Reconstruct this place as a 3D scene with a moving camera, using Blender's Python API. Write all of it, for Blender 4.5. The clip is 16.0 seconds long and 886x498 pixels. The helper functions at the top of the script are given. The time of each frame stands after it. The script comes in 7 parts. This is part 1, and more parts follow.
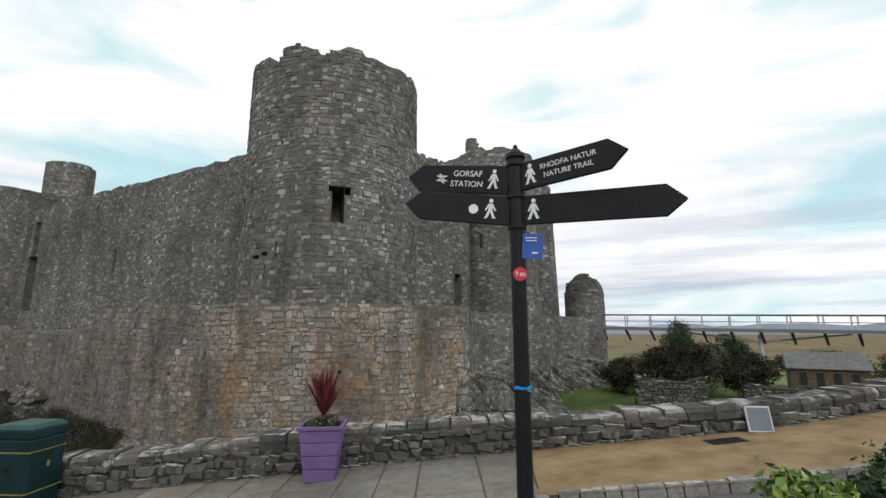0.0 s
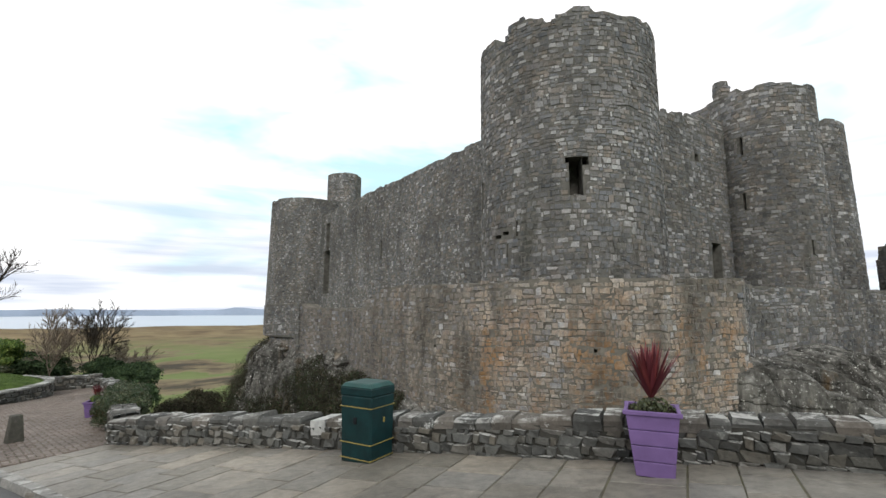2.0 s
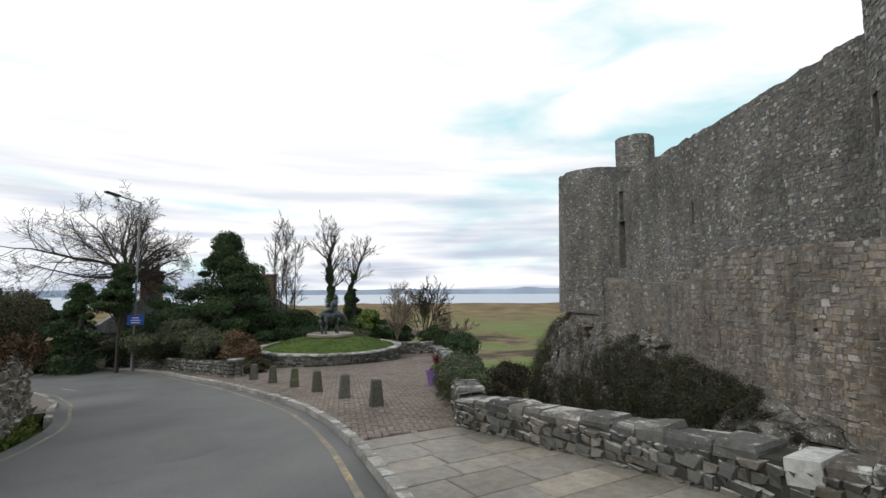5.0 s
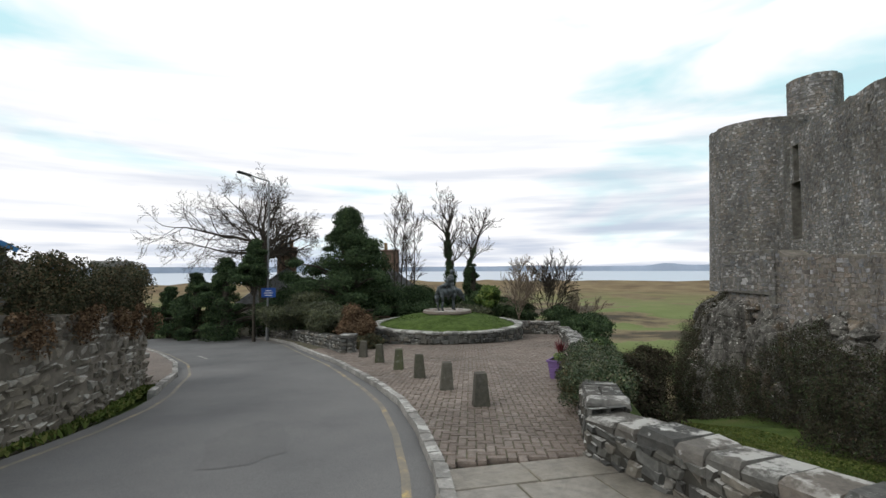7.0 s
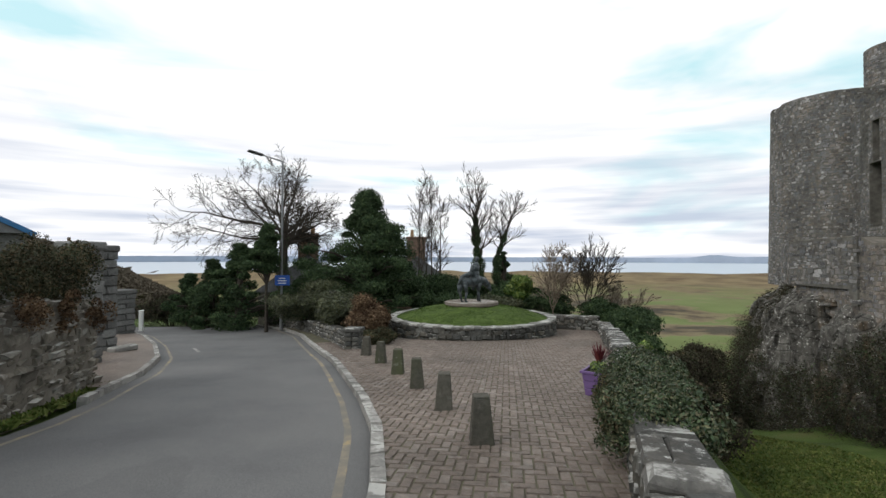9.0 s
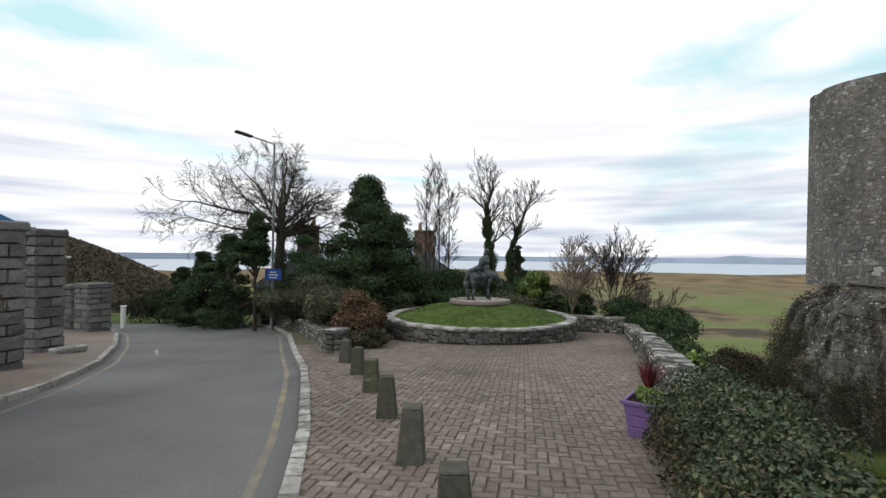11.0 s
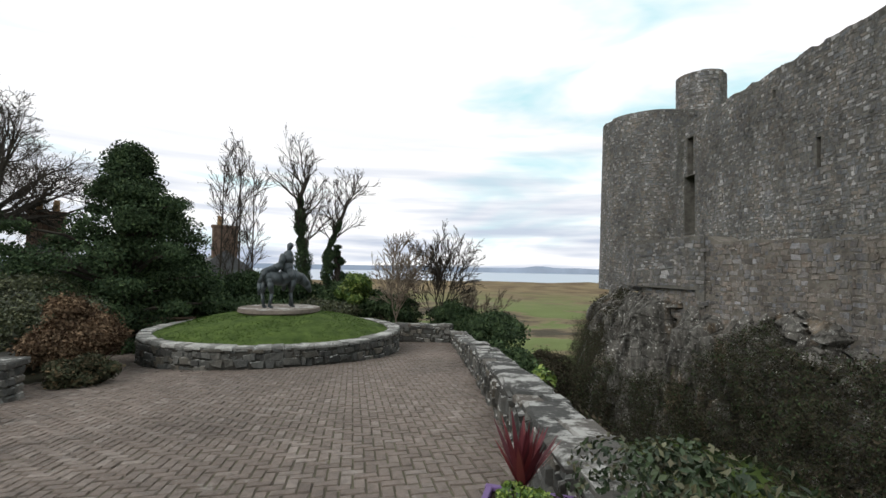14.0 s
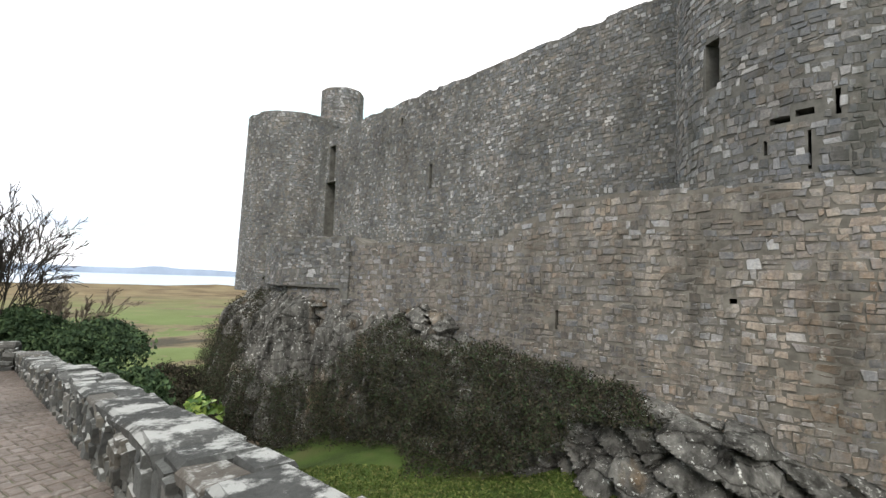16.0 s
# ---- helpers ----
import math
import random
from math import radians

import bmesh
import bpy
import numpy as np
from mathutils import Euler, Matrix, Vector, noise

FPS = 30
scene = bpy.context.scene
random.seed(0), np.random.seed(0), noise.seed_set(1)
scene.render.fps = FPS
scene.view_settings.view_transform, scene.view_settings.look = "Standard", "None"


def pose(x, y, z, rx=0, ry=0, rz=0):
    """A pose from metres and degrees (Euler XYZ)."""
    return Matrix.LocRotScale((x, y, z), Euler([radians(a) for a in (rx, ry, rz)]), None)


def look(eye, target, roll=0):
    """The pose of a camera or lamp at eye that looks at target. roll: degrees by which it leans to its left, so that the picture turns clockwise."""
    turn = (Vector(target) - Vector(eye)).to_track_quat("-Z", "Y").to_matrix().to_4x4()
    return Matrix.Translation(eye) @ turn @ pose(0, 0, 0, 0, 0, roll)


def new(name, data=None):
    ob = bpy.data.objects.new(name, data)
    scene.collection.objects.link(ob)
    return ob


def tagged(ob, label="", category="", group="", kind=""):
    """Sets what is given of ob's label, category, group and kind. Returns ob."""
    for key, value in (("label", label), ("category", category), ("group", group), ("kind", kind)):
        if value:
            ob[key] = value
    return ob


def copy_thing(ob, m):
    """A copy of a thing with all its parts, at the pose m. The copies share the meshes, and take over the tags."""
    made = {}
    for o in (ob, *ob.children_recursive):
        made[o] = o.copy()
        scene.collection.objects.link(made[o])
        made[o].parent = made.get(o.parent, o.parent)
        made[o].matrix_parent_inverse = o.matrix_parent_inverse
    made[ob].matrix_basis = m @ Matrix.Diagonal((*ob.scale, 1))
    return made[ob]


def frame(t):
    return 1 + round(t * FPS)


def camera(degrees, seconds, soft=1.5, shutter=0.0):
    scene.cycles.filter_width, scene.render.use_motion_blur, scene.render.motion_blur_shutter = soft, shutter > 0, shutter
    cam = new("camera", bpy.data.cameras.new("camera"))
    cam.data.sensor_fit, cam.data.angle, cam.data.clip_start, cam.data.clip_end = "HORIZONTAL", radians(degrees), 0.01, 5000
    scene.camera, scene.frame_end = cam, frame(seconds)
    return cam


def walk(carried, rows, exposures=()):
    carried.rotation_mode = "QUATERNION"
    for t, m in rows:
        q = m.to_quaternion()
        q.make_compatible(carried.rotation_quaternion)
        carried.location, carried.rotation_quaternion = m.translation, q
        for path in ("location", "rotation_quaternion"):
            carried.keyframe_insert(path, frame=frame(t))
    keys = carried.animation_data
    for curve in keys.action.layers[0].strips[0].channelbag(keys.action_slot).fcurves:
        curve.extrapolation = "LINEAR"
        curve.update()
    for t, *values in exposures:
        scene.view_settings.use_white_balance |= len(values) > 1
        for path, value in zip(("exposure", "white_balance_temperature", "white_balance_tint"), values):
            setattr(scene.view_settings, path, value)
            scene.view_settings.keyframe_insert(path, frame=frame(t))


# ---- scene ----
cam = camera(87.1, 16.0)
PATH = [
    (0, (0.181, -0.142, 1.64), (0.184, 1.828, 1.983), -0.1),
    (0.5, (0.061, -0.115, 1.614), (-0.075, 1.855, 1.932), -0.2),
    (1, (-0.163, 0.03, 1.589), (-0.54, 1.97, 1.891), -0.1),
    (1.5, (-0.445, 0.194, 1.585), (-1.095, 2.065, 1.862), 0.1),
    (2, (-0.868, 0.435, 1.518), (-1.771, 2.2, 1.778), -0.0),
    (2.5, (-1.289, 0.616, 1.485), (-2.385, 2.271, 1.728), -0.0),
    (3, (-1.739, 0.829, 1.446), (-3.003, 2.362, 1.679), -0.2),
    (3.5, (-2.252, 1.034, 1.408), (-3.667, 2.43, 1.635), -0.2),
    (4, (-2.728, 1.227, 1.364), (-4.268, 2.485, 1.579), -0.2),
    (4.5, (-3.26, 1.39, 1.311), (-4.911, 2.503, 1.5), -0.3),
    (5, (-3.649, 1.603, 1.262), (-5.389, 2.573, 1.435), -0.3),
    (7.5, (-5.943, 2.945, 1.109), (-7.9, 3.351, 1.167), -0.2),
    (8, (-6.412, 3.198, 1.057), (-8.377, 3.564, 1.105), -0.1),
    (8.5, (-6.922, 3.484, 1.038), (-8.893, 3.822, 1.078), -0.0),
    (11, (-9.685, 4.539, 0.733), (-11.669, 4.791, 0.763), 0.5),
    (11.5, (-10.148, 4.701, 0.721), (-12.136, 4.921, 0.748), 0.4),
    (12, (-10.668, 4.862, 0.647), (-12.655, 5.086, 0.672), 0.5),
    (12.5, (-11.185, 5.132, 0.553), (-13.161, 5.434, 0.592), 0.6),
    (13, (-11.669, 5.383, 0.514), (-13.616, 5.839, 0.569), 0.6),
    (13.5, (-12.101, 5.682, 0.436), (-13.987, 6.343, 0.505), 0.7),
    (14, (-12.574, 5.953, 0.376), (-14.342, 6.885, 0.453), 1.1),
    (14.5, (-12.966, 6.228, 0.308), (-14.525, 7.478, 0.397), 1.3),
    (15, (-13.436, 6.451, 0.224), (-14.698, 7.999, 0.329), 1.5),
    (15.5, (-13.869, 6.682, 0.177), (-14.808, 8.443, 0.296), 1.8),
    (16, (-14.264, 6.859, 0.151), (-14.918, 8.744, 0.28), 2.0),
]
walk(cam, [(t, look(eye, target, roll)) for t, eye, target, roll in PATH],
     [(0, -0.12), (1.5, 0.18), (2.5, 0.15), (4, 0.02), (5, -0.07), (8.5, -0.03), (12.5, -0.05), (13.5, -0.05), (14.5, 0.1), (15.2, 0.38), (16, 0.72)])

# ---- sky, sun ----
world = bpy.data.worlds.new("overcast_sky")
scene.world = world
world.use_nodes = True
wn, wl = world.node_tree.nodes, world.node_tree.links
wn.clear()
w_out = wn.new("ShaderNodeOutputWorld")
w_bg = wn.new("ShaderNodeBackground")
w_sky = wn.new("ShaderNodeTexSky")
w_sky.sky_type = "NISHITA"
w_sky.sun_disc = False
w_sky.sun_elevation = radians(28)
w_sky.sun_rotation = radians(200)
w_co = wn.new("ShaderNodeTexCoord")
w_map = wn.new("ShaderNodeMapping")
w_map.inputs["Scale"].default_value = (1.6, 1.1, 5.0)
w_map.inputs["Rotation"].default_value = (0.0, radians(12), radians(25))
w_noise = wn.new("ShaderNodeTexNoise")
w_noise.inputs["Scale"].default_value = 1.55
w_noise.inputs["Detail"].default_value = 5.0
w_noise.inputs["Roughness"].default_value = 0.5
w_noise.inputs["Distortion"].default_value = 0.5
w_ramp = wn.new("ShaderNodeValToRGB")
w_ramp.color_ramp.elements[0].position, w_ramp.color_ramp.elements[0].color = 0.36, (0.0, 0.0, 0.0, 1)
w_ramp.color_ramp.elements[1].position, w_ramp.color_ramp.elements[1].color = 0.50, (1, 1, 1, 1)
w_thin = wn.new("ShaderNodeMix")
w_thin.data_type = "RGBA"
w_thin.inputs[0].default_value = 0.92
w_thin.inputs[7].default_value = (6.4, 9.5, 10.1, 1)
w_mix = wn.new("ShaderNodeMix")
w_mix.data_type = "RGBA"
w_mix.inputs[7].default_value = (11.2, 11.2, 11.3, 1)
# low grey-blue cloud bars towards the horizon
w_sep = wn.new("ShaderNodeSeparateXYZ")
w_map2 = wn.new("ShaderNodeMapping")
w_map2.inputs["Scale"].default_value = (1.0, 1.0, 13.0)
w_map2.inputs["Rotation"].default_value = (radians(2), radians(3), 0.0)
w_noise2 = wn.new("ShaderNodeTexNoise")
w_noise2.inputs["Scale"].default_value = 2.6
w_noise2.inputs["Detail"].default_value = 4.0
w_bar = wn.new("ShaderNodeValToRGB")
w_bar.color_ramp.elements[0].position, w_bar.color_ramp.elements[0].color = 0.42, (0, 0, 0, 1)
w_bar.color_ramp.elements[1].position, w_bar.color_ramp.elements[1].color = 0.64, (1, 1, 1, 1)
w_low = wn.new("ShaderNodeMapRange")
w_low.inputs["From Min"].default_value = 0.34
w_low.inputs["From Max"].default_value = 0.03
w_mul = wn.new("ShaderNodeMath")
w_mul.operation = "MULTIPLY"
w_mix2 = wn.new("ShaderNodeMix")
w_mix2.data_type = "RGBA"
w_mix2.inputs[7].default_value = (5.6, 6.3, 7.7, 1)
wl.new(w_co.outputs["Generated"], w_map.inputs["Vector"])
wl.new(w_map.outputs["Vector"], w_noise.inputs["Vector"])
wl.new(w_noise.outputs["Fac"], w_ramp.inputs["Fac"])
wl.new(w_sky.outputs["Color"], w_thin.inputs[6])
wl.new(w_ramp.outputs["Color"], w_mix.inputs[0])
wl.new(w_thin.outputs[2], w_mix.inputs[6])
wl.new(w_co.outputs["Generated"], w_map2.inputs["Vector"])
wl.new(w_map2.outputs["Vector"], w_noise2.inputs["Vector"])
wl.new(w_noise2.outputs["Fac"], w_bar.inputs["Fac"])
wl.new(w_co.outputs["Generated"], w_sep.inputs["Vector"])
wl.new(w_sep.outputs["Z"], w_low.inputs["Value"])
wl.new(w_low.outputs["Result"], w_mul.inputs[0])
wl.new(w_bar.outputs["Color"], w_mul.inputs[1])
wl.new(w_mul.outputs["Value"], w_mix2.inputs[0])
wl.new(w_mix.outputs[2], w_mix2.inputs[6])
wl.new(w_mix2.outputs[2], w_bg.inputs["Color"])
w_bg.inputs["Strength"].default_value = 0.1
wl.new(w_bg.outputs["Background"], w_out.inputs["Surface"])

sun = new("sun", bpy.data.lights.new("sun", "SUN"))
sun.data.energy = 1.2
sun.data.angle = radians(25)
sun.data.color = (1.0, 0.96, 0.9)
sun.matrix_world = look((10, -30, 24), (0, 0, 0))

# ---- materials ----
def material(name, rough=0.9, spec=0.3, metal=0.0):
    m = bpy.data.materials.new(name)
    m.use_nodes = True
    b = m.node_tree.nodes["Principled BSDF"]
    b.inputs["Roughness"].default_value = rough
    b.inputs["Specular IOR Level"].default_value = spec
    b.inputs["Metallic"].default_value = metal
    return m, m.node_tree.nodes, m.node_tree.links, b


def ramp_node(n, stops):
    r = n.new("ShaderNodeValToRGB")
    r.color_ramp.elements.remove(r.color_ramp.elements[1])
    r.color_ramp.elements[0].position = stops[0][0]
    r.color_ramp.elements[0].color = (*stops[0][1], 1)
    for p, c in stops[1:]:
        r.color_ramp.elements.new(p).color = (*c, 1)
    return r


def noise_node(n, l, scale, detail=4.0, rough=0.6, stretch=(1, 1, 1)):
    co = n.new("ShaderNodeNewGeometry")
    mp = n.new("ShaderNodeMapping")
    mp.inputs["Scale"].default_value = stretch
    t = n.new("ShaderNodeTexNoise")
    t.inputs["Scale"].default_value = scale
    t.inputs["Detail"].default_value = detail
    t.inputs["Roughness"].default_value = rough
    l.new(co.outputs["Position"], mp.inputs["Vector"])
    l.new(mp.outputs["Vector"], t.inputs["Vector"])
    return t


def mix_color(n, l, fac, a, b, mode="MIX"):
    m = n.new("ShaderNodeMix")
    m.data_type = "RGBA"
    m.blend_type = mode
    for sock, v in ((0, fac), (6, a), (7, b)):
        if isinstance(v, (int, float)):
            m.inputs[sock].default_value = v
        elif isinstance(v, tuple):
            m.inputs[sock].default_value = (*v, 1)
        else:
            l.new(v, m.inputs[sock])
    return m.outputs[2]


def piece_random(n, l):
    """One random number a piece, whether it is an object or an island of a joined mesh."""
    g, o, f = n.new("ShaderNodeNewGeometry"), n.new("ShaderNodeObjectInfo"), n.new("ShaderNodeMath")
    f.operation = "ADD"
    l.new(g.outputs["Random Per Island"], f.inputs[0])
    l.new(o.outputs["Random"], f.inputs[1])
    w = n.new("ShaderNodeMath")
    w.operation = "FRACT"
    l.new(f.outputs[0], w.inputs[0])
    return w.outputs[0]


def add_bump(n, l, b, height, strength, dist=0.02):
    bump = n.new("ShaderNodeBump")
    bump.inputs["Strength"].default_value = strength
    bump.inputs["Distance"].default_value = dist
    l.new(height, bump.inputs["Height"])
    l.new(bump.outputs["Normal"], b.inputs["Normal"])


def stone_material(name, stops, lichen=0.35, stain=None, stain_at=0.6, grime=0.5, rough=0.92, fine=14.0, lichen_col=(0.5, 0.5, 0.46), rust=None, calm=0.25):
    m, n, l, b = material(name, rough, 0.25)
    base = ramp_node(n, stops)
    l.new(piece_random(n, l), base.inputs["Fac"])
    tract = ramp_node(n, [(0.3 + 0.4 * p, c) for p, c in stops])
    l.new(noise_node(n, l, 0.8, 7.0, 0.72, (1, 1, 0.6)).outputs["Fac"], tract.inputs["Fac"])
    grain = noise_node(n, l, fine, 6.0, 0.7)
    g2 = ramp_node(n, [(0.3, (0.66, 0.66, 0.66)), (0.7, (1.28, 1.26, 1.24))])
    l.new(grain.outputs["Fac"], g2.inputs["Fac"])
    col = mix_color(n, l, 1.0, mix_color(n, l, calm, base.outputs["Color"], tract.outputs["Color"]), g2.outputs["Color"], "MULTIPLY")
    if stain:
        s = noise_node(n, l, 0.55, 5.0, 0.65, (1, 1, 0.22))
        sr = ramp_node(n, [(stain_at, (0, 0, 0)), (stain_at + 0.12, (0.8, 0.8, 0.8))])
        l.new(s.outputs["Fac"], sr.inputs["Fac"])
        col = mix_color(n, l, sr.outputs["Color"], col, stain)
    big = noise_node(n, l, 0.35, 5.0, 0.62, (1, 1, 0.45))
    br = ramp_node(n, [(0.35, (1 - grime, 1 - grime, 1 - grime)), (0.62, (1.1, 1.1, 1.1))])
    l.new(big.outputs["Fac"], br.inputs["Fac"])
    col = mix_color(n, l, 1.0, col, br.outputs["Color"], "MULTIPLY")
    if rust:
        g, sp = n.new("ShaderNodeNewGeometry"), n.new("ShaderNodeSeparateXYZ")
        l.new(g.outputs["Position"], sp.inputs[0])
        band = n.new("ShaderNodeMapRange")
        band.interpolation_type = "SMOOTHSTEP"
        band.inputs["From Min"].default_value, band.inputs["From Max"].default_value = rust
        l.new(sp.outputs["X"], band.inputs["Value"])
        hi = n.new("ShaderNodeMapRange")
        hi.interpolation_type = "SMOOTHSTEP"
        hi.inputs["From Min"].default_value, hi.inputs["From Max"].default_value = 2.9, 0.3
        l.new(sp.outputs["Z"], hi.inputs["Value"])
        streak = noise_node(n, l, 1.2, 8.0, 0.75, (1, 1, 0.4))
        kr = ramp_node(n, [(0.46, (0, 0, 0)), (0.64, (0.62, 0.62, 0.62))])
        l.new(streak.outputs["Fac"], kr.inputs["Fac"])
        m1, m2 = n.new("ShaderNodeMath"), n.new("ShaderNodeMath")
        m1.operation = m2.operation = "MULTIPLY"
        l.new(band.outputs["Result"], m1.inputs[0])
        l.new(hi.outputs["Result"], m1.inputs[1])
        l.new(m1.outputs[0], m2.inputs[0])
        l.new(kr.outputs["Color"], m2.inputs[1])
        col = mix_color(n, l, m2.outputs[0], col, (0.34, 0.165, 0.05))
    if rust:
        wx = n.new("ShaderNodeMapRange")
        wx.inputs["From Min"].default_value, wx.inputs["From Max"].default_value = -14.5, -19.5
        l.new(sp.outputs["X"], wx.inputs["Value"])
        gm = n.new("ShaderNodeMath")
        gm.operation = "MULTIPLY"
        gm.inputs[1].default_value = 0.75
        l.new(wx.outputs["Result"], gm.inputs[0])
        col = mix_color(n, l, gm.outputs[0], col, mix_color(n, l, 1.0, col, (0.62, 0.66, 0.72), "MULTIPLY"))
        run = noise_node(n, l, 1.1, 6.0, 0.7, (1, 1, 0.14))
        rr_ = ramp_node(n, [(0.5, (0, 0, 0)), (0.62, (0.55, 0.55, 0.55))])
        l.new(run.outputs["Fac"], rr_.inputs["Fac"])
        col = mix_color(n, l, rr_.outputs["Color"], col, (0.075, 0.07, 0.062))
    li = noise_node(n, l, 5.0, 7.0, 0.75)
    lr = ramp_node(n, [(0.6, (0, 0, 0)), (0.68, (lichen, lichen, lichen))])
    l.new(li.outputs["Fac"], lr.inputs["Fac"])
    col = mix_color(n, l, lr.outputs["Color"], col, lichen_col)
    pn = noise_node(n, l, 1.3, 8.0, 0.8)
    pr = ramp_node(n, [(0.57, (0, 0, 0)), (0.65, (min(lichen, 0.5) * 0.4,) * 3)])
    l.new(pn.outputs["Fac"], pr.inputs["Fac"])
    col = mix_color(n, l, pr.outputs["Color"], col, (0.4, 0.39, 0.37))
    if lichen > 0.28:
        g, sp = n.new("ShaderNodeNewGeometry"), n.new("ShaderNodeSeparateXYZ")
        l.new(g.outputs["Normal"], sp.inputs[0])
        up = n.new("ShaderNodeMapRange")
        up.inputs["From Min"].default_value, up.inputs["From Max"].default_value = 0.45, 0.9
        l.new(sp.outputs["Z"], up.inputs["Value"])
        bl = noise_node(n, l, 2.6, 7.0, 0.7)
        bc = ramp_node(n, [(0.5, (0, 0, 0)), (0.57, (0.6, 0.6, 0.6))])
        l.new(bl.outputs["Fac"], bc.inputs["Fac"])
        mm = n.new("ShaderNodeMath")
        mm.operation = "MULTIPLY"
        l.new(up.outputs["Result"], mm.inputs[0])
        l.new(bc.outputs["Color"], mm.inputs[1])
        col = mix_color(n, l, mm.outputs[0], col, (0.56, 0.55, 0.52))
    l.new(col, b.inputs["Base Color"])
    add_bump(n, l, b, grain.outputs["Fac"], 0.7, 0.03)
    return m


def simple_material(name, col, rough=0.7, spec=0.3, metal=0.0, vary=0.25, scale=6.0, bump=0.15, col2=None, stretch=(1, 1, 1)):
    m, n, l, b = material(name, rough, spec, metal)
    t = noise_node(n, l, scale, 6.0, 0.65, stretch)
    lo = tuple(c * (1 - vary) for c in col)
    hi = col2 or tuple(min(1, c * (1 + vary)) for c in col)
    r = ramp_node(n, [(0.32, lo), (0.68, hi)])
    l.new(t.outputs["Fac"], r.inputs["Fac"])
    l.new(r.outputs["Color"], b.inputs["Base Color"])
    if bump:
        t2 = noise_node(n, l, scale * 7, 4.0, 0.6)
        add_bump(n, l, b, t2.outputs["Fac"], bump, 0.01)
    return m


def leaf_material(name, stops, rough=0.5, spec=0.35, trans=0.15):
    m, n, l, b = material(name, rough, spec)
    r = ramp_node(n, stops)
    l.new(piece_random(n, l), r.inputs["Fac"])
    t = noise_node(n, l, 1.6, 3.0)
    tr = ramp_node(n, [(0.3, (0.6, 0.6, 0.6)), (0.7, (1.3, 1.3, 1.2))])
    l.new(t.outputs["Fac"], tr.inputs["Fac"])
    l.new(mix_color(n, l, 1.0, r.outputs["Color"], tr.outputs["Color"], "MULTIPLY"), b.inputs["Base Color"])
    b.inputs["Subsurface Weight"].default_value = 0.0
    return m


GREYS = [(0.0, (0.063, 0.061, 0.057)), (0.15, (0.127, 0.121, 0.112)), (0.32, (0.201, 0.195, 0.188)), (0.46, (0.149, 0.158, 0.174)), (0.58, (0.255, 0.247, 0.247)),
         (0.7, (0.201, 0.174, 0.148)), (0.8, (0.286, 0.238, 0.195)), (0.88, (0.350, 0.342, 0.343)), (0.94, (0.5, 0.49, 0.48)), (1.0, (0.62, 0.6, 0.59))]
TANS = [(0.0, (0.079, 0.070, 0.062)), (0.16, (0.180, 0.148, 0.124)), (0.34, (0.255, 0.216, 0.183)), (0.48, (0.149, 0.148, 0.159)), (0.6, (0.307, 0.253, 0.207)),
        (0.74, (0.223, 0.164, 0.124)), (0.86, (0.339, 0.295, 0.259)), (0.94, (0.212, 0.211, 0.224)), (1.0, (0.550, 0.526, 0.530))]
SLATES = [(0.0, (0.06, 0.06, 0.058)), (0.25, (0.11, 0.112, 0.108)), (0.5, (0.17, 0.17, 0.16)), (0.7, (0.13, 0.125, 0.11)),
          (0.85, (0.2, 0.175, 0.14)), (1.0, (0.27, 0.265, 0.25))]
COPING = [(0.0, (0.09, 0.09, 0.085)), (0.4, (0.15, 0.15, 0.143)), (0.7, (0.2, 0.195, 0.182)), (0.9, (0.24, 0.2, 0.165)), (1.0, (0.32, 0.31, 0.295))]
GREYS = [(p, tuple(v * 0.96 for v in c)) for p, c in GREYS]
TANS = [(p, (c[0] * 1.33, c[1] * 1.36, c[2] * 1.36)) for p, c in TANS]
COPING = [(p, tuple(v * 0.56 for v in c)) for p, c in COPING]
SLATES = [(p, tuple(v * 0.8 for v in c)) for p, c in SLATES]
mat_castle = stone_material("castle_stone", GREYS, 0.3, grime=0.45, stain=(0.06, 0.06, 0.048), stain_at=0.58, calm=0.4)
mat_outer = stone_material("outer_wall_stone", TANS, 0.5, stain=(0.13, 0.09, 0.055), stain_at=0.58, grime=0.6, rust=(-10.8, -7.8), calm=0.4)
mat_mortar = simple_material("lime_mortar", (0.155, 0.14, 0.12), 0.95, 0.1, vary=0.4, scale=2.0, bump=0.6)
mat_mortar_castle = simple_material("eroded_joints", (0.125, 0.118, 0.105), 0.95, 0.1, vary=0.4, scale=2.0, bump=0.6)
mat_mortar_dark = simple_material("deep_joints", (0.045, 0.043, 0.038), 0.95, 0.1, vary=0.4, scale=3.0, bump=0.5)
mat_parapet = stone_material("drystone", SLATES, 0.3, grime=0.35, fine=18.0)
mat_coping = stone_material("coping_stone", COPING, 0.9, grime=0.35, fine=16.0, lichen_col=(0.6, 0.6, 0.58))
mat_ringcope = stone_material("whitened_coping", [(0.0, (0.16, 0.16, 0.15)), (0.5, (0.26, 0.255, 0.24)), (1.0, (0.42, 0.42, 0.4))], 0.95, grime=0.4, fine=16.0, lichen_col=(0.66, 0.66, 0.64))
mat_whitestone = stone_material("whitish_coping_stone", [(0, (0.42, 0.42, 0.41)), (1, (0.5, 0.5, 0.49))], 0.6, grime=0.3)
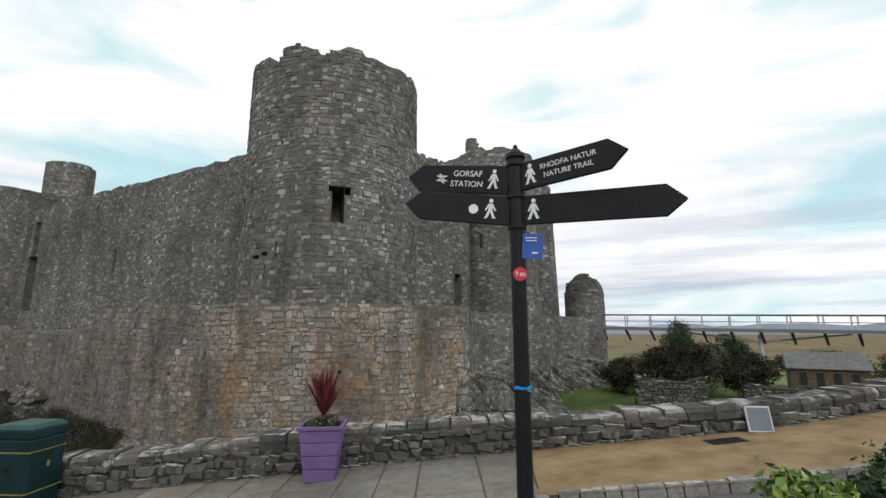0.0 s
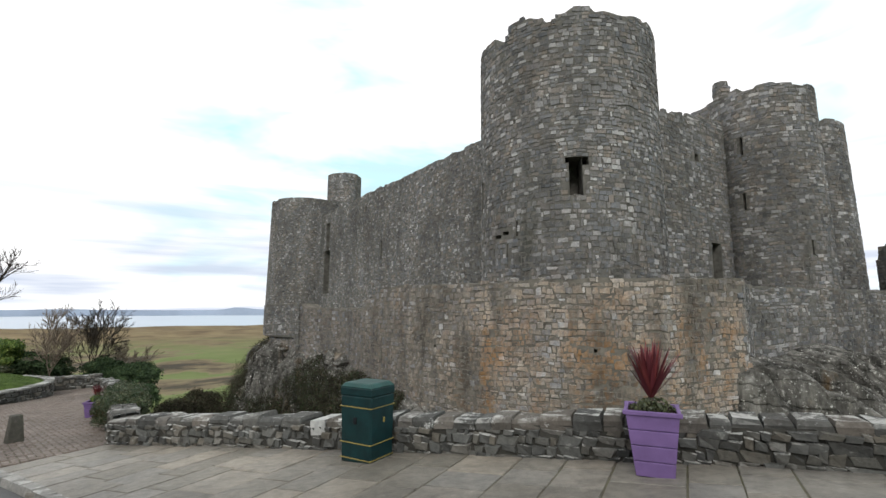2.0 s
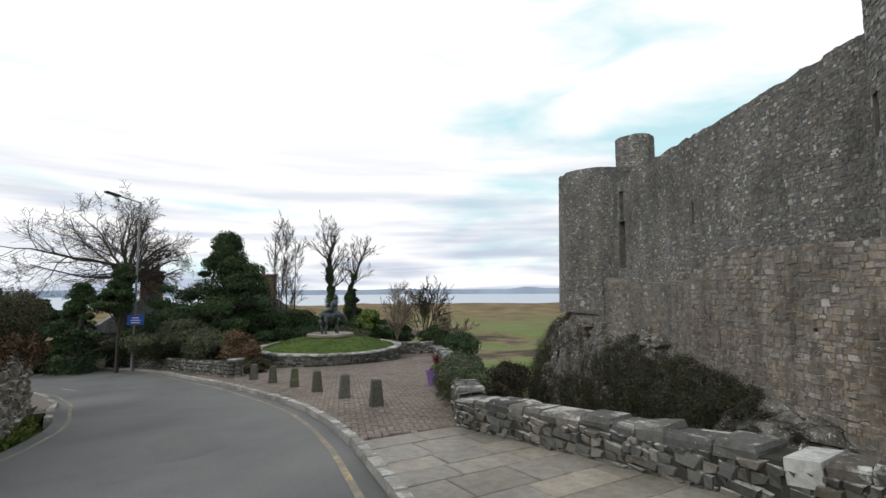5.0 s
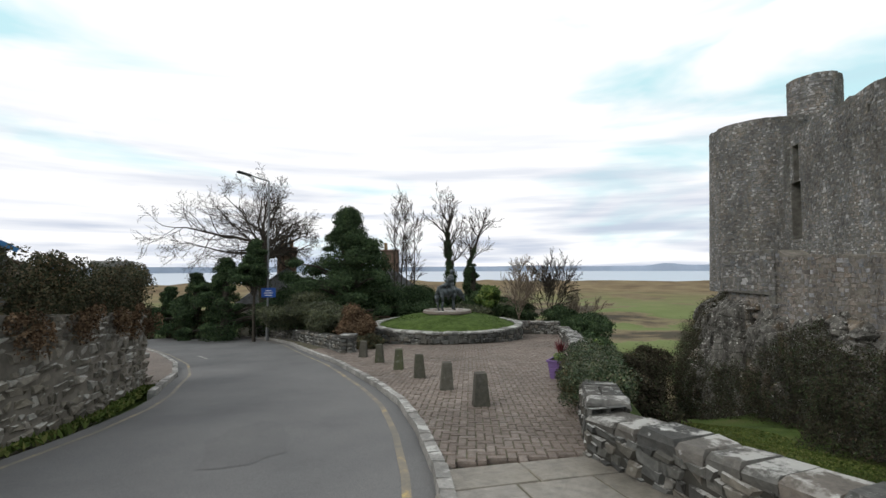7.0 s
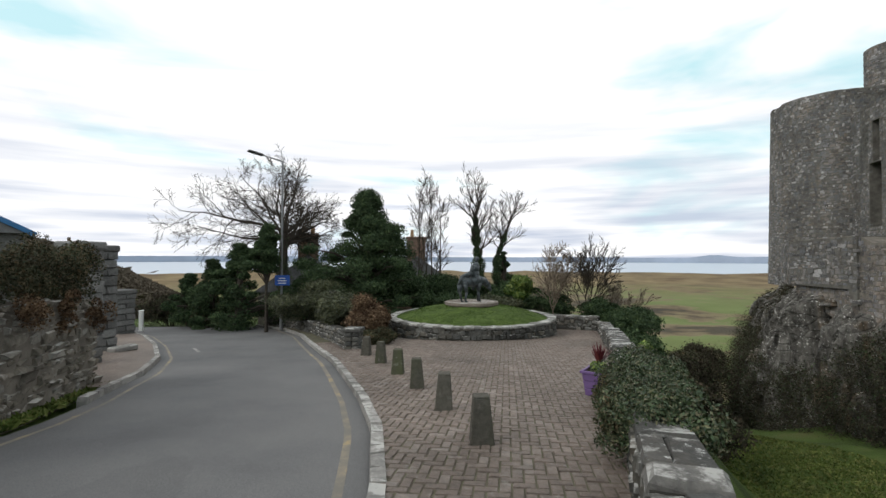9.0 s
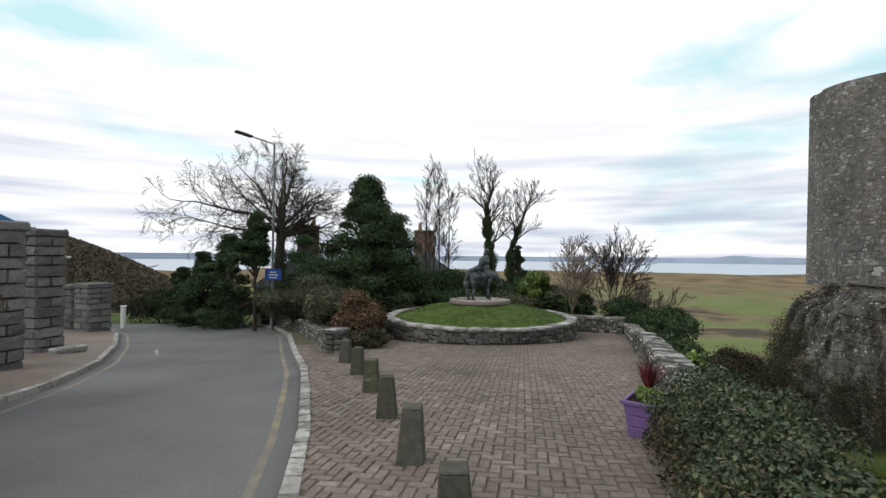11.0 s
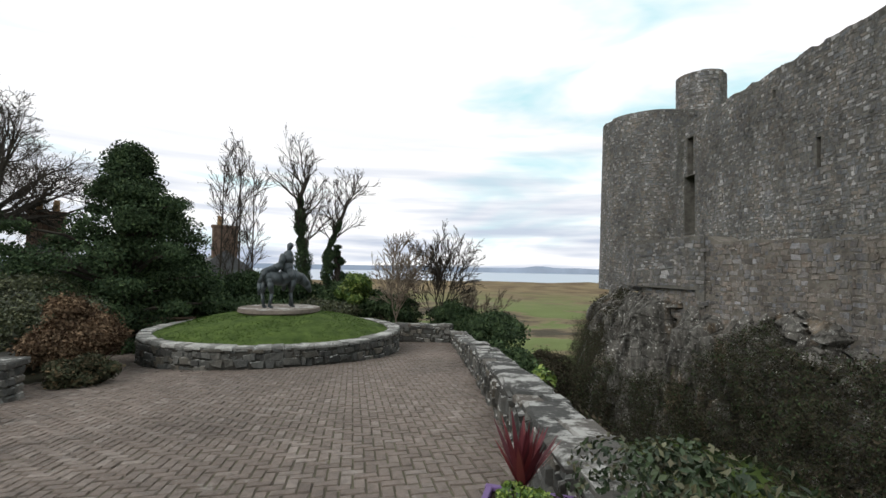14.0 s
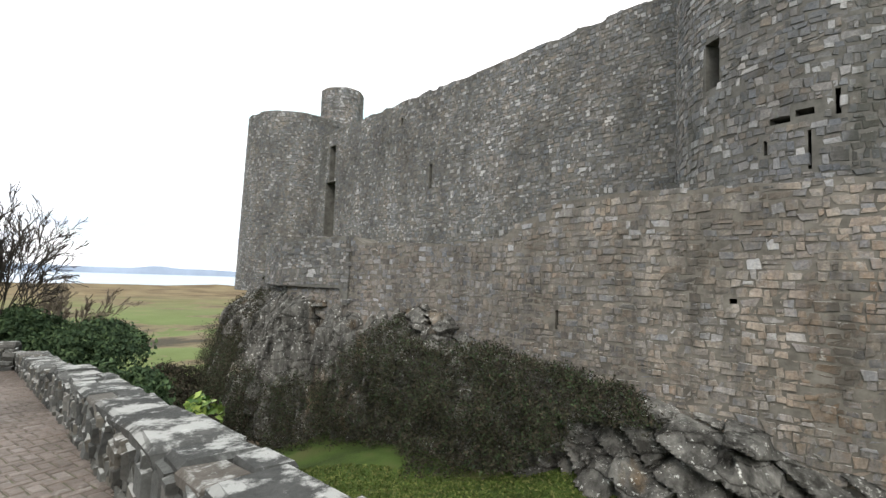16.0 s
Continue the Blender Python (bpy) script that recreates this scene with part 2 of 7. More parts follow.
mat_rubble = stone_material("rubble_stone", [(0.0, (0.1, 0.09, 0.075)), (0.4, (0.2, 0.18, 0.145)), (0.7, (0.26, 0.235, 0.2)), (1.0, (0.4, 0.39, 0.36))], 0.3, stain=(0.05, 0.06, 0.035), stain_at=0.58)
mat_ashlar = stone_material("dark_pier_stone", [(0, (0.09, 0.09, 0.088)), (0.6, (0.15, 0.15, 0.147)), (1, (0.2, 0.2, 0.195))], 0.25, grime=0.3)
mat_sett = stone_material("sett_paving", [(0.0, (0.14, 0.112, 0.095)), (0.5, (0.176, 0.142, 0.121)), (0.85, (0.2, 0.165, 0.142)), (1.0, (0.26, 0.225, 0.2))], 0.25, grime=0.3, rough=0.62)
mat_flag = stone_material("flagstone", [(0.0, (0.17, 0.155, 0.13)), (0.35, (0.22, 0.2, 0.17)), (0.65, (0.2, 0.19, 0.175)), (1.0, (0.3, 0.26, 0.21))], 0.15, grime=0.4, rough=0.5, fine=9.0)
mat_kerb = stone_material("kerb_stone", [(0.0, (0.19, 0.185, 0.175)), (1.0, (0.31, 0.3, 0.285))], 0.3, grime=0.25, rough=0.75)
mat_bollard = stone_material("bollard_slate", [(0.0, (0.07, 0.066, 0.055)), (1.0, (0.10, 0.095, 0.08))], 0.22, stain=(0.075, 0.085, 0.04), stain_at=0.5, grime=0.3)
mat_plinth = stone_material("plinth_stone", [(0, (0.14, 0.115, 0.095)), (1, (0.2, 0.17, 0.145))], 0.3)
mat_joint = simple_material("paving_joint", (0.132, 0.113, 0.092), 0.95, 0.1, vary=0.4, scale=5.0, bump=0.5, col2=(0.135, 0.13, 0.085))


def rock_material():
    m, n, l, b = material("crag_rock", 0.9, 0.25)
    t = noise_node(n, l, 1.3, 8.0, 0.72, (1, 1, 0.3))
    r = ramp_node(n, [(0.3, (0.04, 0.038, 0.034)), (0.45, (0.105, 0.1, 0.092)), (0.56, (0.175, 0.168, 0.155)), (0.72, (0.3, 0.29, 0.275))])
    l.new(t.outputs["Fac"], r.inputs["Fac"])
    w = noise_node(n, l, 0.6, 4.0, 0.6, (1, 1, 0.3))
    wr = ramp_node(n, [(0.6, (0, 0, 0)), (0.7, (0.55, 0.55, 0.55))])
    l.new(w.outputs["Fac"], wr.inputs["Fac"])
    col = mix_color(n, l, wr.outputs["Color"], r.outputs["Color"], (0.25, 0.155, 0.07))
    s = noise_node(n, l, 3.2, 8.0, 0.8)
    sr = ramp_node(n, [(0.58, (0, 0, 0)), (0.64, (0.7, 0.7, 0.7))])
    l.new(s.outputs["Fac"], sr.inputs["Fac"])
    col = mix_color(n, l, sr.outputs["Color"], col, (0.56, 0.55, 0.52))
    sp = noise_node(n, l, 8.0, 4.0, 0.6)
    sq = ramp_node(n, [(0.62, (0, 0, 0)), (0.66, (0.85, 0.85, 0.85))])
    l.new(sp.outputs["Fac"], sq.inputs["Fac"])
    col = mix_color(n, l, sq.outputs["Color"], col, (0.68, 0.68, 0.65))
    v = noise_node(n, l, 1.9, 6.0, 0.7, (1, 1, 0.13))
    vr = ramp_node(n, [(0.38, (0.3, 0.29, 0.27)), (0.5, (0.85, 0.84, 0.82)), (0.64, (1.35, 1.32, 1.28))])
    l.new(v.outputs["Fac"], vr.inputs["Fac"])
    col = mix_color(n, l, 1.0, col, vr.outputs["Color"], "MULTIPLY")
    f = noise_node(n, l, 3.5, 8.0, 0.75, (1, 1, 0.4))
    gp, mp, vo = n.new("ShaderNodeNewGeometry"), n.new("ShaderNodeMapping"), n.new("ShaderNodeTexVoronoi")
    mp.inputs["Rotation"].default_value = (radians(10), radians(-30), radians(25))
    mp.inputs["Scale"].default_value = (0.55, 0.8, 2.3)
    vo.feature = "DISTANCE_TO_EDGE"
    vo.inputs["Scale"].default_value = 0.62
    wob = n.new("ShaderNodeVectorMath")
    wob.operation = "ADD"
    wn2 = noise_node(n, l, 1.3, 4.0)
    l.new(gp.outputs["Position"], mp.inputs["Vector"])
    l.new(mp.outputs["Vector"], wob.inputs[0])
    l.new(wn2.outputs["Color"], wob.inputs[1])
    l.new(wob.outputs[0], vo.inputs["Vector"])
    cr = ramp_node(n, [(0.0, (0.4, 0.39, 0.37)), (0.02, (0.85, 0.85, 0.85)), (0.08, (1, 1, 1))])
    l.new(vo.outputs["Distance"], cr.inputs["Fac"])
    l.new(mix_color(n, l, 1.0, col, cr.outputs["Color"], "MULTIPLY"), b.inputs["Base Color"])
    hsum = n.new("ShaderNodeMath")
    hsum.operation = "ADD"
    l.new(f.outputs["Fac"], hsum.inputs[0])
    l.new(cr.outputs["Color"], hsum.inputs[1])
    add_bump(n, l, b, hsum.outputs[0], 0.9, 0.16)
    return m


def ground_material():
    m, n, l, b = material("grass_land", 0.95, 0.15)
    t = noise_node(n, l, 0.0075, 7.0, 0.6, (1.6, 1.0, 1))
    r = ramp_node(n, [(0.36, (0.045, 0.038, 0.026)), (0.4, (0.13, 0.1, 0.06)), (0.435, (0.17, 0.145, 0.078)), (0.445, (0.11, 0.135, 0.045)), (0.555, (0.135, 0.165, 0.058)), (0.565, (0.17, 0.14, 0.08)), (0.6, (0.13, 0.1, 0.06)), (0.63, (0.055, 0.046, 0.03))])
    l.new(t.outputs["Fac"], r.inputs["Fac"])
    near = noise_node(n, l, 0.5, 6.0, 0.65)
    nr = ramp_node(n, [(0.35, (0.035, 0.05, 0.014)), (0.55, (0.062, 0.095, 0.022)), (0.75, (0.10, 0.10, 0.04))])
    l.new(near.outputs["Fac"], nr.inputs["Fac"])
    g, ln, mr = n.new("ShaderNodeNewGeometry"), n.new("ShaderNodeVectorMath"), n.new("ShaderNodeMapRange")
    ln.operation = "LENGTH"
    mr.inputs["From Min"].default_value, mr.inputs["From Max"].default_value = 50, 130
    l.new(g.outputs["Position"], ln.inputs[0])
    l.new(ln.outputs["Value"], mr.inputs["Value"])
    col = mix_color(n, l, mr.outputs["Result"], nr.outputs["Color"], r.outputs["Color"])
    mr2 = n.new("ShaderNodeMapRange")
    mr2.inputs["From Min"].default_value, mr2.inputs["From Max"].default_value = 460, 880
    l.new(ln.outputs["Value"], mr2.inputs["Value"])
    dn = noise_node(n, l, 0.02, 5.0, 0.6)
    dr = ramp_node(n, [(0.35, (0.11, 0.075, 0.04)), (0.65, (0.21, 0.16, 0.085))])
    l.new(dn.outputs["Fac"], dr.inputs["Fac"])
    col = mix_color(n, l, mr2.outputs["Result"], col, dr.outputs["Color"])
    l.new(col, b.inputs["Base Color"])
    f = noise_node(n, l, 12.0, 6.0, 0.7)
    add_bump(n, l, b, f.outputs["Fac"], 0.8, 0.06)
    return m


def asphalt_material(name, base=0.085):
    m, n, l, b = material(name, 0.8, 0.35)
    t = noise_node(n, l, 0.5, 6.0, 0.6)
    r = ramp_node(n, [(0.3, (base * 0.72, base * 0.72, base * 0.73)), (0.5, (base, base * 0.99, base)), (0.7, (base * 1.2, base * 1.18, base * 1.17))])
    l.new(t.outputs["Fac"], r.inputs["Fac"])
    f = noise_node(n, l, 90.0, 3.0, 0.7)
    fr = ramp_node(n, [(0.3, (0.65, 0.65, 0.65)), (0.7, (1.4, 1.4, 1.4))])
    l.new(f.outputs["Fac"], fr.inputs["Fac"])
    l.new(mix_color(n, l, 1.0, r.outputs["Color"], fr.outputs["Color"], "MULTIPLY"), b.inputs["Base Color"])
    add_bump(n, l, b, f.outputs["Fac"], 0.5, 0.006)
    return m


def line_material():
    m, n, l, b = material("worn_yellow_line", 0.7, 0.3)
    t = noise_node(n, l, 2.2, 7.0, 0.75)
    r = ramp_node(n, [(0.42, (0.15, 0.138, 0.118)), (0.56, (0.215, 0.185, 0.14)), (0.6, (0.3, 0.235, 0.13)), (0.68, (0.48, 0.36, 0.13))])
    l.new(t.outputs["Fac"], r.inputs["Fac"])
    l.new(r.outputs["Color"], b.inputs["Base Color"])
    return m


mat_rock = rock_material()
mat_ground = ground_material()
mat_asphalt = asphalt_material("asphalt", 0.112)
mat_patch = asphalt_material("asphalt_patch", 0.103)
mat_line = line_material()
mat_gravel = simple_material("tan_bound_gravel", (0.22, 0.15, 0.075), 0.9, 0.2, vary=0.3, scale=2.5, bump=0.8, col2=(0.30, 0.215, 0.12))
mat_lawn = simple_material("mown_lawn", (0.05, 0.085, 0.018), 0.9, 0.15, vary=0.35, scale=3.0, bump=1.0, col2=(0.085, 0.125, 0.03))
mat_water = simple_material("sea_water", (0.36, 0.42, 0.5), 0.35, 0.5, vary=0.06, scale=0.01, bump=0.0)
# pale blue stands in for aerial haze over the far hills
mat_hazy_hill = simple_material("hazy_hills", (0.36, 0.41, 0.5), 1.0, 0.0, vary=0.12, scale=0.004, bump=0.0)
mat_bark = simple_material("bark", (0.055, 0.047, 0.039), 0.95, 0.1, vary=0.4, scale=9.0, bump=0.6)
mat_bark_pale = simple_material("pale_bark", (0.2, 0.16, 0.125), 0.95, 0.1, vary=0.35, scale=9.0, bump=0.4)
mat_black = simple_material("black_paint", (0.009, 0.009, 0.011), 0.5, 0.25, vary=0.3, scale=14.0, bump=0.1)
mat_white = simple_material("white_paint", (0.78, 0.78, 0.76), 0.5, 0.3, vary=0.08, scale=20.0, bump=0.0)
mat_binbody = simple_material("dark_green_plastic", (0.004, 0.024, 0.026), 0.45, 0.3, vary=0.3, scale=5.0, bump=0.1)
mat_binlid = simple_material("green_lid", (0.012, 0.055, 0.05), 0.45, 0.3, vary=0.3, scale=5.0, bump=0.1)
mat_gold = simple_material("gold_band", (0.25, 0.19, 0.05), 0.5, 0.4, vary=0.2)
mat_purple = simple_material("purple_paint", (0.165, 0.1, 0.25), 0.6, 0.3, vary=0.14, scale=4.0, bump=0.15)
mat_soil = simple_material("compost", (0.03, 0.022, 0.015), 0.95, 0.1, vary=0.5, scale=30, bump=0.8)
mat_blue = simple_material("blue_sign", (0.03, 0.10, 0.42), 0.45, 0.4, vary=0.1)
mat_red = simple_material("red_sticker", (0.55, 0.04, 0.05), 0.5, 0.3, vary=0.1)
mat_ribbon = simple_material("blue_ribbon", (0.02, 0.3, 0.75), 0.5, 0.3, vary=0.1)
mat_bronze = simple_material("weathered_bronze", (0.06, 0.072, 0.078), 0.5, 0.5, 0.3, vary=0.4, scale=5.0, bump=0.4)
mat_steel = simple_material("galvanised_steel", (0.5, 0.51, 0.52), 0.5, 0.5, 0.2, vary=0.15)
mat_lamp = simple_material("grey_lamp_paint", (0.16, 0.165, 0.17), 0.5, 0.4, vary=0.15)
mat_darklamp = simple_material("dark_lantern", (0.04, 0.04, 0.042), 0.5, 0.4, vary=0.15)
mat_slate_roof = simple_material("slate_roof", (0.13, 0.13, 0.135), 0.8, 0.3, vary=0.3, scale=3.0, bump=0.4)
mat_blueboard = simple_material("blue_bargeboard", (0.03, 0.14, 0.32), 0.5, 0.4, vary=0.15)
mat_render = simple_material("stone_gable", (0.2, 0.185, 0.16), 0.95, 0.1, vary=0.35, scale=2.0, bump=0.5)
mat_wood = simple_material("weathered_timber", (0.12, 0.085, 0.06), 0.8, 0.2, vary=0.35, scale=5.0, bump=0.4)
mat_brick = simple_material("chimney_brick", (0.19, 0.13, 0.1), 0.95, 0.1, vary=0.4, scale=6.0, bump=0.5)
mat_pot = simple_material("clay_pot", (0.3, 0.19, 0.1), 0.8, 0.2, vary=0.2)
mat_hole = simple_material("dark_interior", (0.02, 0.019, 0.017), 1.0, 0.0, vary=0.3)
mat_plaque = simple_material("grey_plaque", (0.12, 0.15, 0.18), 0.35, 0.5, vary=0.15)
mat_glass_dark = simple_material("dark_pane", (0.03, 0.035, 0.04), 0.15, 0.5, vary=0.1, bump=0.0)
leaf_ivy = leaf_material("ivy_leaf", [(0, (0.016, 0.028, 0.012)), (0.45, (0.036, 0.062, 0.026)), (0.7, (0.055, 0.075, 0.034)), (0.86, (0.085, 0.075, 0.045)), (1, (0.15, 0.15, 0.085))])
leaf_dark = leaf_material("dark_evergreen_leaf", [(0, (0.026, 0.044, 0.024)), (0.6, (0.048, 0.076, 0.038)), (1, (0.08, 0.115, 0.052))], 0.75, 0.12)
leaf_wallivy = leaf_material("old_wall_ivy", [(0, (0.026, 0.031, 0.018)), (0.5, (0.052, 0.057, 0.032)), (0.8, (0.085, 0.07, 0.043)), (1, (0.12, 0.085, 0.05))], 0.7, 0.15)
leaf_hedge = leaf_material("hedge_leaf", [(0, (0.028, 0.034, 0.02)), (0.5, (0.062, 0.072, 0.038)), (1, (0.125, 0.13, 0.066))])
leaf_fresh = leaf_material("fresh_leaf", [(0, (0.03, 0.07, 0.015)), (0.5, (0.09, 0.15, 0.03)), (1, (0.26, 0.32, 0.08))])
leaf_brown = leaf_material("dead_bracken", [(0, (0.05, 0.032, 0.022)), (0.5, (0.115, 0.072, 0.046)), (1, (0.22, 0.15, 0.1))], 0.8, 0.1)
leaf_bramble = leaf_material("bramble_thicket", [(0, (0.02, 0.019, 0.015)), (0.45, (0.05, 0.042, 0.033)), (0.75, (0.04, 0.05, 0.028)), (1, (0.1, 0.077, 0.06))], 0.9, 0.05)
leaf_winter = leaf_material("winter_wood", [(0, (0.07, 0.057, 0.046)), (0.5, (0.095, 0.079, 0.062)), (1, (0.125, 0.106, 0.085))], 0.9, 0.1)
leaf_red = leaf_material("red_cordyline_leaf", [(0, (0.06, 0.012, 0.018)), (0.6, (0.13, 0.025, 0.035)), (1, (0.22, 0.05, 0.05))])
leaf_lawn = leaf_material("lawn_blade", [(0, (0.03, 0.055, 0.012)), (0.6, (0.055, 0.095, 0.02)), (1, (0.09, 0.13, 0.035))], 0.8, 0.1)
leaf_grass = leaf_material("grass_blade", [(0, (0.04, 0.06, 0.014)), (0.6, (0.08, 0.11, 0.028)), (1, (0.16, 0.16, 0.06))], 0.8, 0.1)


# ---- tools ----
def link_mesh(name, verts, faces, mat, parent=None, label="", smooth=False):
    me = bpy.data.meshes.new(name)
    me.from_pydata([tuple(v) for v in np.asarray(verts, float).tolist()], [], [tuple(f) for f in (faces.tolist() if isinstance(faces, np.ndarray) else faces)])
    me.materials.append(mat)
    if smooth:
        me.polygons.foreach_set("use_smooth", [True] * len(me.polygons))
    me.update()
    ob = new(name, me)
    if parent is not None:
        ob.parent = parent
    if label:
        ob["label"] = label
    return ob


def part(name, bm, mat, parent=None, label="", smooth=False):
    me = bpy.data.meshes.new(name)
    bm.to_mesh(me)
    bm.free()
    me.materials.append(mat)
    if smooth:
        me.polygons.foreach_set("use_smooth", [True] * len(me.polygons))
    ob = new(name, me)
    if parent is not None:
        ob.parent = parent
    if label:
        ob["label"] = label
    return ob


def thing(name, m, label, category, group="", kind=""):
    ob = new(name)
    ob.matrix_world = m
    ob.empty_display_size = 0.1
    return tagged(ob, label, category, group, kind)


def box(bm, cx, cy, cz, sx, sy, sz, bevel=0.0, m=None, taper=1.0):
    r = bmesh.ops.create_cube(bm, size=1.0)
    vs = r["verts"]
    for v in vs:
        k = taper if v.co.z > 0 else 1.0
        v.co = Vector((v.co.x * sx * k, v.co.y * sy * k, v.co.z * sz))
    if bevel:
        es = list({e for v in vs for e in v.link_edges})
        vs = list({v for f in bmesh.ops.bevel(bm, geom=es, offset=bevel, segments=1, affect="EDGES")["faces"] for v in f.verts} | {v for v in vs if v.is_valid})
    mm = Matrix.Translation((cx, cy, cz)) @ (m or Matrix())
    for v in vs:
        if v.is_valid:
            v.co = mm @ v.co
    return bm


def cylinder(bm, p, q, r0, r1, n=12, cap=True):
    p, q = Vector(p), Vector(q)
    d = q - p
    m = Matrix.Translation((p + q) / 2) @ d.to_track_quat("Z", "Y").to_matrix().to_4x4()
    bmesh.ops.create_cone(bm, cap_ends=cap, segments=n, radius1=r0, radius2=max(r1, 1e-4), depth=d.length, matrix=m)
    return bm


def plane_z(x, y):
    return 0.086 * x - 0.0073 * y + 0.13


def poly_surface(pts, side=1):
    """u metres along a plan line -> point; side 1: outward to the left of the line's run, -1 to the right."""
    p = np.array(pts, float)
    seg = np.diff(p, axis=0)
    ln = np.hypot(seg[:, 0], seg[:, 1])
    cum = np.concatenate([[0], np.cumsum(ln)])
    tan = seg / ln[:, None]
    nor = np.stack([-tan[:, 1], tan[:, 0]], 1) * side

    def at(u):
        i = int(min(max(np.searchsorted(cum, u) - 1, 0), len(ln) - 1))
        q = p[i] + tan[i] * (u - cum[i])
        return np.array([q[0], q[1]]), np.array([tan[i][0], tan[i][1], 0.0]), np.array([nor[i][0], nor[i][1], 0.0])
    return at, cum[-1], cum


def round_surface(cx, cy, radius, batter=0.0):
    def at(u, z=0.0):
        a = u / radius
        r = radius - batter * z
        n = np.array([math.cos(a), math.sin(a), 0.0])
        return np.array([cx, cy]) + n[:2] * r, np.array([-math.sin(a), math.cos(a), 0.0]), n
    return at


# unit stones: x along, y outward, z up, each an uneven bevelled block
def stone_shapes(count, seed, bev=0.13, rough=0.09, uneven=0.2):
    g = random.Random(seed)
    out = []
    slip = min(0.045, rough * 0.5)
    for _ in range(count):
        back = [(-0.5, -0.5, -0.5), (0.5, -0.5, -0.5), (0.5, -0.5, 0.5), (-0.5, -0.5, 0.5)]
        j = [(g.uniform(-rough, rough), g.uniform(-rough, rough)) for _ in range(4)]
        rim = [(b[0] + d[0], 0.15, b[2] + d[1]) for b, d in zip(back, j)]
        front = [(r[0] * (1 - 2 * bev) + g.uniform(-1, 1) * slip, 0.5 + g.uniform(-uneven, uneven * 0.85), r[2] * (1 - 2.6 * bev) + g.uniform(-1, 1) * slip) for r in rim]
        out.append(np.array(back + rim + front))
    return out


STONE_FACES = np.array([(0, 1, 5, 4), (1, 2, 6, 5), (2, 3, 7, 6), (3, 0, 4, 7), (4, 5, 9, 8), (5, 6, 10, 9), (6, 7, 11, 10), (7, 4, 8, 11), (8, 9, 10, 11)])
SHAPES = stone_shapes(14, 3)
CASTLE = stone_shapes(24, 29, 0.06, 0.13, 0.09)
RUBBLE = stone_shapes(18, 23, 0.11, 0.2, 0.17)
SHAPES_SQ = stone_shapes(8, 5, 0.06, 0.03)


def bake(frames, name, mat, parent=None, label="", shapes=SHAPES, seed=1):
    """All stones of the list as one mesh. A frame: origin, along, outward, up, (length, depth, height)."""
    g = random.Random(seed)
    vs, fs = [], []
    for k, (o, a, n, z, s) in enumerate(frames):
        sh = shapes[g.randrange(len(shapes))]
        vs.append(o + np.outer(sh[:, 0] * s[0], a) + np.outer(sh[:, 1] * s[1], n) + np.outer(sh[:, 2] * s[2], z))
        fs.append(STONE_FACES + 12 * k)
    ob = link_mesh(name, np.concatenate(vs), np.concatenate(fs), mat, parent, label)
    return ob


def stone_datas(name, mat, shapes):
    out = []
    for s in shapes:
        me = bpy.data.meshes.new(name)
        me.from_pydata([tuple(v) for v in s.tolist()], [], [tuple(f) for f in STONE_FACES.tolist()])
        me.materials.append(mat)
        out.append(me)
    return out


def pieces(frames, name, datas, parent, seed=1, own=False):
    """Each stone of the list as an object of its own; alike stones share their mesh."""
    g = random.Random(seed)
    inv = parent.matrix_world.inverted() if parent is not None and not own else Matrix()
    for o, a, n, z, s in frames:
        ob = new(name, datas[g.randrange(len(datas))])
        m = Matrix.Identity(4)
        # square axes, so that each piece keeps its true shape
        a = np.asarray(a, float) / np.linalg.norm(a)
        z = np.asarray(z, float) - a * np.dot(z, a)
        z = z / np.linalg.norm(z)
        c = np.cross(z, a)
        n = c if np.dot(c, n) > 0 else -c
        for i in range(3):
            m[i][0], m[i][1], m[i][2], m[i][3] = a[i] * s[0], n[i] * s[1], z[i] * s[2], o[i]
        ob.parent = parent
        ob.matrix_basis = inv @ m


UP = np.array([0.0, 0.0, 1.0])


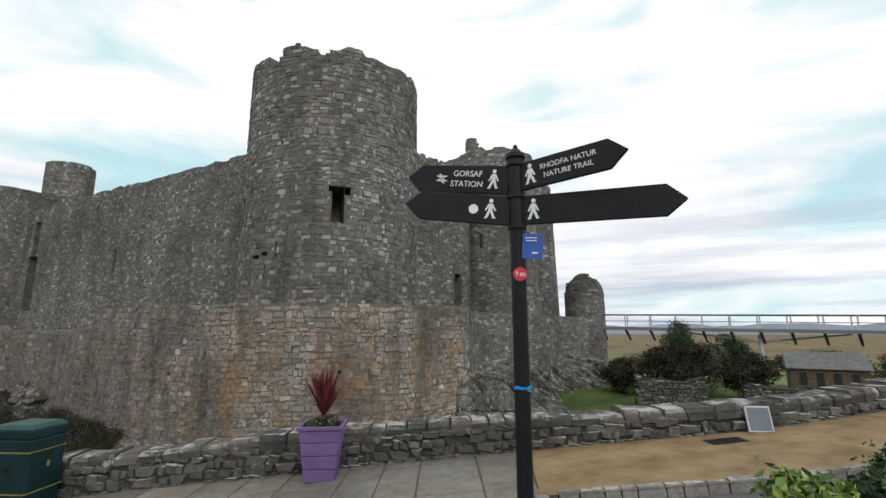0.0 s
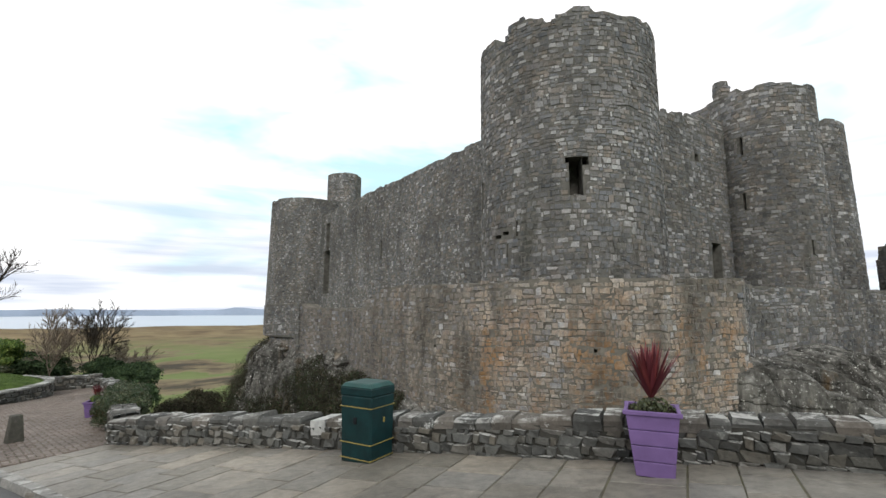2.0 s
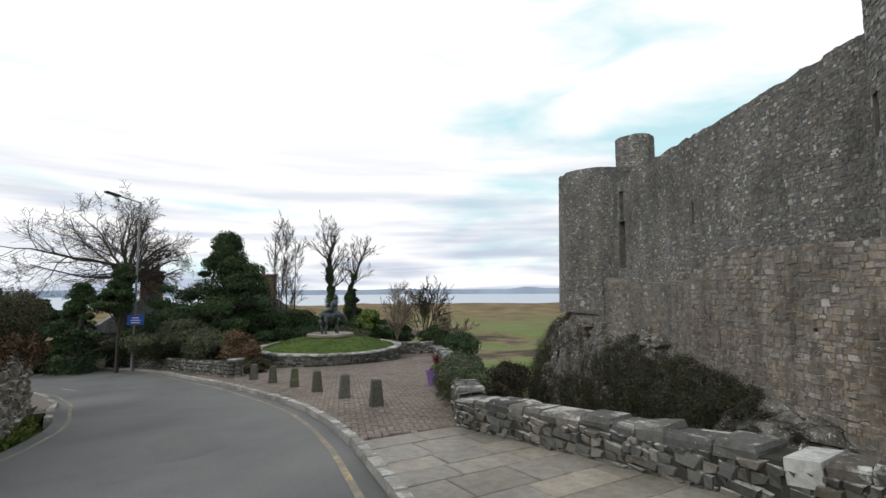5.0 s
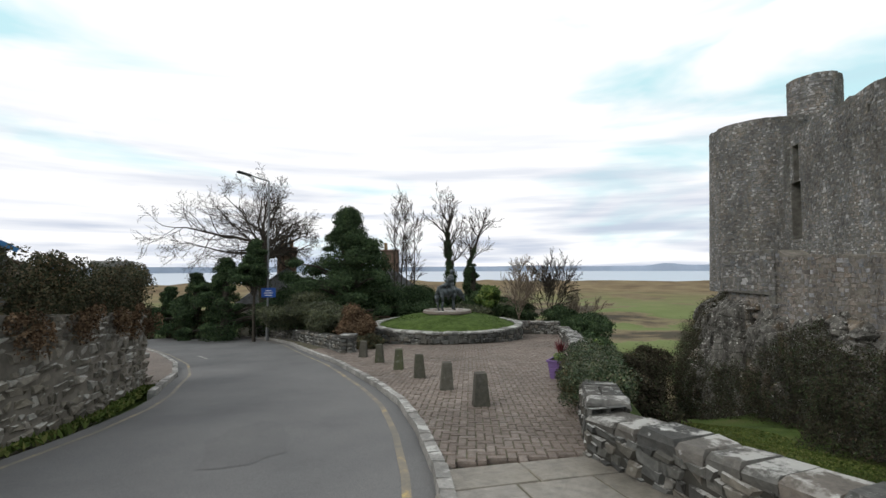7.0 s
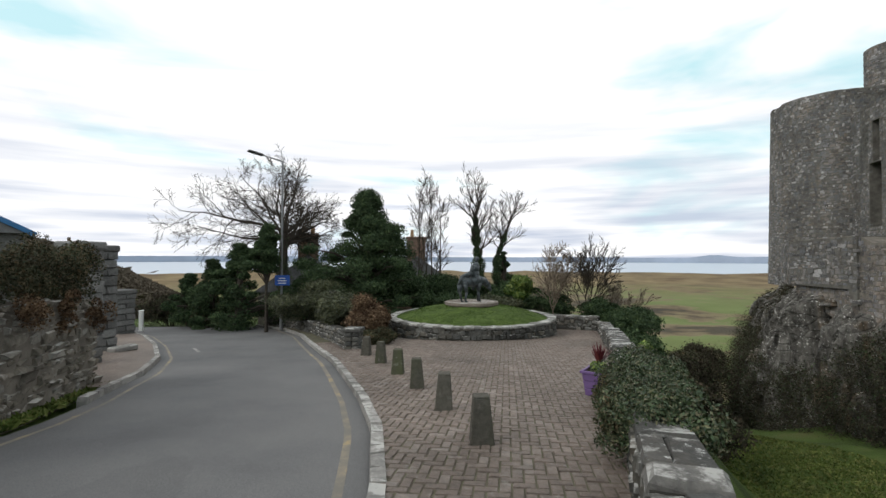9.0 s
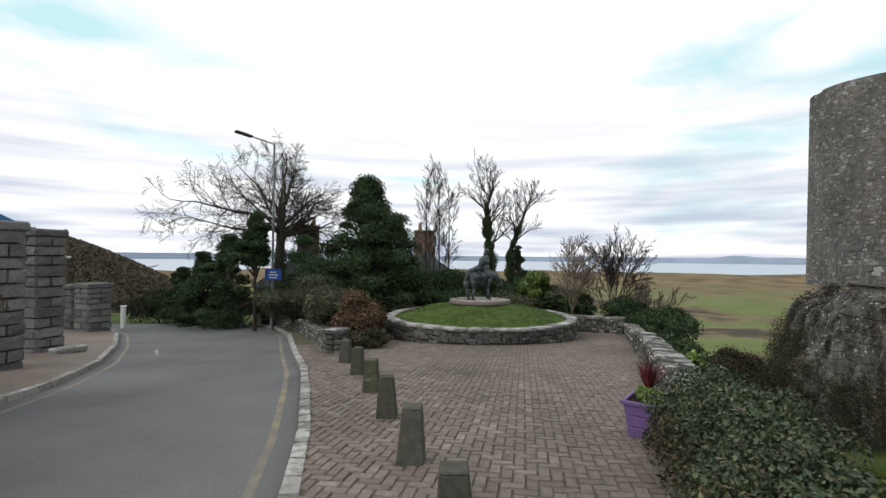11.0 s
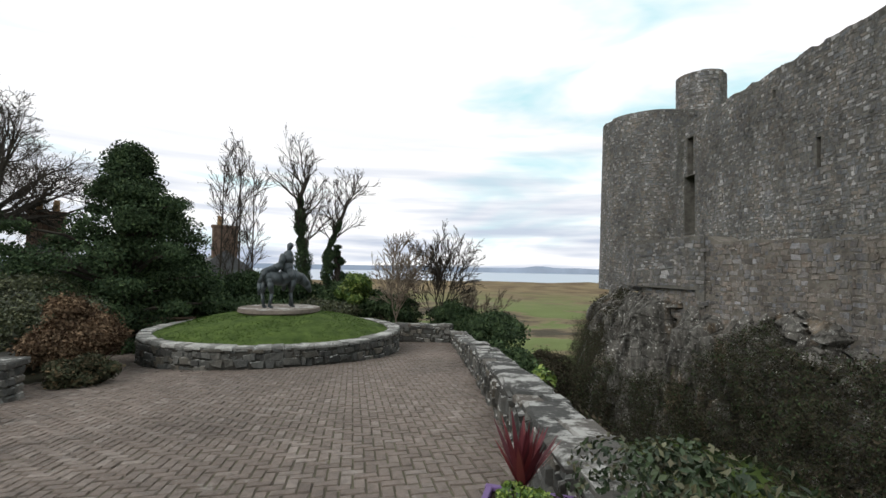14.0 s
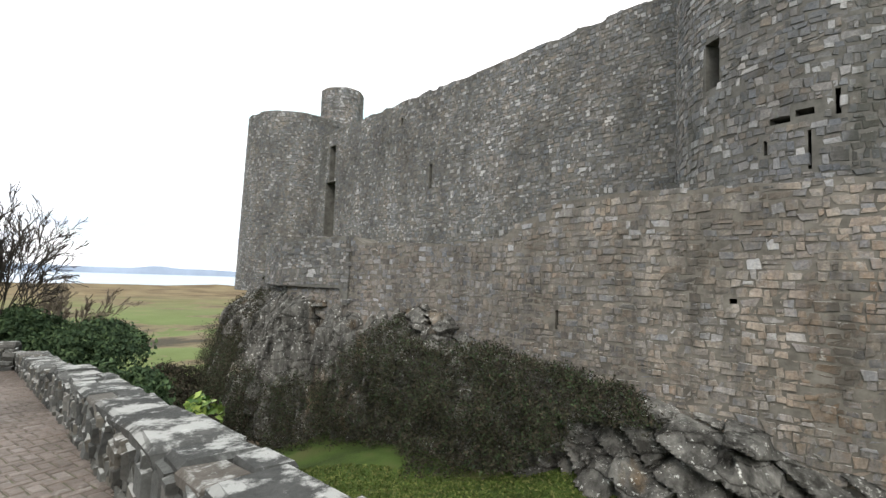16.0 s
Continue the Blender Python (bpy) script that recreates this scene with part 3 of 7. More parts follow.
def courses(at, u0, u1, zb, zt, w, h, seed, depth=0.12, proud=0.04, joint=0.018, holes=(), slope=None, uz=False, wave=0.0):
    """Frames of the stones of a wall face, course by course, between zb(u) and zt(u)."""
    g = random.Random(seed)
    out = []
    us = np.linspace(u0, u1, 60)
    z = min(zb(u) for u in us) if slope is None else 0.0
    ztop = max(zt(u) for u in us)
    if slope is not None:
        ztop = max(zt(u) - slope(u) for u in us)
    while z < ztop:
        hh = h * g.choice((0.7, 0.8, 0.9, 1.0, 1.1, 1.25, 1.5))
        u = u0 + g.uniform(-0.5, 0) * w
        while u < u1:
            ww = w * g.choice((0.4, 0.5, 0.6, 0.75, 0.85, 1.0, 1.2, 1.6))
            uc, zc = u + ww / 2, z + hh / 2
            u += ww
            if uc < u0 or uc > u1:
                continue
            zz = zc + (slope(uc) if slope else 0.0) + wave * math.sin(uc * 0.55 + seed) * math.sin(uc * 0.21 + zc * 0.3)
            if zz - hh * 0.3 < zb(uc) or zz + hh * 0.25 > zt(uc):
                continue
            if any(a - ww * 0.35 < uc < b + ww * 0.35 and c - hh * 0.3 < zz < d + hh * 0.3 for a, b, c, d in holes):
                continue
            q, t, n = at(uc, zz) if uz else at(uc)
            tilt = g.gauss(0, 0.04)
            a = t * math.cos(tilt) + UP * math.sin(tilt)
            up = UP * math.cos(tilt) - t * math.sin(tilt)
            p = proud * g.uniform(0.1, 1.0)
            o = np.array([q[0], q[1], zz + g.gauss(0, hh * 0.11)]) + n * (p - depth / 2)
            lean = g.gauss(0, 0.03)
            tall = g.choice((0.8, 0.92, 0.97, 1.0, 1.0, 1.06))
            nn = n + t * lean
            size = (max(ww * g.choice((0.9, 1.0, 1.0, 1.03)) - joint, 0.05), depth, max(hh * tall - joint, 0.04))
            if g.random() < 0.06 and hh > 0.12:
                # two thin stones one on the other
                cut = g.uniform(0.35, 0.65)
                out.append((o - up * size[2] * (1 - cut) / 2, a, nn, up, (size[0], depth, size[2] * cut - 0.004)))
                out.append((o + up * size[2] * cut / 2 + n * 0.01, a, nn, up, (size[0] * g.uniform(0.7, 1.0), depth, size[2] * (1 - cut) - 0.004)))
            else:
                out.append((o, a, nn, up, size))
        z += hh
    return out


def wall_core(name, at, us, zb, zt, thick, mat, parent=None, holes=(), deep=1.6, uz=False, step=1.0, label=""):
    """The wall behind its face stones: face, back, top and ends, with real recesses at the holes."""
    us = sorted(set([float(u) for u in us] + [e for h in holes for e in h[:2]]))
    lo, hi = min(zb(u) for u in us), max(zt(u) for u in us)
    zs = sorted(set([lo + (hi - lo) * i / max(1, int((hi - lo) / step)) for i in range(int((hi - lo) / step) + 1)] + [hi] + [e for h in holes for e in h[2:]]))
    vs, fs = [], []

    def pt(u, z, d):
        q, t, n = at(u, z) if uz else at(u)
        vs.append((q[0] - n[0] * d, q[1] - n[1] * d, z))
        return len(vs) - 1

    def quad(*ps):
        fs.append(tuple(pt(*p) for p in ps))
    for a, b in zip(us[:-1], us[1:]):
        mu = (a + b) / 2
        for c, d in zip(zs[:-1], zs[1:]):
            mz = (c + d) / 2
            if any(h[0] < mu < h[1] and h[2] < mz < h[3] for h in holes):
                continue
            ca, cb, da, db = max(c, zb(a)), max(c, zb(b)), min(d, zt(a)), min(d, zt(b))
            if da <= ca and db <= cb:
                continue
            quad((a, ca, 0), (b, cb, 0), (b, max(db, cb), 0), (a, max(da, ca), 0))
        quad((a, zt(a), 0), (b, zt(b), 0), (b, zt(b), thick), (a, zt(a), thick))
        quad((b, zb(b), thick), (a, zb(a), thick), (a, zt(a), thick), (b, zt(b), thick))
    for u in (us[0], us[-1]):
        quad((u, zb(u), 0), (u, zt(u), 0), (u, zt(u), thick), (u, zb(u), thick))
    for a, b, c, d in holes:
        quad((a, c, 0), (a, d, 0), (a, d, deep), (a, c, deep))
        quad((b, c, 0), (b, d, 0), (b, d, deep), (b, c, deep))
        quad((a, c, 0), (b, c, 0), (b, c, deep), (a, c, deep))
        quad((a, d, 0), (b, d, 0), (b, d, deep), (a, d, deep))
        quad((a, c, deep), (b, c, deep), (b, d, deep), (a, d, deep))
    return link_mesh(name, vs, fs, mat, parent, label)


def ragged(base, amp, seed, cell=0.8):
    """A broken wall top: steps of a stone or two about base(u)."""
    def z(u):
        k = math.floor(u / cell)
        h = math.sin(k * 12.9898 + seed * 78.233) * 43758.5453
        return base(u) + amp * ((h - math.floor(h)) - 0.5) * 2
    return z


def const(v):
    return lambda u: v


def leaves(points, normals, size, name, mat, parent=None, seed=1, label="", long=1.0, bias=0.5, kind=""):
    """Many small leaves, each a folded blade, at the points given."""
    g = np.random.default_rng(seed)
    p = np.asarray(points, float)
    nn = np.asarray(normals, float) * bias + g.normal(0, 1, p.shape) * 0.5
    nn /= np.linalg.norm(nn, axis=1)[:, None] + 1e-9
    r = g.normal(0, 1, p.shape)
    a = np.cross(nn, r)
    a /= np.linalg.norm(a, axis=1)[:, None] + 1e-9
    b = np.cross(nn, a)
    s = size * g.uniform(0.55, 1.35, (len(p), 1))
    v = np.stack([p - a * s * long, p + b * s * 0.55 + nn * s * 0.15, p + a * s * long, p - b * s * 0.55 + nn * s * 0.15], 1).reshape(-1, 3)
    k = np.arange(len(p))[:, None] * 4
    f = np.concatenate([k + np.array([[0, 1, 2]]), k + np.array([[0, 2, 3]])])
    ob = link_mesh(name, v, f, mat, parent, label)
    if kind:
        ob["kind"] = kind
    return ob


def lumpy(center, radii, seed, n=1, shell=0.3, lumps=9, lump=0.42):
    """Points and outward directions in the shell of an uneven mass made of overlapping lumps."""
    g = np.random.default_rng(seed)
    c, r = np.asarray(center, float), np.asarray(radii, float)
    ctr = g.normal(0, 1, (lumps, 3))
    ctr /= np.linalg.norm(ctr, axis=1)[:, None]
    ctr *= g.uniform(0.25, 0.72, (lumps, 1))
    siz = g.uniform(lump * 0.7, lump * 1.3, lumps)
    per = g.integers(0, lumps, n)
    d = g.normal(0, 1, (n, 3))
    d /= np.linalg.norm(d, axis=1)[:, None]
    d[:, 2] = np.where(g.random(n) < 0.6, np.abs(d[:, 2]), d[:, 2])
    q = ctr[per] + d * siz[per][:, None] * (1 - shell * g.random((n, 1)) ** 2)
    return c + q * r, d


def bush(name, center, radii, n, size, mat, label, category, seed, core=None, lumps=9, stem=True, group=""):
    cz = center[2] - radii[2]
    ob = thing(name, pose(center[0], center[1], cz), label, category, group)
    p, d = lumpy((0, 0, radii[2]), radii, seed, n, lumps=lumps * 2, lump=0.34)
    rng = np.random.default_rng(seed + 7)
    stray = np.where(rng.random((n, 1)) < 0.16, rng.random((n, 1)) * 0.16, 0.0)
    p = p + d * stray * np.asarray(radii) + rng.normal(0, 0.02, (n, 3)) * np.asarray(radii)
    p[:, 2] = np.maximum(p[:, 2], 0.02)
    leaves(p, d, size, "foliage", mat, ob, seed)
    g = random.Random(seed)
    bm = bmesh.new()
    for k in range(12):
        q, _ = lumpy((0, 0, radii[2]), [r * 0.8 for r in radii], seed * 50 + k, 1)
        cylinder(bm, (q[0][0] * 0.15, q[0][1] * 0.15, 0), (q[0][0], q[0][1], max(0.1, q[0][2])), 0.03, 0.008, 5)
    part("stem_growth", bm, mat_bark, ob)
    return ob


def tube(vs, fs, pts, rad, n):
    """Adds one tapered limb along pts to the lists."""
    k0 = len(vs)
    prev = None
    for i, p in enumerate(pts):
        d = (pts[min(i + 1, len(pts) - 1)] - pts[max(i - 1, 0)]).normalized()
        x = d.orthogonal().normalized() if prev is None else (prev - d * prev.dot(d)).normalized()
        prev = x
        y = d.cross(x)
        for j in range(n):
            a = 2 * math.pi * j / n
            vs.append(tuple(p + (x * math.cos(a) + y * math.sin(a)) * rad[i]))
    for i in range(len(pts) - 1):
        for j in range(n):
            a, b = k0 + i * n + j, k0 + i * n + (j + 1) % n
            fs.append((a, b, b + n, a + n))
    fs.append(tuple(range(k0 + (len(pts) - 1) * n, k0 + len(pts) * n)))


def evergreen(pos, height, width, seed, label, n=9000, size=0.16, mat=None, trunk=0.3, clumps=34, low=0.18):
    """A broad evergreen: trunk, limbs and a crown of many leafy clumps with gaps between."""
    g = random.Random(seed)
    rng = np.random.default_rng(seed)
    ob = thing("evergreen_tree", pose(*pos), label, "tree")
    vs, fs = [], []
    tube(vs, fs, [Vector((0, 0, -0.2)), Vector((0.1, 0, height * 0.45)), Vector((0, 0.1, height * 0.9))], [trunk, trunk * 0.6, 0.04], 8)
    pts, nor = [], []
    for k in range(clumps):
        f = low + (1 - low) * (k + g.random()) / clumps
        w = width * (0.55 + 0.45 * math.sin(math.pi * min(1, 0.25 + f * 0.75))) * (1.0 if f < 0.6 else max(0.12, 1 - (f - 0.6) / 0.43))
        a = g.uniform(0, 2 * math.pi)
        rr = w * g.uniform(0.25, 1.15) if k % 3 else w * g.uniform(0.05, 0.5)
        c = np.array([math.cos(a) * rr, math.sin(a) * rr, height * f * 0.97])
        tube(vs, fs, [Vector((0, 0, max(0.3, c[2] * 0.75))), Vector(c * 0.6 + np.array([0, 0, c[2] * 0.36])), Vector(c)], [trunk * 0.3, trunk * 0.2, 0.02], 5)
        s = width * (g.choice((0.16, 0.22, 0.28, 0.36)) if k % 3 else 0.34) * (1.15 - 0.6 * f)
        m = int(n / clumps)
        d = rng.normal(0, 1, (m, 3))
        d /= np.linalg.norm(d, axis=1)[:, None]
        pts.append(c + d * (s * rng.uniform(0.35, 1.05, (m, 1))) * np.array([1, 1, g.uniform(0.4, 0.8)]))
        nor.append(d)
    link_mesh("trunk", vs, fs, mat_bark, ob)
    leaves(np.concatenate(pts), np.concatenate(nor), size, "crown", mat or leaf_dark, ob, seed)
    return ob


def text_mesh(name, body, height, mat, parent, m, extrude=0.001):
    """Raised lettering in the built-in font, centred on the pose m."""
    cu = bpy.data.curves.new(name, "FONT")
    cu.body, cu.size, cu.align_x, cu.align_y, cu.extrude = body, height, "CENTER", "CENTER", extrude
    tmp = bpy.data.objects.new(name, cu)
    scene.collection.objects.link(tmp)
    me = bpy.data.meshes.new_from_object(tmp.evaluated_get(bpy.context.evaluated_depsgraph_get()))
    bpy.data.objects.remove(tmp)
    me.materials.clear()
    me.materials.append(mat)
    ob = new(name, me)
    ob.parent = parent
    ob.matrix_basis = m
    return ob
# ---- land ----
EDGE = [(60, 22), (20, 10.5), (10, 7.6), (6.0, 6.55), (3.8, 6.15), (1, 6.2), (-3.6, 6.05), (-7.0, 5.85), (-9.9, 5.6), (-15.5, 8.75), (-27.5, 14.7), (-34, 17), (-60, 22)]
OUTER = [(-29.6, 27.05), (-20, 24.3), (-13, 20.6), (-8.5, 18.9), (-5, 18.5), (-1.6, 19.4), (1.25, 22.35)]


def smooth_step(a, b, v):
    t = np.clip((v - a) / (b - a), 0, 1)
    return t * t * (3 - 2 * t)


def side_of(x, y, line):
    """Metres by which each point lies beyond the line (its left as it runs west is south: negative)."""
    best = np.full(x.shape, 1e9)
    sign = np.zeros(x.shape)
    for (ax, ay), (bx, by) in zip(line[:-1], line[1:]):
        dx, dy = bx - ax, by - ay
        t = np.clip(((x - ax) * dx + (y - ay) * dy) / (dx * dx + dy * dy), 0, 1)
        d = np.hypot(x - ax - t * dx, y - ay - t * dy)
        c = -(dx * (y - ay) - dy * (x - ax))
        closer = d < best - 1e-9
        best = np.where(closer, d, best)
        sign = np.where(closer, np.sign(c), sign)
    return best * sign


def land_height(x, y):
    s = side_of(x, y, EDGE)
    plateau = plane_z(x, y) - 0.22
    south = np.clip(-y - 12, 0, 60) * 0.18 * smooth_step(-11, -18, y)
    plateau = plateau + south * smooth_step(-75, -30, x)
    ditch = np.interp(x, [-70, -45, -33, -25, -20, -15, -8, 0, 8, 20, 60], [-22, -14, -9.4, -6.5, -5.8, -5.15, -4.5, -3.3, -2.6, -2.6, -4.0])
    z = plateau + (ditch - plateau) * smooth_step(0.25, 4.2, s) ** 0.7
    wob = 0.18 * np.sin(x * 0.9 + 1.3 * np.sin(y * 0.5)) * np.sin(y * 0.8 + 0.4) * smooth_step(1.0, 4.0, s)
    z = z + wob
    r = np.hypot(x + 10, y - 8)
    plain = -40 + 1.6 * np.sin(x * 0.021 + 1) * np.sin(y * 0.017) + 1.0 * np.sin(x * 0.05 + y * 0.03)
    dune = smooth_step(820, 1120, r) * (4 + 2.2 * np.sin(x * 0.031 + 2 * np.sin(y * 0.013)) + 1.5 * np.sin(y * 0.037) + 1.2 * np.sin(x * 0.09 + y * 0.07))
    plain = plain + dune - 14 * smooth_step(1200, 1400, r) * smooth_step(-100, -300, x)
    east = smooth_step(-40, 60, x)
    z = z + (plain * (1 - east) + (-9 - 0.03 * np.clip(r - 50, 0, 900)) * east - z) * smooth_step(42, 150, r)
    # wooded hill beyond the bend of the street
    hill = 44 * np.exp(-(((x + 170) / 75) ** 2 + ((y + 118) / 70) ** 2)) + 40 * np.exp(-(((x - 40) / 80) ** 2 + ((y + 120) / 60) ** 2))
    return z + hill * smooth_step(45, 110, r)


def spaced(lo, hi, step, far):
    mid = list(np.arange(lo, hi + 1e-6, step))
    out, v, d = [], hi, step
    while v < far:
        d *= 1.09
        v += d
        out.append(v)
    left, v, d = [], lo, step
    while v > -far:
        d *= 1.09
        v -= d
        left.append(v)
    return np.array(left[::-1] + mid + out)


gx, gy = spaced(-46, 30, 0.55, 4600), spaced(-14, 46, 0.55, 4600)
XX, YY = np.meshgrid(gx, gy)
ZZ = land_height(XX, YY)
idx = np.arange(XX.size).reshape(XX.shape)
quads = np.stack([idx[:-1, :-1], idx[:-1, 1:], idx[1:, 1:], idx[1:, :-1]], -1).reshape(-1, 4)
ground = link_mesh("ground", np.stack([XX, YY, ZZ], -1).reshape(-1, 3), quads, mat_ground, smooth=True)
tagged(ground, "rough grass land falling from the ditch to the coastal plain", "ground", kind="structure")

sea = link_mesh("water", [(-4700, -4700, -43), (-700, -4700, -43), (-700, 4700, -43), (-4700, 4700, -43)], [(0, 1, 2, 3)], mat_water)
tagged(sea, "pale grey sea under an overcast sky", "sea", kind="structure")

vs, fs = [], []
N = 360
for i in range(N + 1):
    a = 2 * math.pi * i / N
    deg = math.degrees(a)  # turned left from straight ahead at the start
    h = 4 + 5 * noise.noise((math.cos(a) * 9, math.sin(a) * 9, 0)) + 4 * noise.noise((math.cos(a) * 30, math.sin(a) * 30, 3))
    h = 0.4 * h + 26 * math.exp(-((deg - 50.7) / 1.5) ** 2) + 9 * math.exp(-((deg - 46.5) / 2.5) ** 2) + 8 * math.exp(-((deg - 66) / 3.0) ** 2)
    if deg > 300:
        h += 26 + 55 * abs(noise.noise((math.cos(a) * 14, math.sin(a) * 14, 7)))
    elif deg > 90:
        h += 6
    vs += [(-4500 * math.sin(a), 4500 * math.cos(a), -70), (-4500 * math.sin(a), 4500 * math.cos(a), max(h, 2))]
    if i:
        fs.append((2 * i - 2, 2 * i, 2 * i + 1, 2 * i - 1))
# hill strip with its haze in the surface colour; the air is clear
backdrop = link_mesh("backdrop", vs, fs, mat_hazy_hill)
tagged(backdrop, "low hills along the far horizon, haze painted in as pale blue", "hills", kind="structure")

# ---- street and paving ----
KERB = [(10, 5.2), (6, 4.35), (3.2, 4.15), (1.05, 4.3), (1.03, 1.7), (-1.0, 1.95), (-3.5, 2.5), (-6.4, 3.11), (-7.9, 3.38), (-9.8, 3.66), (-11.5, 3.79), (-13.2, 3.81), (-15, 3.63),
        (-17.6, 3.22), (-19.6, 2.87), (-21.5, 2.4), (-24, 1.83), (-28, 0.95), (-32, -0.4), (-36, -2.6)]
LEFT_KERB = [(10, -3.2), (0, -3.0), (-6, -2.4), (-11.5, -0.88), (-12.8, -0.6), (-14.3, -0.46), (-15.5, -0.52), (-16.9, -0.75), (-18.4, -0.95), (-21, -1.69), (-24.6, -3.25), (-29, -5.5), (-33, -8.2), (-37, -12)]


def resample(line, step):
    at, total, _ = poly_surface(line)
    n = int(total / step)
    return [at(total * i / n)[0] for i in range(n + 1)]


def flat_between(name, a, b, dz, mat, step=0.7, kind_label=""):
    """A sheet that follows the slope between two plan lines sampled alike."""
    n = max(len(a), len(b))
    va, vb = [a[int(i * (len(a) - 1) / (n - 1))] for i in range(n)], [b[int(i * (len(b) - 1) / (n - 1))] for i in range(n)]
    vs, fs = [], []
    K = 8
    for p, q in zip(va, vb):
        for k in range(K + 1):
            x, y = p[0] + (q[0] - p[0]) * k / K, p[1] + (q[1] - p[1]) * k / K
            vs.append((x, y, plane_z(x, y) + dz))
    for i in range(n - 1):
        for k in range(K):
            c = i * (K + 1) + k
            fs.append((c, c + 1, c + K + 2, c + K + 1))
    return link_mesh(name, vs, fs, mat)


def ribbon(name, line, width, dz, mat, off=0.0, parent=None):
    """A flat strip along a plan line, off metres to its left."""
    at, total, _ = poly_surface(line)
    n = int(total / 0.5)
    vs, fs = [], []
    pts = [at(total * i / n)[0] for i in range(n + 1)]
    for i in range(n + 1):
        p, q = pts[max(i - 1, 0)], pts[min(i + 1, n)]
        t = (q - p) / np.linalg.norm(q - p)
        nn = np.array([-t[1], t[0]])
        for k in (off - width / 2, off + width / 2):
            c = pts[i] + nn * k
            vs.append((c[0], c[1], plane_z(c[0], c[1]) + dz))
        if i:
            fs.append((2 * i - 2, 2 * i, 2 * i + 1, 2 * i - 1))
    return link_mesh(name, vs, fs, mat, parent)


road = flat_between("road", resample(KERB, 0.6), resample(LEFT_KERB, 0.6), -0.09, mat_asphalt)
tagged(road, "worn grey asphalt street curving downhill past the bollards", "road", kind="structure")
patch = bpy.data.objects.new("road_patch", bpy.data.meshes.new("road_patch"))
bm = bmesh.new()
g = random.Random(4)
ring = [bm.verts.new((-11.6 + 1.05 * math.cos(a) * g.uniform(0.75, 1.1), 1.75 + 0.55 * math.sin(a) * g.uniform(0.75, 1.1), 0)) for a in [2 * math.pi * i / 18 for i in range(18)]]
for v in ring:
    v.co.z = plane_z(v.co.x, v.co.y) - 0.086
bm.faces.new(ring)
tagged(part("road_patch", bm, mat_patch), "darker asphalt repair patch in the street", "road patch", kind="structure")
yel = ribbon("road_line", KERB[7:], 0.085, -0.085, mat_line, 0.27)
tagged(yel, "worn yellow parking line beside the kerb", "road line", kind="structure")
yel2 = ribbon("road_line", LEFT_KERB[2:], 0.07, -0.085, mat_line, -0.27)
tagged(yel2, "worn yellow parking line at the far kerb", "road line", kind="structure")
dash = ribbon("road_mark", [(-22.6, -1.25), (-23.9, -1.85)], 0.09, -0.084, mat_kerb)
tagged(dash, "short white painted dash on the street", "road mark", kind="structure")
gut = ribbon("road_gutter", KERB[5:], 0.2, -0.087, mat_patch, 0.13)
tagged(gut, "damp dark gutter strip along the kerb", "gutter", kind="structure")

# kerb stones, one by one
kerb_parent = thing("kerb", pose(0, 0, 0), "row of pale grey kerb stones along the pavement", "kerb", kind="structure")
left_kerb_parent = thing("kerb", pose(0, 0, 0), "pale kerb stones round the opposite pavement", "kerb", kind="structure")
kerb_data = stone_datas("kerb_stone", mat_kerb, stone_shapes(5, 8, 0.04, 0.02, 0.05))


def kerb_frames(line, width, seed, off=0.0, size=1.0):
    g = random.Random(seed)
    at, total, _ = poly_surface(line)
    u, out = 0.0, []
    while u < total - 0.3:
        ln = g.uniform(0.24, 0.5) * size
        q, t, n = at(u + ln / 2)
        p = q + n[:2] * off
        t3 = np.array([t[0], t[1], 0.086 * t[0]])
        z = plane_z(p[0], p[1])
        out.append((np.array([p[0], p[1], z - 0.085 + g.uniform(-0.006, 0.006)]), t3, UP, -n, (ln - 0.008, 0.2, width)))
        u += ln
    return out


pieces(kerb_frames(KERB[4:], 0.15, 1, -0.06) + kerb_frames(KERB[:4], 0.09, 5, -0.05, 0.55) + kerb_frames(KERB[3:5], 0.12, 6, 0.0), "kerb_stone", kerb_data, kerb_parent)
pieces(kerb_frames(LEFT_KERB[6:], 0.14, 2, 0.06), "kerb_stone", kerb_data, left_kerb_parent)

# beds under the paving
PAR1 = [(9.0, 7.35), (6.0, 6.25), (4.8, 5.98), (3.8, 5.85), (1.2, 5.9), (-0.4, 5.9), (-3.6, 5.75), (-7.0, 5.52), (-9.75, 5.22)]
PW2 = [(-9.9, 5.32), (-15.5, 8.32), (-20.4, 10.8), (-27.3, 14.12)]


def clipped(line, x0, x1):
    """The stretch of a westward plan line between two x."""
    pts = resample(line, 0.25)
    return [p for p in pts if x1 <= p[0] <= x0]


bed1 = flat_between("pavement_bed", clipped(KERB[4:], 1.03, -9.75), clipped(PAR1, 1.03, -9.75), -0.012, mat_joint)
tagged(bed1, "dark mossy joints under the flagstones", "paving bed", kind="structure")
bed0 = flat_between("pavement_bed", [np.array([1.04, 1.72]), np.array([0.7, 1.72])], [np.array([1.3, 5.95]), np.array([0.7, 5.95])], -0.014, mat_joint)
tagged(bed0, "mossy joints beside the gravel path", "paving bed", kind="structure")
bed2 = flat_between("pavement_bed", clipped(KERB, -9.75, -36), clipped(PW2 + [(-36, 18)], -9.75, -36), -0.012, mat_joint)
tagged(bed2, "dark sandy joints under the setts", "paving bed", kind="structure")
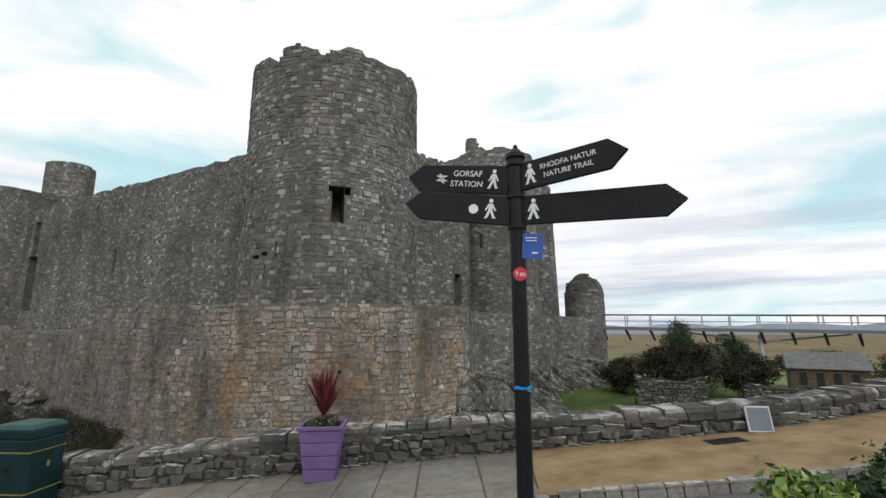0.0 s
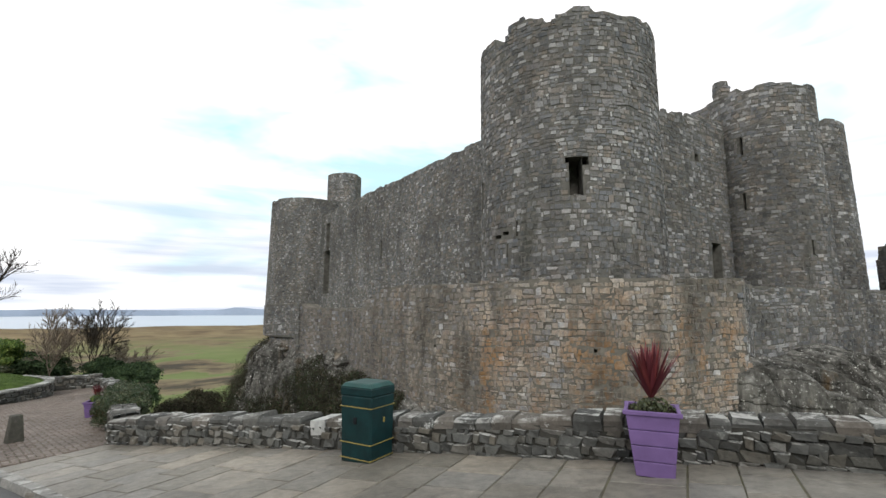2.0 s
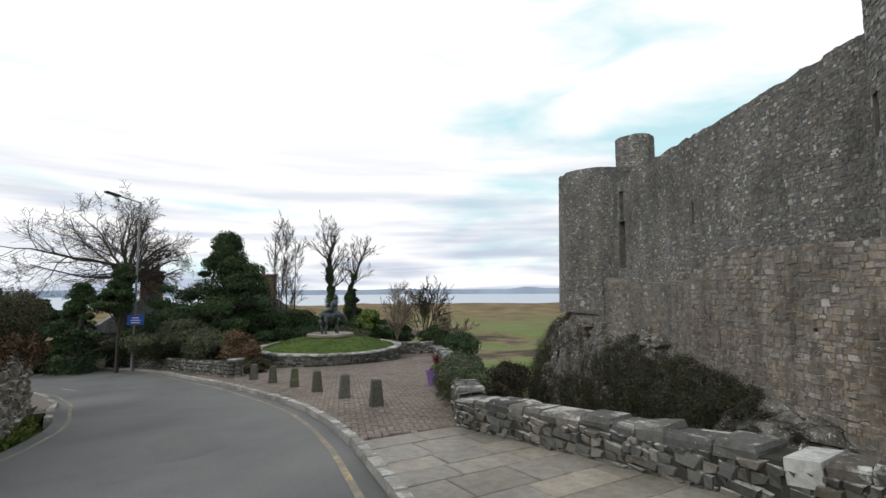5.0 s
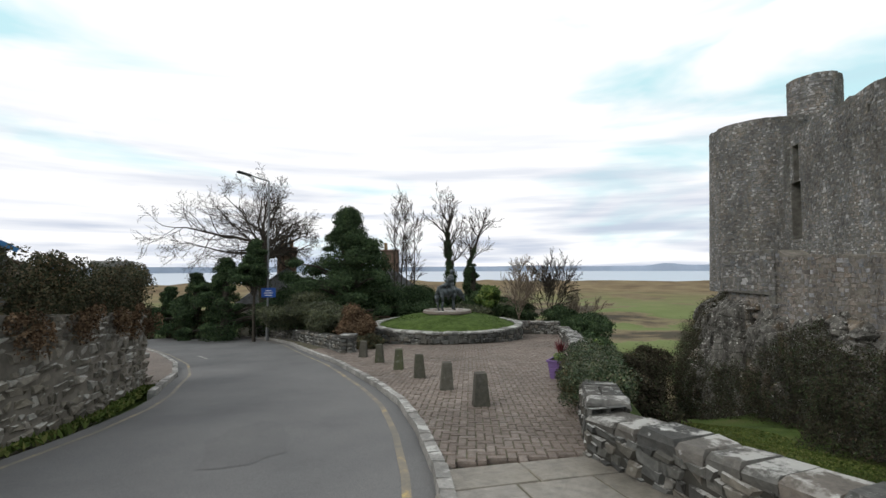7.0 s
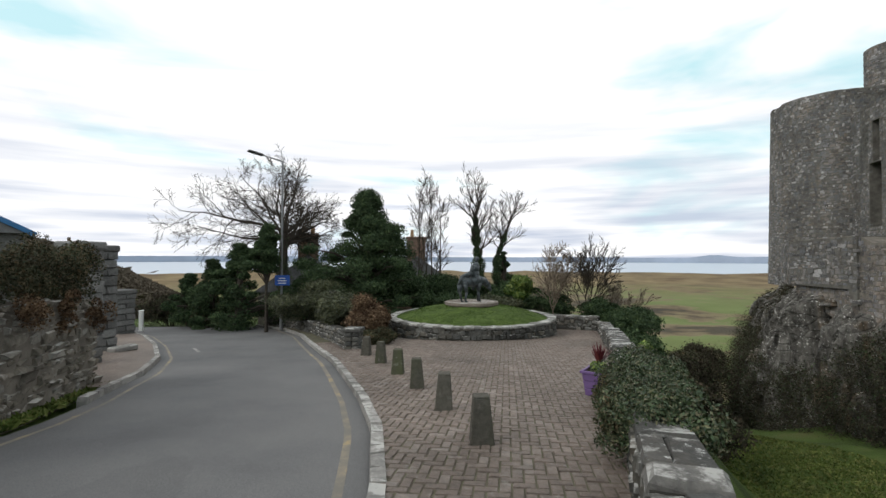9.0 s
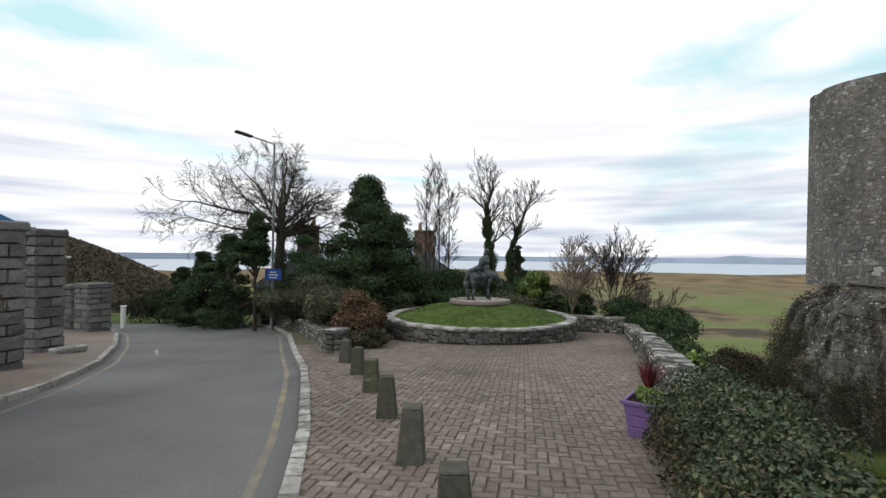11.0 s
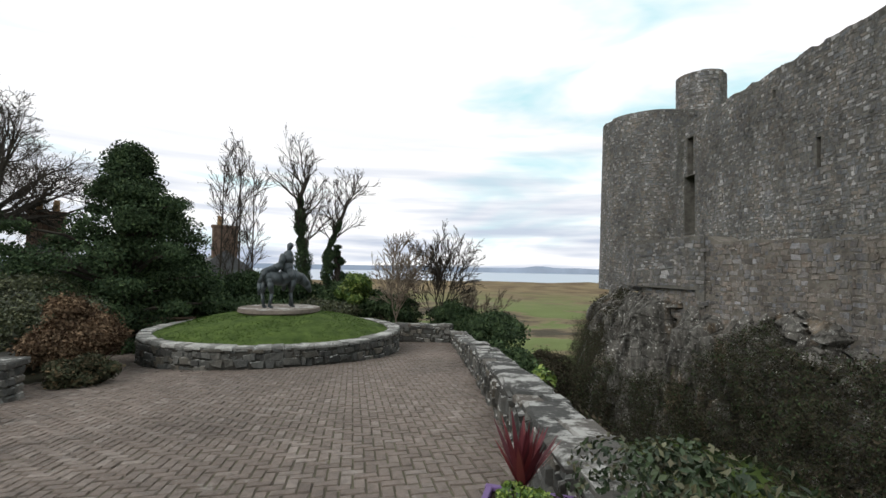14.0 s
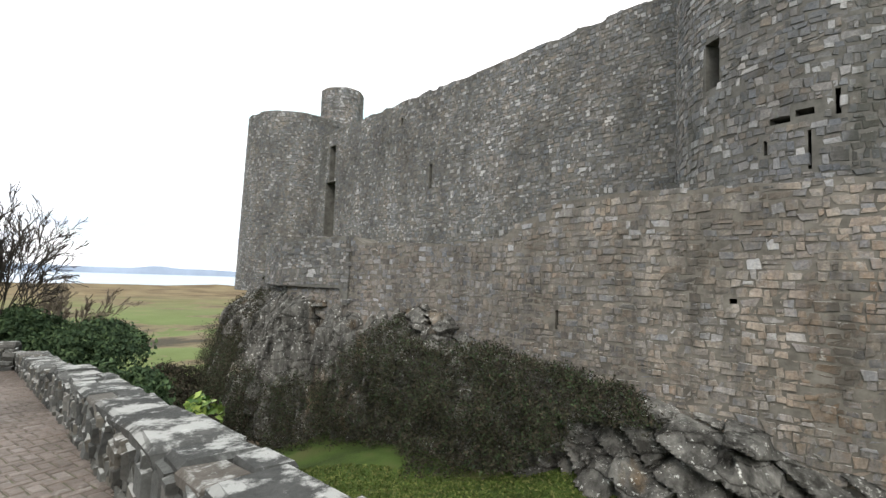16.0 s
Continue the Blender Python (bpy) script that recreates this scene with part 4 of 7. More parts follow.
gravel = flat_between("gravel_path", clipped(KERB[:4], 10, 1.03), clipped(PAR1, 10, 1.03), 0.0, mat_gravel)
tagged(gravel, "tan bound-gravel path beside the low wall", "path", kind="structure")
left_pave = flat_between("pavement", clipped(LEFT_KERB, -16.5, -36), [np.array([-16.5, -2.8]), np.array([-23, -8.5]), np.array([-30, -13.0]), np.array([-37, -17.5])], 0.0, mat_sett)
tagged(left_pave, "brown paved footway outside the stone piers", "pavement", kind="structure")


def inside_band(x, y, a, b):
    ya = np.interp(-x, [-p[0] for p in a], [p[1] for p in a])
    yb = np.interp(-x, [-p[0] for p in b], [p[1] for p in b])
    return ya < y < yb


KERB_FINE, PW2_FINE = KERB, PW2 + [(-36, 18)]
TZ = np.array([1, 0, 0.086])
TY = np.array([0, 1, -0.0073])
# flagstones
flag_parent = thing("pavement", pose(0, 0, 0), "large worn grey-brown flagstones, uneven and mossy at the joints", "pavement", kind="structure")
g = random.Random(21)
flag_frames = []
ang = 0.02
row_x = 1.08
while row_x > -9.7:
    rw = g.choice((0.42, 0.5, 0.58, 0.66))
    cx = row_x - rw / 2
    y0 = min(np.interp(-x, [-p[0] for p in KERB], [p[1] for p in KERB]) for x in (row_x, cx, row_x - rw)) + 0.05
    y1 = max(np.interp(-x, [-p[0] for p in PAR1], [p[1] for p in PAR1]) for x in (row_x, cx, row_x - rw)) + 0.05
    y = y0 - g.uniform(0, 0.0)
    while y < y1 - 0.05:
        ln = g.choice((0.38, 0.48, 0.6, 0.72, 0.85))
        if y1 - y - ln < 0.3:
            ln = y1 - y
        cy = y + ln / 2
        flag_frames.append((np.array([cx, cy, plane_z(cx, cy) - 0.03 + g.uniform(-0.006, 0.004)]), TZ, UP, -TY, (rw - 0.008, 0.06, ln - 0.008)))
        y += ln
    row_x -= rw
pieces(flag_frames, "flagstone", stone_datas("flagstone", mat_flag, stone_shapes(6, 9, 0.012, 0.006, 0.035)), flag_parent)

# setts
sett_parent = thing("pavement", pose(0, 0, 0), "brown block pavers laid in herringbone across the small square", "pavement", kind="structure")
g = random.Random(22)
sett_all = []
ca, sa = math.cos(radians(-17)), math.sin(radians(-17))
A3 = np.array([ca, sa, 0.086 * ca - 0.0073 * sa])
B3 = np.array([-sa, ca, -0.086 * sa - 0.0073 * ca])
SW = 0.102
for j in range(-252, 274):
    for i in range(-318, 132):
        c = (i - j) % 4
        if c == 0:
            lx, ly, flat = (i + 1.0) * SW, (j + 0.5) * SW, True
        elif c == 2:
            lx, ly, flat = (i + 0.5) * SW, j * SW, False
        else:
            continue
        cx, cy = -14 + lx * ca - ly * sa, 6 + lx * sa + ly * ca
        if not (-34 < cx < -9.85):
            continue
        if math.hypot(cx + 27.05, cy - 8.17) < 3.5 or (cx < -24 and cy < 3.4) or not inside_band(cx, cy - 0.1, KERB_FINE, PW2_FINE):
            continue
        z = plane_z(cx, cy) - 0.03 + g.gauss(0, 0.003)
        a, b = (A3, B3) if flat else (B3, -A3)
        sett_all.append((np.array([cx, cy, z]), a, UP, -b, (2 * SW - g.uniform(0.006, 0.011), 0.06, SW - g.uniform(0.006, 0.01))))
sett_near = [f for f in sett_all if -13.4 < f[0][0] < -11.6 and 4.0 < f[0][1] < 6.4][:300]
near_ids = {id(f) for f in sett_near}
shape_sett = stone_shapes(8, 12, 0.06, 0.02, 0.04)
rest = bake([f for f in sett_all if id(f) not in near_ids], "setts", mat_sett, sett_parent, shapes=shape_sett)
rest["kind"] = "stuff"

# ---- low walls ----
par1 = thing("low_wall", pose(0, 0, 0), "low drystone wall of dark slate with lichened coping stones", "wall", kind="structure")


def ground_at(at, dz=0.0):
    return lambda u: float(plane_z(*at(u)[0])) + dz


at1, len1, cum1 = poly_surface(PAR1, side=1)
core_u = np.linspace(0, len1, 40)


def top1(extra):
    return lambda u: float(plane_z(*at1(u)[0])) + float(np.interp(at1(u)[0][0], [0.5, 2.6, 4.5], [0.345, 0.25, 0.19])) + extra


wall_core("wall_core", at1, core_u, ground_at(at1, -0.5), top1(0.0), 0.42, mat_mortar_dark, par1)
f1 = courses(at1, 0, len1, ground_at(at1, -0.03), top1(-0.02), 0.17, 0.085, 31, 0.16, 0.05, -0.012, slope=ground_at(at1, -0.03))


def coping(at, total, top, thick, seed, h=0.125, over=0.015, wmin=0.35, wmax=0.8, lift=0.0):
    g = random.Random(seed)
    u, out = 0.0, []
    while u < total - 0.15:
        ln = min(g.uniform(wmin, wmax) * (0.8 if at(u)[0][0] > -4.5 else 1.0), total - u)
        q, t, n = at(u + ln / 2)
        p = q - n[:2] * thick / 2
        hh = h * g.uniform(0.8, 1.25)
        zz = top(u + ln / 2)
        t3 = np.array([t[0], t[1], 0.086 * t[0] + g.gauss(0, 0.02)])
        out.append((np.array([p[0], p[1], zz + hh / 2 - 0.02 + lift]), t3, UP + n * g.gauss(0, 0.05), -n, (ln - 0.015, hh, thick + over * 2 + g.uniform(-0.03, 0.03))))
        u += ln
    return out


cop_shapes = stone_shapes(10, 17, 0.06, 0.06, 0.12)
c1 = coping(at1, len1, top1(-0.03), 0.42, 33, h=0.13, wmin=0.22, wmax=0.46)
white = min(c1, key=lambda f: abs(f[0][0] + 5.6) + abs(f[0][1] - 5.9))
pieces([f for f in c1 if f is not white], "coping_stone", stone_datas("coping_stone", mat_coping, cop_shapes), par1)
pieces([(white[0] - UP * 0.07 + np.array([0.08, 0, 0]), white[1], white[2], white[3], (0.24, 0.19, 0.47))], "pale_coping_stone", stone_datas("pale_coping_stone", mat_whitestone, stone_shapes(2, 6, 0.015, 0.02, 0.04)), par1)
near1 = [f for f in f1 if -6.6 < f[0][0] < -1.0][:300]
ids1 = {id(f) for f in near1}
r1 = bake([f for f in f1 if id(f) not in ids1], "masonry", mat_parapet, par1, shapes=RUBBLE)
r1["kind"] = "stuff"
# the end face of the wall
e0 = np.array(PAR1[-1])
et = np.array([1.0, 0.0, 0.0])
end_frames = []
g = random.Random(6)
for k in range(4):
    for j in range(2):
        zc = plane_z(*e0) + 0.05 + 0.12 * k
        end_frames.append((np.array([e0[0] - 0.0, e0[1] + 0.12 + 0.2 * j + g.uniform(-0.02, 0.02), zc]), np.array([0, -1.0, 0]), np.array([-1.0, 0, 0]), UP, (0.19, 0.12, 0.11)))
bake(end_frames, "wall_end", mat_parapet, par1)

pw2 = thing("low_wall", pose(0, 0, 0), "stone parapet wall with flat lichened top above the ditch", "wall", kind="structure")
at2, len2, cum2 = poly_surface(PW2, side=1)


def h2(u):
    return ground_at(at2)(u) + (0.50 if u < 13.6 else 0.40)


wall_core("wall_core", at2, np.linspace(0, len2, 50), ground_at(at2, -2.6), lambda u: h2(u) - 0.05, 0.42, mat_mortar_dark, pw2)
f2 = courses(at2, 0, len2, ground_at(at2, -0.03), lambda u: h2(u) - 0.01, 0.17, 0.115, 41, 0.15, 0.05, -0.018, slope=ground_at(at2, -0.03))
at2b, _, _ = poly_surface([(p[0] + 0.2, p[1] + 0.37) for p in PW2], side=-1)
f2b = courses(at2b, 0, len2, ground_at(at2b, -1.6), lambda u: h2(u) - 0.01, 0.4, 0.2, 42, 0.15, 0.05, 0.016, slope=ground_at(at2b, -1.6))
r2 = bake(f2 + f2b, "masonry", mat_parapet, pw2, shapes=RUBBLE)
r2["kind"] = "stuff"
c2 = coping(at2, len2, lambda u: h2(u) - 0.05, 0.42, 43, h=0.085, wmin=0.3, wmax=0.7)
g = random.Random(77)
c2s = []
for o, a, n, z, s in c2:
    if g.random() < 0.45:
        cut = g.uniform(0.35, 0.65)
        for k, w in ((-0.5 + cut / 2, cut), (cut / 2, 1 - cut)):
            c2s.append((o + z * k * s[2], a, n, z, (s[0] + 0.008, s[1] * g.uniform(0.9, 1.15), s[2] * w - 0.004)))
    else:
        c2s.append((o, a, n, z, s))
pieces(c2s, "top_stone", stone_datas("top_stone", mat_coping, cop_shapes), pw2)

endw = thing("low_wall", pose(0, 0, 0), "short low stone wall closing the corner of the square", "wall", kind="structure")
at3, len3, _ = poly_surface([(-27.2, 14.0), (-29.1, 12.3)], side=1)
wall_core("wall_core", at3, np.linspace(0, len3, 6), ground_at(at3, -0.4), ground_at(at3, 0.55), 0.4, mat_mortar_dark, endw)
pieces(courses(at3, 0, len3, ground_at(at3, -0.03), ground_at(at3, 0.58), 0.26, 0.13, 44, 0.14, 0.05, 0.006), "stone", stone_datas("stone", mat_parapet, RUBBLE), endw)
pieces(coping(at3, len3, ground_at(at3, 0.55), 0.42, 45, h=0.12), "coping_stone", stone_datas("coping_stone", mat_coping, cop_shapes), endw)

# low wall under the hedges along the street, ending in a stump pier
hedge_wall = thing("low_wall", pose(0, 0, 0), "low mossy stone wall under the hedge by the street", "wall", kind="structure")
HW = [(-21.9, 3.1), (-24.5, 2.5), (-28, 1.55), (-32, 0.2), (-36, -2.0)]
at4, len4, _ = poly_surface(HW, side=1)
wall_core("wall_core", at4, np.linspace(0, len4, 24), ground_at(at4, -0.4), ground_at(at4, 0.5), 0.4, mat_mortar_dark, hedge_wall)
bake(courses(at4, 0, len4, ground_at(at4, -0.03), ground_at(at4, 0.56), 0.3, 0.14, 46, 0.15, 0.05, 0.015, slope=ground_at(at4, -0.03)), "masonry", mat_parapet, hedge_wall)["kind"] = "stuff"
stump = thing("stone_pier", pose(-22.0, 3.35, plane_z(-22, 3.35) - 0.03, 0, 0, -15), "stubby square stone pier with a flat cap", "pier")
sf = []
g = random.Random(9)
for k in range(4):
    for sx, sy in ((1, 0), (-1, 0), (0, 1), (0, -1)):
        for j in (-1, 1):
            n = np.array([sx, sy, 0.0])
            t = np.array([-sy, sx, 0.0])
            sf.append((n * 0.18 + t * j * 0.11 + UP * (0.07 + 0.135 * k), t, n, UP, (0.21, 0.14, 0.125)))
pieces(sf, "stone", stone_datas("stone", mat_parapet, SHAPES), stump, 3, own=True)
bm = bmesh.new()
box(bm, 0, 0, 0.6, 0.56, 0.56, 0.11, 0.02)
part("pier_cap", bm, mat_coping, stump, "flat lichened cap stone")
bm = bmesh.new()
box(bm, 0, 0, 0.27, 0.4, 0.4, 0.56)
part("pier_core", bm, mat_mortar_dark, stump)

# ---- bollards ----
def bollard(m):
    ob = thing("bollard", m, "squat tapered dark slate bollard with mossy faces", "bollard", "bollards along the kerb")
    bm = bmesh.new()
    box(bm, 0, 0, 0.21, 0.262, 0.262, 0.56, 0.012, taper=0.66)
    part("shaft", bm, mat_bollard, ob)
    bm = bmesh.new()
    box(bm, 0, 0, 0.492, 0.168, 0.168, 0.02, 0.008)
    part("top", bm, mat_bollard, ob, "flat worn top of the bollard")
    return ob


BOLL = [(-12.29, 4.96), (-13.82, 4.8), (-15.39, 4.6), (-16.94, 4.37), (-18.6, 4.08), (-20.13, 3.73)]
first = bollard(pose(BOLL[0][0] - 0.05, BOLL[0][1], plane_z(*BOLL[0]) - 0.01, 1, 0, -8))
for i, b in enumerate(BOLL[1:]):
    copy_thing(first, pose(b[0] - 0.05, b[1], plane_z(*b) - 0.01, (-1, 1.5, -0.5, 1, -2)[i], (1, -1, 0.5, -1.5, 1)[i], (-10, -6, -12, -14, -16)[i]))

# ---- memorial mound ----
RC = (-27.05, 8.17)
ring_wall = thing("ring_wall", pose(0, 0, 0), "round retaining wall of dark stone with pale lichened coping", "wall", kind="structure")
atr = round_surface(RC[0], RC[1], 3.5)
cir = 2 * math.pi * 3.5
gz = lambda u: float(plane_z(*atr(u)[0]))
wall_core("wall_core", atr, np.linspace(0, cir, 60), lambda u: gz(u) - 0.3, const(-1.58), 0.35, mat_mortar_dark, ring_wall)
fr = courses(atr, 0, cir, lambda u: gz(u) - 0.04, const(-1.53), 0.24, 0.13, 51, 0.15, 0.05, -0.014)
pieces([f for f in fr if f[0][0] > RC[0]][:300], "stone", stone_datas("stone", mat_parapet, RUBBLE), ring_wall)
rr = [f for f in fr if not f[0][0] > RC[0]]
bake(rr, "masonry", mat_parapet, ring_wall, shapes=RUBBLE)["kind"] = "stuff"
cr = []
g = random.Random(13)
u = 0.0
while u < cir - 0.1:
    ln = g.uniform(0.18, 0.5)
    q, t, n = atr(u + ln / 2)
    p = q - n[:2] * 0.14
    cr.append((np.array([p[0], p[1], -1.515 + g.uniform(-0.012, 0.012)]), t, UP, n, (ln - 0.012, 0.085, 0.36 + g.uniform(-0.05, 0.03))))
    u += ln
pieces(cr, "coping_stone", stone_datas("coping_stone", mat_ringcope, cop_shapes), ring_wall)
vs, fs = [], []
NR, NA = 16, 64
for i in range(NR + 1):
    r = 3.3 * i / NR
    for j in range(NA):
        a = 2 * math.pi * j / NA
        k = r / 3.3
        z = -1.58 + 0.6 * (1 - k ** 2.1) + 0.015 * math.sin(5 * a + r * 3)
        vs.append((RC[0] + r * math.cos(a), RC[1] + r * math.sin(a), z))
for i in range(NR):
    for j in range(NA):
        a, b = i * NA + j, i * NA + (j + 1) % NA
        fs.append((a, b, b + NA, a + NA))
mound = link_mesh("lawn_mound", vs, fs, mat_lawn, smooth=True)
tagged(mound, "domed mown lawn inside the round wall", "lawn", kind="structure")
rng = np.random.default_rng(8)
n = 16000
rad, an = 3.2 * np.sqrt(rng.random(n)), rng.random(n) * 2 * math.pi
px, py = RC[0] + rad * np.cos(an), RC[1] + rad * np.sin(an)
pz = -1.58 + 0.6 * (1 - (rad / 3.3) ** 2.1) + 0.008
gr = leaves(np.stack([px, py, pz], 1), np.tile([0.9, 0.2, 0.3], (n, 1)), 0.016, "lawn_grass", leaf_lawn, None, 5, bias=0.3)
tagged(gr, "short mown grass blades on the mound", "grass", kind="stuff")
plinth = thing("statue_plinth", pose(RC[0], RC[1], -1.1), "low round plinth of brown stone slabs", "plinth")
bm = bmesh.new()
cylinder(bm, (0, 0, 0.0), (0, 0, 0.1), 1.1, 1.1, 40)
part("base_ring", bm, mat_plinth, plinth)
bm = bmesh.new()
cylinder(bm, (0, 0, 0.1), (0, 0, 0.2), 1.16, 1.14, 40)
part("top_slab", bm, mat_plinth, plinth, "paler worn top slab")


def blob_chain(bm, pts, n=10):
    for (p, r), (q, s) in zip(pts[:-1], pts[1:]):
        cylinder(bm, p, q, r, s, n)
        bmesh.ops.create_icosphere(bm, subdivisions=2, radius=s, matrix=Matrix.Translation(q))
    bmesh.ops.create_icosphere(bm, subdivisions=2, radius=pts[0][1], matrix=Matrix.Translation(pts[0][0]))


bm = bmesh.new()
blob_chain(bm, [((0, -0.5, 0.88), 0.19), ((0, -0.12, 0.83), 0.22), ((0, 0.28, 0.9), 0.22), ((0, 0.6, 0.86), 0.16), ((0, 0.84, 0.66), 0.12), ((0, 0.98, 0.46), 0.07)], 12)
for sx, sy, ky in ((-0.12, -0.5, -0.08), (0.12, -0.52, 0.08), (-0.11, 0.32, 0.06), (0.11, 0.3, -0.08)):
    blob_chain(bm, [((sx, sy, 0.78), 0.11), ((sx, sy + ky, 0.42), 0.055), ((sx, sy + ky * 0.4, 0.05), 0.04), ((sx, sy + ky * 0.4 + 0.05, 0.02), 0.055)], 8)
blob_chain(bm, [((0, -0.66, 0.95), 0.06), ((0, -0.76, 0.72), 0.06), ((0, -0.76, 0.4), 0.03)])
blob_chain(bm, [((0, 0.12, 1.02), 0.17), ((0, 0.12, 1.3), 0.17), ((0, 0.16, 1.54), 0.16), ((0, 0.2, 1.68), 0.06), ((0, 0.23, 1.82), 0.1)])
for sx in (-0.2, 0.2):
    blob_chain(bm, [((sx * 0.6, 0.12, 1.05), 0.11), ((sx, 0.22, 0.8), 0.08), ((sx, 0.16, 0.52), 0.05)])
blob_chain(bm, [((0.1, -0.08, 1.5), 0.09), ((0.08, -0.12, 1.25), 0.1), ((0.0, -0.3, 1.12), 0.13), ((0.02, -0.62, 1.06), 0.1), ((0.05, -0.72, 0.86), 0.06)])
for v in bm.verts:
    v.co += Vector((noise.noise(v.co * 4), noise.noise(v.co * 4 + Vector((5, 0, 0))), noise.noise(v.co * 4 + Vector((0, 7, 0))))) * 0.03
statue = part("equestrian_statue", bm, mat_bronze, None, smooth=True)
statue.matrix_world = pose(RC[0] + 0.05, RC[1] + 0.05, -0.9, 0, 0, 26)
tagged(statue, "weathered grey-green bronze horse statue on the round plinth", "statue")
# ---- castle ----
castle = thing("castle", pose(0, 0, 0), "ruined medieval grey stone castle with round towers and curtain walls", "castle")


def tower(name, cx, cy, radius, z0, z1, seed, a0, a1, w=0.4, h=0.23, holes=(), top_amp=0.35, batter=0.0, mat=None, thick=1.6, top=None):
    """A round tower face from angle a0 to a1 (degrees), with a closed drum behind it."""
    m = mat or mat_castle
    ob = new(name)
    ob.parent = castle
    at = round_surface(cx, cy, radius, batter)
    zt = top or ragged(const(z1), top_amp, seed, 1.3)
    hs = [(radius * radians(a), radius * radians(b), c, d) for a, b, c, d in holes]
    us = np.linspace(radius * radians(a0), radius * radians(a1), 70)
    wall_core("tower_wall", at, us, const(z0), zt, thick, mat_mortar_castle, ob, holes=hs, deep=2.2, uz=True, step=2.0)
    ub = np.linspace(radius * radians(a1), radius * radians(a0 + 360), 16)
    if a1 - a0 < 359:
        wall_core("tower_back", at, ub, const(z0), const(z1 - 0.4), thick, mat_mortar, ob, uz=True, step=4.0)
    fr = courses(at, us[0], us[-1], const(z0), zt, w, h, seed, 0.2, 0.032, 0.006, holes=hs, uz=True, wave=0.12)
    st = bake(fr, "masonry", m, ob, shapes=CASTLE, seed=seed)
    st["kind"] = "stuff"
    return ob


def curtain(name, line, zb, zt, seed, w=0.5, h=0.22, holes=(), side=1, thick=2.0, mat=None, near=None, cell=0.2):
    ob = new(name)
    ob.parent = castle
    at, total, cum = poly_surface(line, side)
    us = sorted(set(np.linspace(0, total, 60).tolist() + cum.tolist()))
    wall_core("wall_core", at, us, zb, zt, thick, mat_mortar if mat else mat_mortar_castle, ob, holes=holes, deep=1.4, step=2.0)
    fr = courses(at, 0, total, zb, zt, w, h, seed, 0.2, 0.032, 0.006, holes=holes, wave=0.12)
    if near:
        pick = [f for f in fr if near(f[0])][:300]
        ids = {id(f) for f in pick}
        LATE.append((pick, ob, mat or mat_castle))
        fr = [f for f in fr if id(f) not in ids]
    st = bake(fr, "masonry", mat or mat_castle, ob, shapes=CASTLE, seed=seed)
    st["kind"] = "stuff"
    return ob, at, total


LATE = []
# south-east tower
SE = (-6.45, 27.42)


def se_top(u):
    deg = math.degrees(u / 5.1) % 360
    for a, b, z in ((0, 90, 16.7), (140, 226, 16.65), (226, 236, 16.4), (236, 246, 15.85), (246, 264, 16.6), (264, 270, 16.35), (270, 277, 16.05), (277, 286, 16.35), (286, 300, 16.6), (300, 340, 16.42)):
        if a <= deg < b:
            return z
    return 16.6


tower("tower", SE[0], SE[1], 5.1, 1.2, 16, 101, 140, 375, w=0.31, h=0.22, batter=0.006,
      holes=((282.4, 289.6, 6.9, 8.82), (289.5, 293, 8.4, 8.82), (280.5, 282.5, 8.55, 8.82), (243.6, 244.6, 3.7, 4.85), (233, 239, 5.2, 5.4), (240.4, 245.5, 5.32, 5.52), (207.5, 214.6, 7.1, 8.8), (250.8, 252.2, 5.2, 5.95), (231, 232.2, 4.3, 4.75)), top=ragged(se_top, 0.12, 5, 0.45))
# south curtain
CL = [(-42, 44.31), (-10.2, 28.1)]
cl_len = math.hypot(31.8, 16.21)
curtain("curtain_wall", CL, const(0.6), ragged(lambda u: 12.8 + 0.012 * u, 0.1, 3, 0.5), 111, 0.24, 0.185, side=-1,
        holes=((4.8, 6.4, 3.4, 8.3), (5.3, 6.2, 8.4, 11.5), (18.5, 18.8, 6.2, 7.9), (15.2, 15.45, 11.3, 11.8)))
# south-west tower with its turret
SWC = (-44.0, 46.45)
tower("tower", SWC[0], SWC[1], 5.2, -1.5, 15.15, 121, 150, 360, w=0.25, h=0.18, top_amp=0.1, batter=0.02)
tower("turret", -41.0, 49.4, 2.2, 12, 19.5, 131, 0, 360, w=0.34, h=0.2, top_amp=0.08, thick=0.8)
# east curtain and gatehouse towers
curtain("curtain_wall", [(-3.2, 30.2), (2.6, 40.2)], const(0.6), ragged(lambda u: 14.2 + 0.13 * u, 0.12, 7, 0.6), 141, 0.5, 0.22, side=-1,
        holes=((8.7, 9.9, 1.5, 6.2), (7.3, 7.8, 11.9, 12.4)))
tower("gate_tower", 5.4, 42.75, 3.75, 1.0, 17.6, 151, 150, 380, w=0.4, h=0.23, batter=0.02, top_amp=0.2,
      holes=((237.3, 241, 12.77, 14.1), (236.3, 240, 8.66, 9.9), (298.6, 300.6, 5.2, 6.2)))
tower("gate_tower", 8.75, 49.6, 3.8, 1.0, 16.75, 161, 200, 380, w=0.4, h=0.23, batter=0.03, top_amp=0.2)
curtain("gatehouse_wall", [(-2.0, 46.5), (4.0, 43.0)], const(6.0), ragged(lambda u: 17.9 + 0.2 * u, 0.12, 9, 0.9), 171, 0.6, 0.28, side=-1)
tower("chimney_turret", 3.6, 50.5, 0.7, 14, 22.9, 181, 0, 360, w=0.5, h=0.35, top_amp=0.35, thick=0.4)
# outer wall along the ditch
out_at, out_len, out_cum = poly_surface(OUTER, -1)


